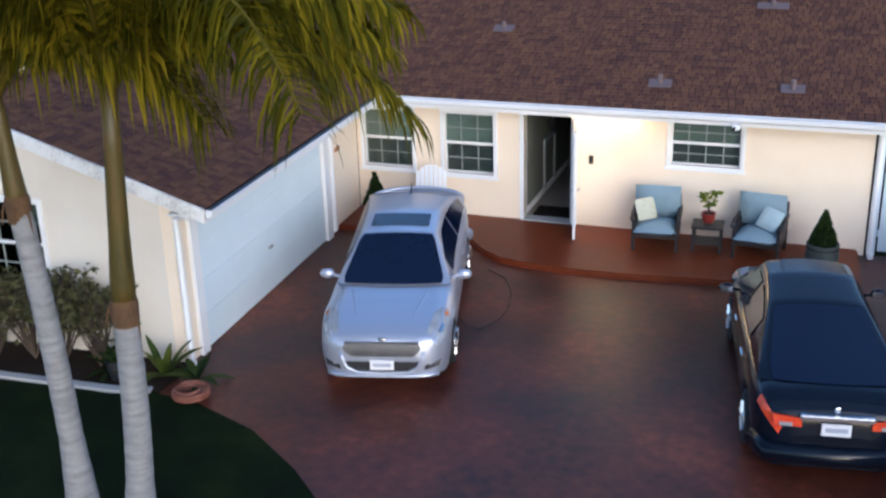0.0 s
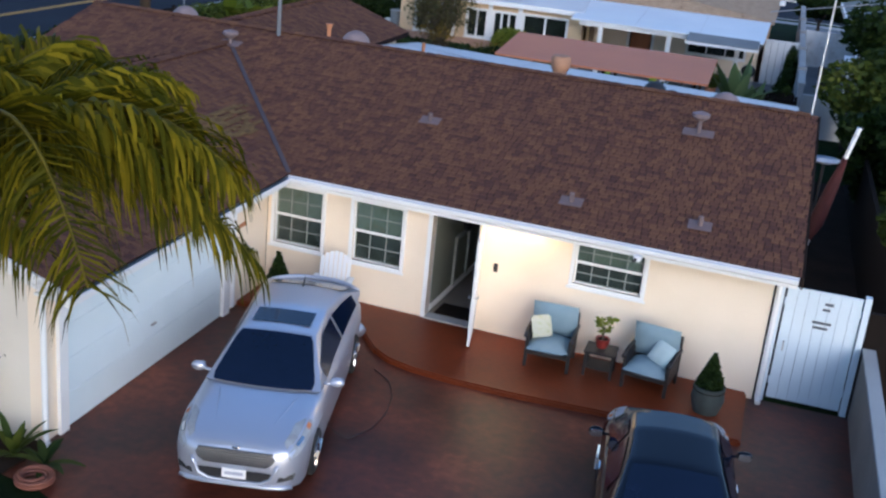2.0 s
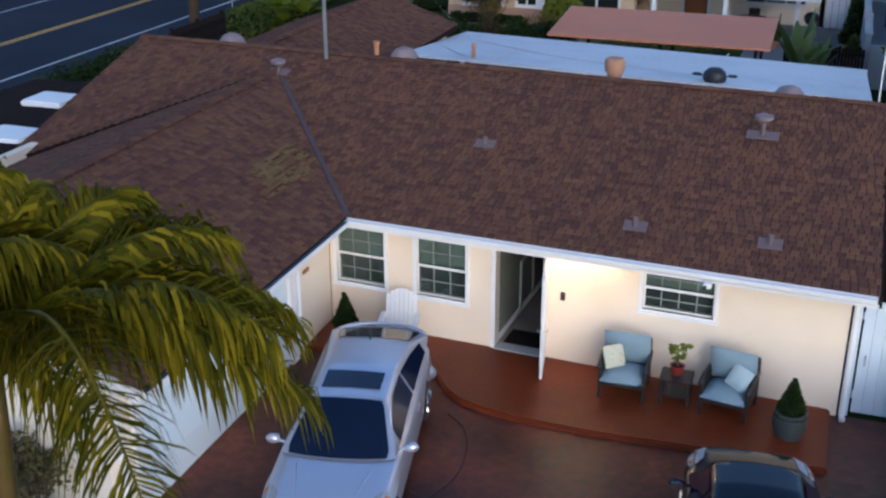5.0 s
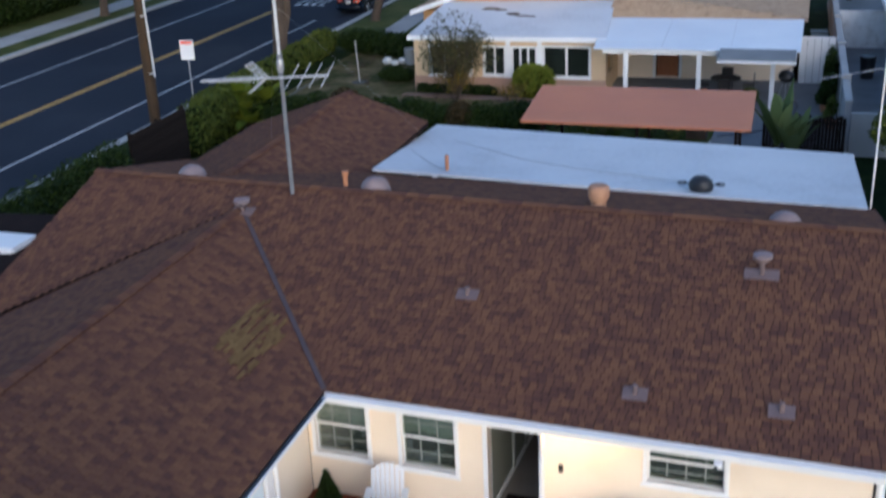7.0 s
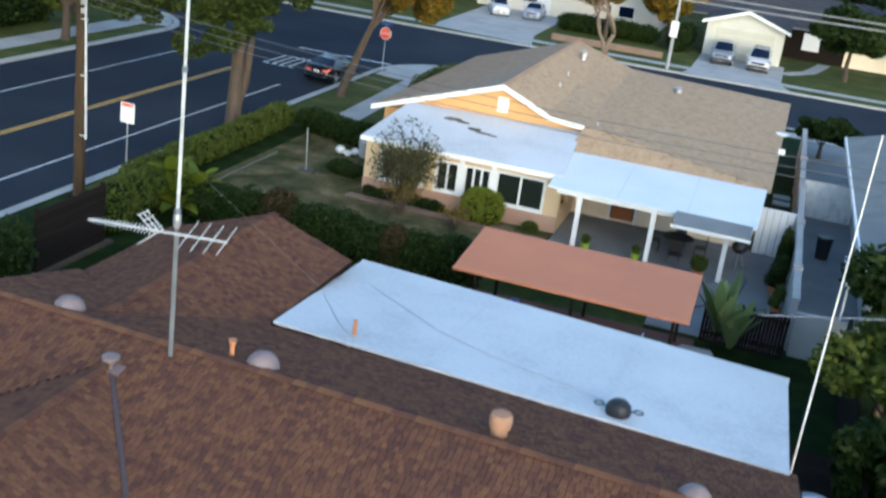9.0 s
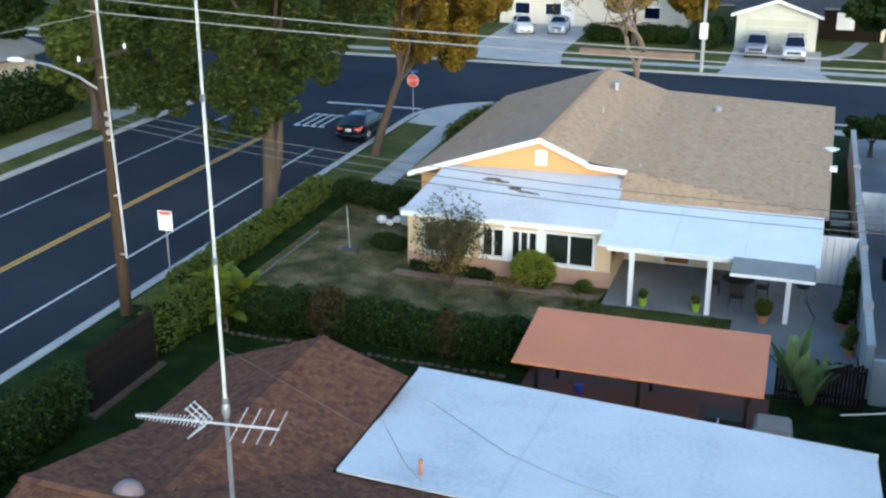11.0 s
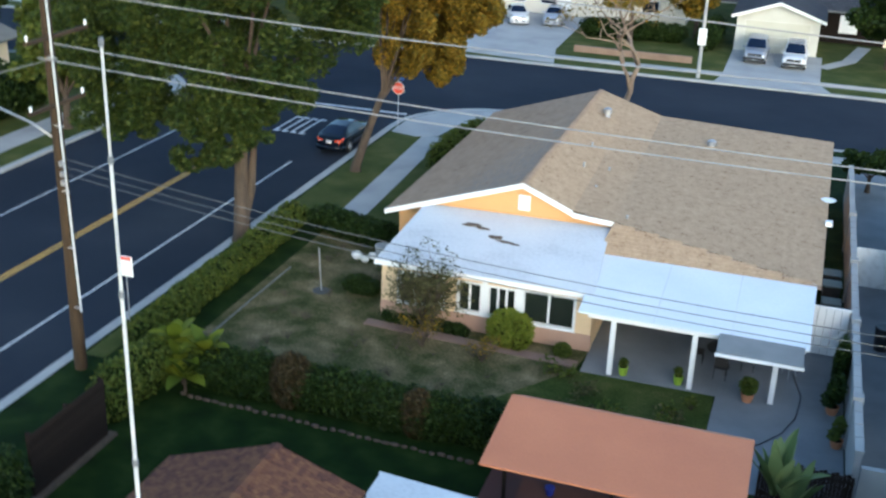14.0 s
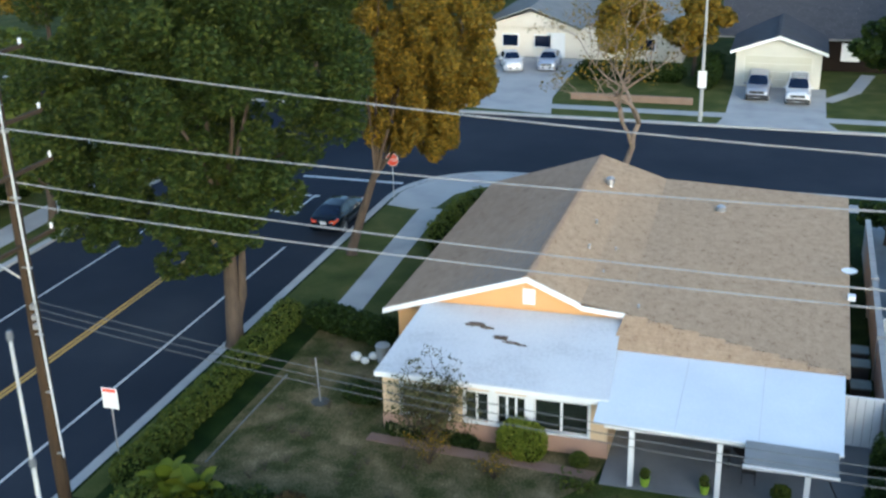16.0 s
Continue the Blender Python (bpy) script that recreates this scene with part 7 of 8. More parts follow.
for i in range(24):
    x = -0.9 + i * 0.11
    part("plank", Shape().box(x, x + 0.1, 41.95, 41.98, 0.02, 1.5 + 0.05 * math.sin(i * 2.1)), M["fence_wood"], bf)
for z in (0.3, 1.2):
    part("rail", Shape().box(-0.9, 1.75, 41.98, 42.03, z, z + 0.09), M["fence_wood"], bf)

# patio things beside the sunroom
potted((-5.9, 48.25, 0.02), 0.17, 0.34, M["pot_lime"], [(0, 0, 0.5, 0.16, 0.16, 0.16)], M["leaf_mid"], 200, 0.08, "plant in a lime-green pot by a post", 101, 0.1)
potted((-3.95, 48.3, 0.02), 0.17, 0.34, M["pot_lime"], [(0, 0, 0.5, 0.14, 0.14, 0.2)], M["leaf_mid"], 160, 0.08, "plant in a lime-green pot by a post", 102, 0.1)
potted((-1.55, 48.0, 0.02), 0.22, 0.32, M["terracotta"], [(0, 0, 0.6, 0.3, 0.3, 0.3)], M["leaf_mid"], 700, 0.09, "leafy plant in a terracotta pot on the patio", 103, 0.2)
potted((1.25, 48.2, 0.02), 0.22, 0.3, M["terracotta"], [(0.05, 0.1, 0.95, 0.3, 0.32, 0.55), (-0.15, -0.1, 0.6, 0.25, 0.3, 0.3), (0.1, 0.25, 0.6, 0.22, 0.3, 0.3)], M["leaf_dark"], 1000, 0.09, "dark bushy plant in a terracotta pot by the wall", 104, 0.3)
potted((1.4, 46.0, 0.02), 0.2, 0.28, M["terracotta"], [(0.0, 0.05, 0.75, 0.2, 0.22, 0.35), (-0.12, -0.1, 0.5, 0.2, 0.2, 0.2)], M["leaf_mid"], 420, 0.09, "green plant in a terracotta pot by the wall", 105, 0.3)
hedge("climbing shrub against the block wall", [(1.45, 49.5), (1.45, 50.2)], 0.6, 2.0, M["leaf_dark"], 106, 1800, 0.09, "shrub", "shrub")
pt = thing("patio_table", "dark metal table under the patio roof", "table", (-2.6, 50.3, 0.02), world_metres=False)
part("tabletop", Shape().lathe([(0.6, 0.7), (0.62, 0.72), (0.6, 0.74)], 20), M["wicker"], pt)
part("stand", Shape().tube([(0, 0, 0), (0, 0, 0.7)], 0.04, 8), M["wicker"], pt)
part("foot", Shape().lathe([(0.3, 0), (0.28, 0.04), (0.05, 0.06)], 16), M["wicker"], pt)


def patio_chair(at, turn):
    c = thing("patio_chair", "dark metal chair at the patio table", "chair", at, "chairs at the patio table", world_metres=False, turn=turn)
    part("seat", Shape().box(-0.23, 0.23, -0.22, 0.22, 0.43, 0.46), M["wicker"], c, bevel=0.01)
    part("backrest", Shape().box(-0.23, 0.23, 0.2, 0.23, 0.5, 0.92), M["wicker"], c, bevel=0.01)
    for x in (-0.2, 0.2):
        for y in (-0.19, 0.2):
            part("leg", Shape().tube([(x, y, 0.45), (x * 1.1, y * 1.1, 0)], 0.014, 6), M["wicker"], c)
    return c


kg = thing("kettle_grill", "black round kettle barbecue standing by the patio post", "barbecue", (-0.25, 50.4, 0.02), world_metres=False)
part("bowl", Shape().lathe([(0.05, 0.55), (0.2, 0.6), (0.29, 0.74), (0.3, 0.8)], 18), M["black"], kg, smooth=True)
part("lid", Shape().lathe([(0.31, 0.8), (0.29, 0.92), (0.2, 1.03), (0.03, 1.08)], 18), M["black"], kg, smooth=True)
for k in range(3):
    a = 2 * math.pi * k / 3 + 0.5
    part("leg", Shape().tube([(0.12 * math.cos(a), 0.12 * math.sin(a), 0.62), (0.3 * math.cos(a), 0.3 * math.sin(a), 0)], 0.014, 6), M["steel"], kg)
crate = thing("plant_crate", "weathered wooden crate of small plants at the lawn corner", "crate", (-3.2, 43.9, 0.0), world_metres=False, turn=-6)
for y in (-0.2, 0.2):
    for k in range(3):
        part("slat", Shape().box(-0.35, 0.35, y - 0.012, y + 0.012, 0.03 + k * 0.13, 0.13 + k * 0.13), M["bark"], crate)
for x in (-0.34, 0.34):
    part("end_board", Shape().box(x - 0.012, x + 0.012, -0.19, 0.19, 0.02, 0.42), M["bark"], crate)
tagged(part("foliage", leaf_cloud([(-0.15, 0, 0.5, 0.2, 0.18, 0.16), (0.18, 0, 0.48, 0.17, 0.16, 0.14)], 260, 0.08, np.random.default_rng(87)), M["leaf_olive"], crate), kind="stuff")
solid("water_hose", Shape().tube([(-2.5, 44.2, 0.04), (-1.6, 44.6, 0.04), (-0.9, 45.3, 0.04), (-0.3, 46.2, 0.04), (0.1, 47.4, 0.04), (0.25, 49.0, 0.04), (-0.1, 50.6, 0.04)], 0.02, 6), M["black"], "black hose lying across the patio slab", "hose", smooth="all")
first = patio_chair((-3.5, 50.3, 0.02), 90)
for x, y, a in ((-1.7, 50.4, -90), (-2.6, 51.2, 0), (-2.6, 49.4, 180)):
    copy_thing(first, pose(x, y, 0.02, 0, 0, a))
gp = thing("gate", "white panelled gate between the house and the block wall", "gate", (0.9, 52.65, 0))
for i in range(5):
    part("panel", Shape().box(0.22 + i * 0.28, 0.485 + i * 0.28, 52.62, 52.67, 0.05, 1.93), M["white"], gp, bevel=0.008)
part("top_rail", Shape().box(0.2, 1.65, 52.6, 52.69, 1.93, 2.0), M["white"], gp)
for y, h, m in ((55.5, 1.0, "black"), (57.0, 1.15, "black"), (58.3, 1.1, "black")):
    wb = thing("wheeled_bin", "dark wheeled rubbish bin in the side passage", "bin", (1.05, y, 0.0), "bins in the side passage")
    part("body", Shape().prism([(0.75, y - 0.3, 0.08), (1.35, y - 0.3, 0.08), (1.4, y - 0.35, h), (0.7, y - 0.35, h)], (0, 0.65, 0)), M[m], wb, bevel=0.03)
    part("lid", Shape().box(0.67, 1.43, y - 0.4, y + 0.36, h, h + 0.06), M["pot_grey"], wb, "grey-green lid", bevel=0.02)
solid("red_tub", Shape().lathe([(0.2, 0), (0.3, 0.35), (0.32, 0.36)], 14, (1.1, 53.8, 0)), M["pot_red"], "red plastic tub in the side passage", "tub", smooth=True)
part("satellite_dish", Shape().lathe([(0.02, 0), (0.2, 0.04), (0.32, 0.12), (0.3, 0.12), (0.02, 0.03)], 18, (0.5, 60.6, 3.4)), M["white"], n_house, "white satellite dish on the eave", smooth="all")
part("junction_box", Shape().box(0.46, 0.75, 58.9, 59.2, 2.9, 3.1), M["white"], n_house, "white box on the eave")
for x, y, z, r in ((-10.35, 67.1, 4.2, 0.16), (-5.07, 67.05, 3.2, 0.17)):
    part("roof_vent", Shape().lathe([(r, 0), (r * 0.8, 0.15), (r * 1.25, 0.2), (r * 1.3, 0.42), (r * 0.6, 0.5)], 14, (x, y, z)), M["steel"], n_house, "galvanised roof vent", smooth=True)
for x, y, z in ((-10.1, 62.0, 4.1), (-8.9, 60.0, 3.65), (-9.0, 57.5, 3.6), (-7.2, 54.9, 3.4), (-9.9, 59.2, 4.0)):
    part("vent_pipe", Shape().tube([(x, y, z - 0.2), (x, y, z + 0.22)], 0.05, 8), M["steel"], n_house)

# ---- the house past the block wall ----
nb = thing("house", "pale grey single-storey house beyond the side drive", "house", (8, 55, 0))
part("wall", Shape().box(4.3, 14, 46.5, 66, 0, 2.6), mat("pale_grey_wall", [(0.34, 0.33, 0.32), (0.44, 0.43, 0.42)], 0.9, 1, 40, 0.15), nb)
part("roof", Shape().prism([(3.7, 46.0, 2.6), (3.7, 67, 2.6), (9.0, 67, 4.0), (9.0, 46.0, 4.0)], (0, 0, 0.12)), M["grey_roof"], nb)
part("roof", Shape().prism([(9.0, 46.0, 4.0), (9.0, 67, 4.0), (14.6, 67, 2.6), (14.6, 46.0, 2.6)], (0, 0, 0.12)), M["grey_roof"], nb)
part("fascia", Shape().box(3.62, 3.7, 46.0, 67, 2.5, 2.74), M["white"], nb)
part("side_awning", Shape().prism([(3.2, 43.6, 2.35), (5.5, 43.6, 2.35), (5.5, 46.3, 2.5), (3.2, 46.3, 2.5)], (0, 0, 0.06)), M["sheet_white"], nb, "white awning sheet")
for x, y in ((3.3, 43.7), (5.4, 43.7)):
    part("awning_post", Shape().tube([(x, y, 0), (x, y, 2.35)], 0.04, 8), M["white"], nb)
for y in (49.0, 54.0, 60.0):
    wn_ = part("window", Shape().box(4.22, 4.3, y, y + 1.3, 0.9, 2.0), M["white"], nb)
    part("pane", Shape().box(4.2, 4.22, y + 0.08, y + 1.22, 0.98, 1.92), M["car_glass"], wn_)
solid("drive_gate", Shape().box(1.95, 4.25, 60.0, 60.05, 0.05, 1.8), M["white_worn"], "pale boarded gate across the side drive", "gate", bevel=0.01)
solid("grey_bin", Shape().lathe([(0.26, 0), (0.32, 0.85), (0.34, 0.9), (0.3, 0.95)], 14, (3.0, 54.0, 0.015)), M["black"], "dark round bin on the side drive", "bin", smooth=True)
for i, (x, y, h, r) in enumerate(((5.0, 27.5, 3.6, 1.7), (5.6, 31.0, 4.2, 2.0), (4.6, 35.0, 5.4, 2.1), (4.5, 39.2, 5.4, 2.1), (4.4, 24.0, 3.0, 1.2), (3.9, 32.0, 3.4, 1.2), (7.0, 43.5, 5.5, 2.3))):
    tree("dense dark green tree along the side fence", (x, y), 0.14, 1.5, (x, y, h * 0.62, r, r, h * 0.42), M["leaf_dark" if i % 2 else "leaf_mid"], 120 + i, 9000, 0.14, limbs=5, blobs=18)
tree("rounded dark shrub tree by the side street", (2.9, 73.5), 0.12, 1.0, (2.9, 73.5, 1.9, 1.9, 1.9, 1.4), M["leaf_dark"], 130, 6000, 0.14, limbs=4, blobs=14)
hedge("leafy green bush before the house corner", [(-19.0, 66.5), (-18.4, 72.8)], 1.5, 1.9, M["leaf_mid"], 131, 9000, 0.12, "shrub", "shrub")

# ---- street furniture ----
up = thing("utility_pole", "tall brown wooden utility pole with cross arms and street lamp", "utility pole", (-23.85, 41.6, 0))
part("pole", Shape().tube([(-23.85, 41.6, -0.1), (-23.85, 41.6, 7), (-23.87, 41.6, 16.2)], [0.225, 0.195, 0.14], 16), M["pole_wood"], up, smooth=True)
for z, y0, y1 in ((15.2, 40.8, 42.9), (13.2, 40.5, 43.3), (11.65, 40.3, 43.45), (9.5, 40.15, 43.0)):
    arm = part("cross_arm", Shape().box(-23.78, -23.68, y0, y1, z - 0.06, z + 0.06), M["pole_wood"], up)
    for y in (y0 + 0.1, y1 - 0.1):
        part("insulator", Shape().lathe([(0.03, 0.06), (0.06, 0.1), (0.035, 0.14), (0.06, 0.18), (0.03, 0.24)], 10, (-23.73, y, z)), M["white"], arm)
part("conduit", Shape().tube([(-23.5, 41.45, 2.3), (-23.6, 41.45, 7.0), (-23.72, 41.45, 15.0)], 0.038, 8), M["mast_pale"], up, "grey riser conduit")
for z in (2.4, 4.6, 6.6, 8.8, 11.0, 13.0):
    part("bracket", Shape().box(-23.85, -23.5, 41.42, 41.48, z, z + 0.05), M["steel"], up)
for z in (6.85, 7.15, 7.5):
    part("cable_box", Shape().box(-23.72, -23.58, 41.3, 41.48, z, z + 0.16), M["steel"], up, bevel=0.01)
part("marker_band", Shape().lathe([(0.17, 0), (0.17, 0.14)], 14, (-23.86, 41.6, 10.9)), M["line_yellow"], up, "yellow marker band")
part("lamp_arm", Shape().tube([(-23.95, 41.6, 8.3), (-24.8, 41.6, 8.75), (-26.0, 41.6, 9.1), (-27.0, 41.6, 9.2)], 0.04, 8), M["steel"], up, smooth="all")
part("lamp_head", Shape().ball((-27.3, 41.6, 9.2), (0.38, 0.16, 0.09), 14, 8), M["white"], up, "pale street lamp head", smooth="all")


def wire(a, b, sag, r=0.013):
    a, b = Vector(a), Vector(b)
    return Shape().tube([a.lerp(b, i / 24) - Vector((0, 0, sag * 4 * (i / 24) * (1 - i / 24))) for i in range(25)], r, 5, False)


M["cable_grey"] = mat("dull_cable", [(0.07, 0.075, 0.08), (0.12, 0.125, 0.13)], 0.7, 1, 10, 0.0)
M["wire"] = mat("weathered_wire", [(0.22, 0.22, 0.23), (0.34, 0.34, 0.35)], 0.6, 1, 10, 0.0)
for y0, y1, z0, z1, sag in ((41.0, 42.1, 15.44, 14.58, 1.22), (40.6, 39.5, 13.42, 15.4, 1.26), (41.6, 40.5, 11.45, 12.3, 1.04), (40.8, 39.7, 11.15, 12.08, 0.88)):
    solid("power_line", wire((-23.7, y0, z0), (32.3, y1, z1), sag, 0.022), M["wire"], "pale overhead power line between the poles", "power line", group="overhead lines")
for dz, dy in ((0.3, 0.0), (0.0, 0.05), (-0.28, 0.1)):
    solid("telephone_line", wire((-23.65, 41.55 + dy, 7.4 + dz), (32.3, 37.4 + dy, 10.45 + dz), 2.1, 0.013), M["cable_grey"], "dull grey low telephone cable slung from the pole", "telephone line", group="overhead lines")
for z, x in ((15.45, -23.8), (13.75, -23.7), (10.9, -23.9)):
    solid("power_line", wire((x, 41.6, z), (x - 14, -20, z), 0.5, 0.012), M["wire"], "pale overhead power line along the road", "power line", group="overhead lines")
sg = thing("road_sign", "white road sign on a thin metal post by the kerb", "road sign", (-23.85, 44.7, 0))
part("post", Shape().tube([(-23.85, 44.7, 0), (-23.85, 44.7, 3.05)], 0.03, 8), M["steel"], sg)
part("plate", Shape().box(-24.16, -23.54, 44.66, 44.69, 2.25, 3.05), M["white"], sg, bevel=0.01)
M["sign_red"] = mat("sign_red", [(0.72, 0.07, 0.035), (0.8, 0.1, 0.05)], 0.4, 4, 30, 0.0)
part("band", Shape().box(-24.1, -23.6, 44.652, 44.66, 2.9, 3.02), M["sign_red"], sg, "red band")
ss = thing("stop_sign", "red eight-sided stop sign on a thin post", "stop sign", (-24.26, 74.4, 0))
part("post", Shape().tube([(-24.26, 74.4, -0.05), (-24.26, 74.4, 3.0)], 0.03, 8), M["steel"], ss)
octo = lambda r, y: [(-24.26 + r * math.cos(radians(22.5 + 45 * i)), y, 2.45 + r * math.sin(radians(22.5 + 45 * i))) for i in range(8)]
part("border", Shape().prism(octo(0.41, 74.36), (0, 0.02, 0)), M["white"], ss)
pl_ = part("plate", Shape().prism(octo(0.375, 74.345), (0, 0.015, 0)), M["sign_red"], ss, "red plate with white word")
txt = bpy.data.curves.new("stop_word", 'FONT')
txt.body, txt.align_x, txt.align_y, txt.size, txt.extrude = "STOP", 'CENTER', 'CENTER', 0.3, 0.002
word = new("word", txt)
word.data.materials.append(M["white"])
word.parent = pl_
word.matrix_local = pose(-24.26, 74.34, 2.45, 90, 0, 0)
part("street_name_blade", Shape().box(-24.6, -23.9, 74.39, 74.41, 2.95, 3.12), mat("blue_sign", [(0.03, 0.08, 0.3), (0.05, 0.12, 0.4)], 0.4, 4, 30, 0.0), ss, "blue street name blade")
lp = thing("street_lamp", "pale concrete street lamp post across the side street", "street lamp", (-8.6, 95.9, 0))
part("post", Shape().tube([(-8.6, 96.2, 0), (-8.6, 96.2, 9.2)], [0.15, 0.08], 10), M["kerb"], lp, smooth=True)
part("notice", Shape().box(-8.9, -8.3, 96.0, 96.05, 2.5, 3.7), M["white"], lp, "white notice plate")
part("arm", Shape().tube([(-8.6, 96.2, 9.1), (-8.6, 95.0, 9.5), (-8.6, 93.8, 9.6)], 0.04, 8), M["steel"], lp)
part("lamp_head", Shape().ball((-8.6, 93.5, 9.55), (0.15, 0.35, 0.08), 12, 8), M["steel"], lp)
def bare_tree(at, lean, height, label, seed):
    """One leaning trunk that forks again and again into twisting limbs with thin outer twigs."""
    rng = random.Random(seed)
    root = thing("bare_tree", label, "tree", at)
    twigs, veil = Shape(), []

    def grow(start, heading, length, radius, level):
        pts, p, d = [start], start.copy(), heading.copy()
        for i in range(5):
            d = (d + Vector((rng.gauss(0, 0.22), rng.gauss(0, 0.22), rng.gauss(0.03, 0.12)))).normalized()
            p = p + d * length / 5
            pts.append(p.copy())
        rad = [radius * (1 - 0.09 * i) for i in range(6)]
        if level < 3:
            part("trunk" if level == 0 else "limb", Shape().tube(pts, rad, 10 if level < 2 else 7), M["pale_bark"], root, smooth="all")
        else:
            twigs.tube(pts, rad, 4)
        if level == 5:
            veil.append((p.x, p.y, p.z, 0.5, 0.5, 0.4))
            return
        for k in range(3 if level in (0, 1) else 2 if level < 4 else 3):
            a = rng.uniform(0, 2 * math.pi)
            out = Vector((math.cos(a), math.sin(a), 0))
            h = (d * 0.62 + out * rng.uniform(0.5, 0.95) + Vector((0, 0, 0.22))).normalized()
            grow(pts[-1] if k < 2 else pts[3], h, length * rng.uniform(0.62, 0.85), radius * 0.55, level + 1)

    grow(Vector(at), Vector(lean).normalized(), height, 0.24, 0)
    tagged(part("twigwork", twigs, M["pale_bark"], root), kind="stuff")
    tagged(part("foliage", leaf_cloud(veil, 2600, 0.1, np.random.default_rng(seed)), M["leaf_gold"], root), kind="stuff")


M["pale_bark"] = mat("pale_bark", [(0.16, 0.115, 0.085), (0.28, 0.21, 0.165)], 0.9, 2, 20, 0.4, stretch=(3, 3, 0.7))
bare_tree((-12.0, 79.9, 0), (0.1, 0.1, 1), 4.6, "nearly bare street tree with twisting pale limbs", 145)

# ---- across the side street ----
fd = thing("house", "white gabled garage house with dark grey roof across the street", "house", (-3.7, 110, 0))
M["cream_wall"] = mat("cream_wall", [(0.52, 0.51, 0.45), (0.6, 0.59, 0.53)], 0.8, 1, 40, 0.1)
part("wall", wall_with_holes(-7.0, -0.4, 0, 3.0, 0.2, [(-6.3, -1.1, 0, 2.55)], 'x', 108.0), M["cream_wall"], fd)
part("gable_wall", Shape().prism([(-7.0, 108.0, 3.0), (-0.4, 108.0, 3.0), (-3.7, 108.0, 4.15)], (0, 0.2, 0)), M["cream_wall"], fd)
gdo = part("garage_door", Shape().box(-6.3, -1.1, 108.08, 108.12, 0, 2.55), M["white"], fd, "cream panelled garage door")
for i in range(4):
    part("door_section", Shape().box(-6.28, -1.12, 108.05, 108.08, 0.02 + i * 0.63, 0.63 + i * 0.63), mat("cream_door", [(0.46, 0.45, 0.38), (0.54, 0.53, 0.45)], 0.6, 1, 30, 0.05) if i == 0 else bpy.data.materials["cream_door"], gdo, bevel=0.01)
part("wall", Shape().box(-7.0, -6.8, 108.2, 125, 0, 3.0), M["white"], fd)
part("wall", Shape().box(-0.6, -0.4, 108.2, 115, 0, 3.0), M["white"], fd)
part("wall", Shape().box(-0.4, 14, 115, 115.2, 0, 2.8), M["fence_wood"], fd)
dark_roof = mat("dark_grey_shingle", [(0.05, 0.05, 0.057), (0.085, 0.083, 0.09)], 0.9, 1, 30, 0.3, islands=0.25, spec=0.1)
for sx in (-1, 1):
    roof_plane(fd, [(-3.7 + sx * 3.75, 107.5, 2.95), (-3.7 + sx * 3.75, 118, 2.95), (-3.7, 118, 4.25), (-3.7, 107.5, 4.25)], (0, 1, 0), dark_roof, M["grey_roof"], 0.35, (0.5, 1.0), gap=0.01, rng=random.Random(40 + sx))
    part("barge_board", Shape().prism([(-3.7 + sx * 3.75, 107.45, 2.7), (-3.7 + sx * 3.75, 107.45, 2.95), (-3.7, 107.45, 4.25), (-3.7, 107.45, 4.0)], (0, 0.05, 0)), M["white"], fd)
ridge_caps(fd, (-3.7, 107.5, 4.27), (-3.7, 118, 4.27), dark_roof, 0.3, 0.6, 0.06)
roof_plane(fd, [(-9, 114.6, 2.8), (15, 114.6, 2.8), (15, 121, 5.2), (-9, 121, 5.2)], (1, 0, 0), dark_roof, M["grey_roof"], 0.35, (0.5, 1.0), gap=0.01, rng=random.Random(43))
part("window", Shape().box(1.2, 2.7, 114.95, 115.0, 0.9, 2.4), M["white"], fd, "lit pale window blind")
part("wall", Shape().box(5.0, 9.0, 114.9, 115.0, 0, 2.0), M["stucco"], fd)
solid("far_drive", Shape().slab([(-7.4, 95.7, 0.014), (0.9, 95.7, 0.014), (0.1, 98, 0.014), (0.1, 108, 0.014), (-7.0, 108, 0.014), (-7.0, 98, 0.014)], 0.04), M["concrete"], "pale concrete drive of the garage house", "driveway", "structure")
solid("garden_path", strip([(0.1, 104), (2.2, 107.5), (3.5, 114)], 1.1, 0.016, 0.04), M["concrete"], "pale concrete garden path", "path", "structure")
fe = thing("house", "tan house with grey gabled roofs on the far corner", "house", (-20, 118, 0))
part("wall", Shape().box(-30, -12, 116, 130, 0, 2.8), M["stucco_pale"], fe)
for a, b, y in ((-30.6, -21.0, 115.4), (-21.0, -11.4, 116.5)):
    c = (a + b) / 2
    part("gable_wall", Shape().prism([(a + 0.5, y + 0.3, 2.8), (b - 0.5, y + 0.3, 2.8), (c, y + 0.3, 4.2)], (0, 0.2, 0)), M["stucco_pale"], fe)
    for x in (a, b):
        part("roof", Shape().prism([(x, y, 2.75), (x, y + 14, 2.75), (c, y + 14, 4.5), (c, y, 4.5)], (0, 0, 0.12)), M["grey_roof"], fe)
for x in (-28.5, -25.5, -16.0):
    wq = part("window", Shape().box(x, x + 1.6, 115.9, 116.0, 0.9, 2.1), M["white"], fe)
    part("pane", Shape().box(x + 0.1, x + 1.5, 115.87, 115.9, 1.0, 2.0), M["car_glass"], wq)
part("garage_door", Shape().box(-24.3, -22.6, 115.9, 116.0, 0, 2.3), M["white"], fe)
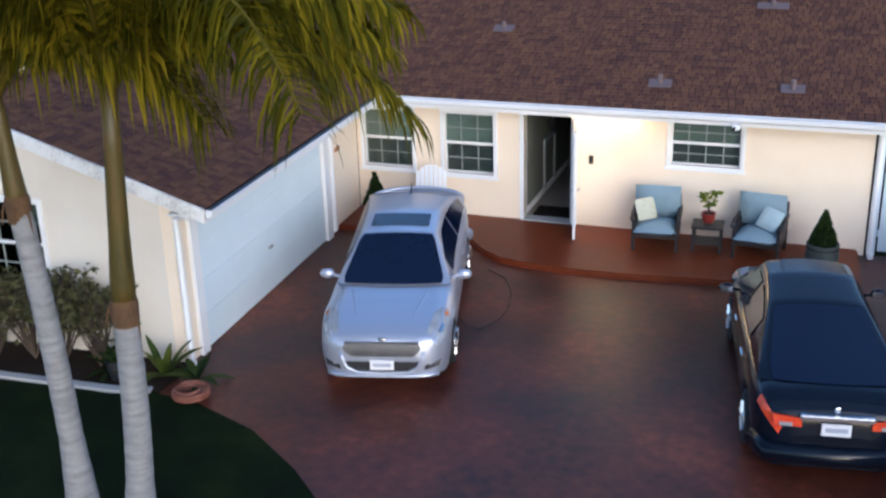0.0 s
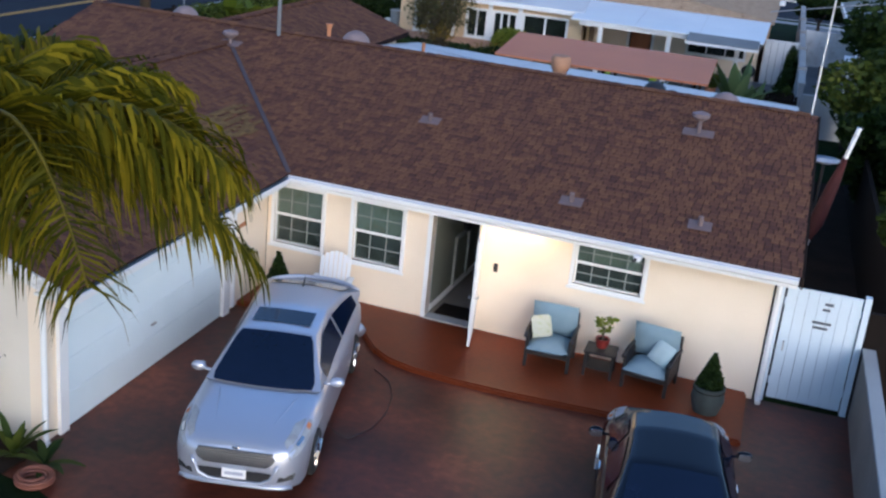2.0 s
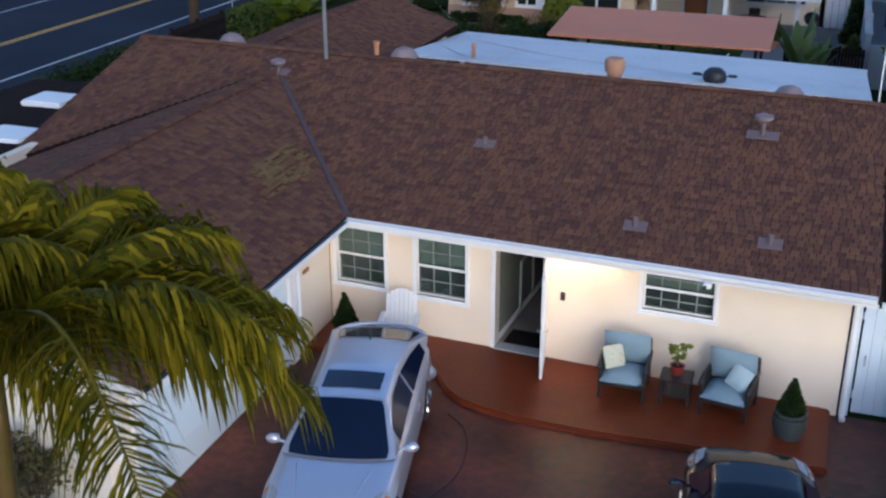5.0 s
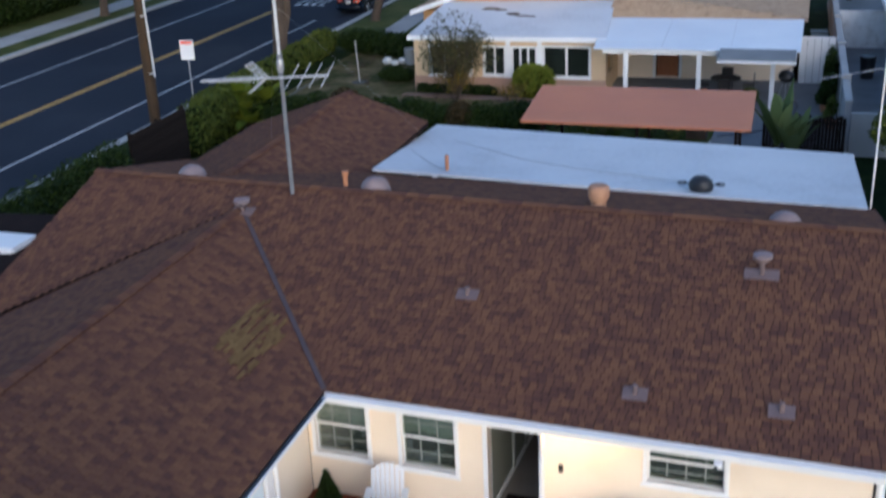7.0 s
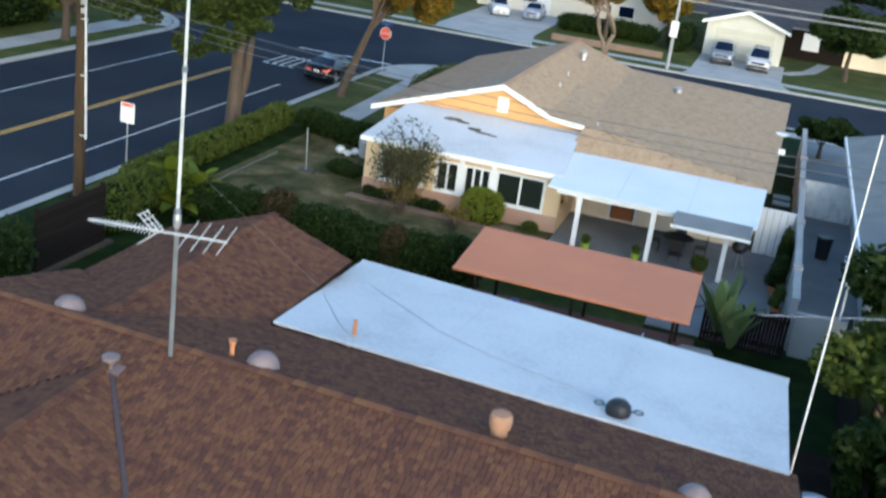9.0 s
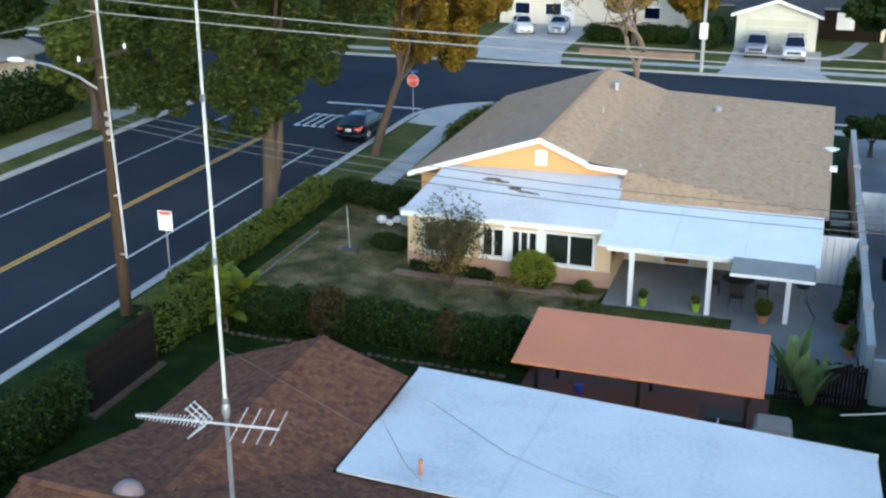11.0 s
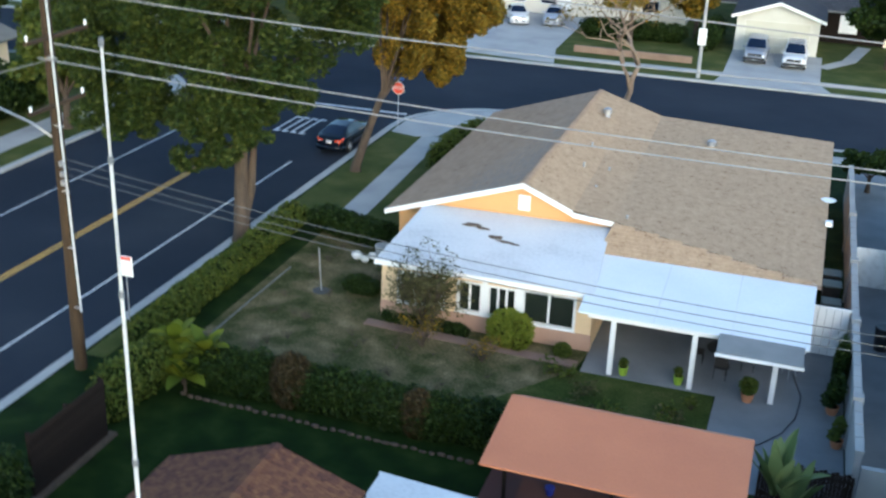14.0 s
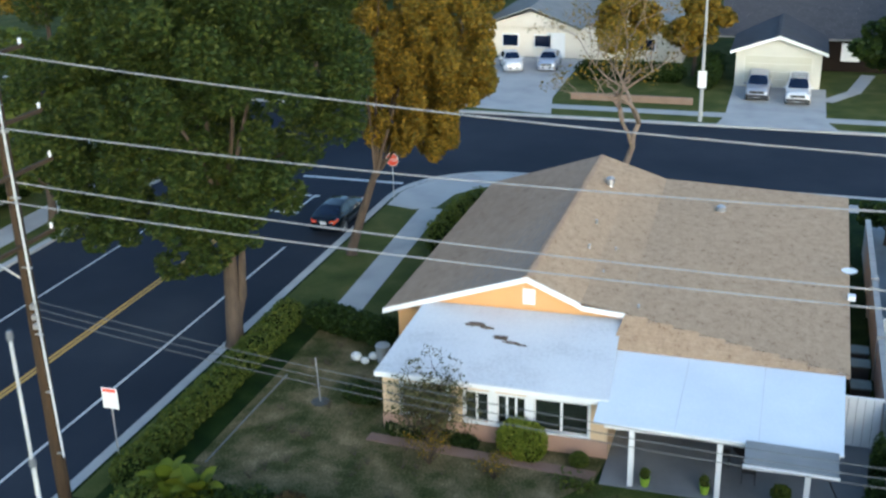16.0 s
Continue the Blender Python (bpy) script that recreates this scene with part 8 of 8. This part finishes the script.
solid("far_drive", Shape().slab([(-28.5, 97.0, 0.014), (-19.5, 95.9, 0.014), (-20.5, 101, 0.014), (-20.8, 115.8, 0.014), (-28.8, 115.8, 0.014)], 0.04), M["concrete"], "wide pale concrete drive on the far corner", "driveway", "structure")
solid("kerb_planter", Shape().box(-19.0, -9.6, 100.8, 101.2, 0, 0.5), mat("brown_low_wall", [(0.2, 0.13, 0.09), (0.28, 0.19, 0.14)], 0.9, 1, 20, 0.2), "low brown garden wall across the street", "wall", "structure", bevel=0.02)
hedge("dark shrubs before the corner house", [(-19.5, 108), (-11.5, 108.5)], 2.0, 1.6, M["leaf_dark"], 151, 8000, 0.16)
hedge("dark shrubs beside the garage house", [(-9.2, 106), (-8.8, 112)], 1.8, 2.0, M["leaf_dark"], 152, 4000, 0.16)
for i, (x, y, h, r, lf) in enumerate(((-15.5, 107, 7.5, 3.0, "leaf_gold"), (-10.5, 111, 6.5, 2.6, "leaf_gold"), (5.0, 106, 7.0, 3.2, "leaf_dark"), (10, 112, 9, 4.5, "leaf_dark"), (-33, 118, 9, 4.5, "leaf_gold"),
                                         (-17, 134, 10, 5, "leaf_dark"), (-6, 132, 9, 5, "leaf_gold"), (6, 134, 11, 5.5, "leaf_dark"), (16, 128, 9, 5, "leaf_gold"), (-28, 136, 11, 5.5, "leaf_mid"))):
    tree("leafy garden tree across the side street", (x, y), 0.2, h * 0.38, (x, y, h * 0.66, r, r, h * 0.36), M[lf], 160 + i, 7000, 0.28, limbs=5, blobs=22)
# across the main road
hedge("high dark hedge along the far footpath", [(-46.5, 10), (-46.8, 40), (-47, 70)], 3.2, 3.2, M["leaf_dark"], 181, 26000, 0.24)
fh = thing("house", "dim brown-roofed house across the road", "house", (-56, 62, 0))
part("wall", Shape().box(-62, -52, 52, 74, 0, 2.8), M["stucco"], fh)
part("roof", Shape().prism([(-51.3, 51, 2.8), (-51.3, 75, 2.8), (-57, 75, 4.6), (-57, 51, 4.6)], (0, 0, 0.12)), M["grey_roof"], fh)
part("roof", Shape().prism([(-62.7, 51, 2.8), (-62.7, 75, 2.8), (-57, 75, 4.6), (-57, 51, 4.6)], (0, 0, 0.12)), M["grey_roof"], fh)
for i, (x, y, h, r, lf) in enumerate(((-47.5, 75, 9, 3.8, "leaf_mid"), (-50, 102, 12, 5.5, "leaf_mid"), (-41.8, 66, 6, 2.4, "leaf_mid"), (-42, 104, 11, 5.5, "leaf_mid"), (-44, 110, 12, 6, "leaf_gold"), (-60, 48, 9, 4.5, "leaf_dark"), (-38, 128, 12, 6, "leaf_dark"), (-55, 125, 13, 7, "leaf_mid"), (-57, 76, 9, 4.5, "leaf_dark"), (-64, 106, 11, 6, "leaf_mid"), (-72, 108, 12, 7, "leaf_gold"), (-56, 72, 7, 3.5, "leaf_dark"), (-84, 122, 13, 8, "leaf_mid"))):
    tree("spreading tree across the road", (x, y), 0.26, h * 0.36, (x, y, h * 0.66, r, r, h * 0.36), M[lf], 190 + i, 9000, 0.28, limbs=6, blobs=26)
rng_b = np.random.default_rng(9)
far_blobs = [(x + rng_b.uniform(-3, 3), 150 + rng_b.uniform(-6, 25), rng_b.uniform(2.5, 5.5), rng_b.uniform(4, 7), rng_b.uniform(4, 7), rng_b.uniform(3, 6)) for x in range(-120, 90, 6)]
solid("far_woods", leaf_cloud(far_blobs, 30000, 0.6, rng_b), M["leaf_dark"], "far belt of dark suburban trees", "trees", "stuff")
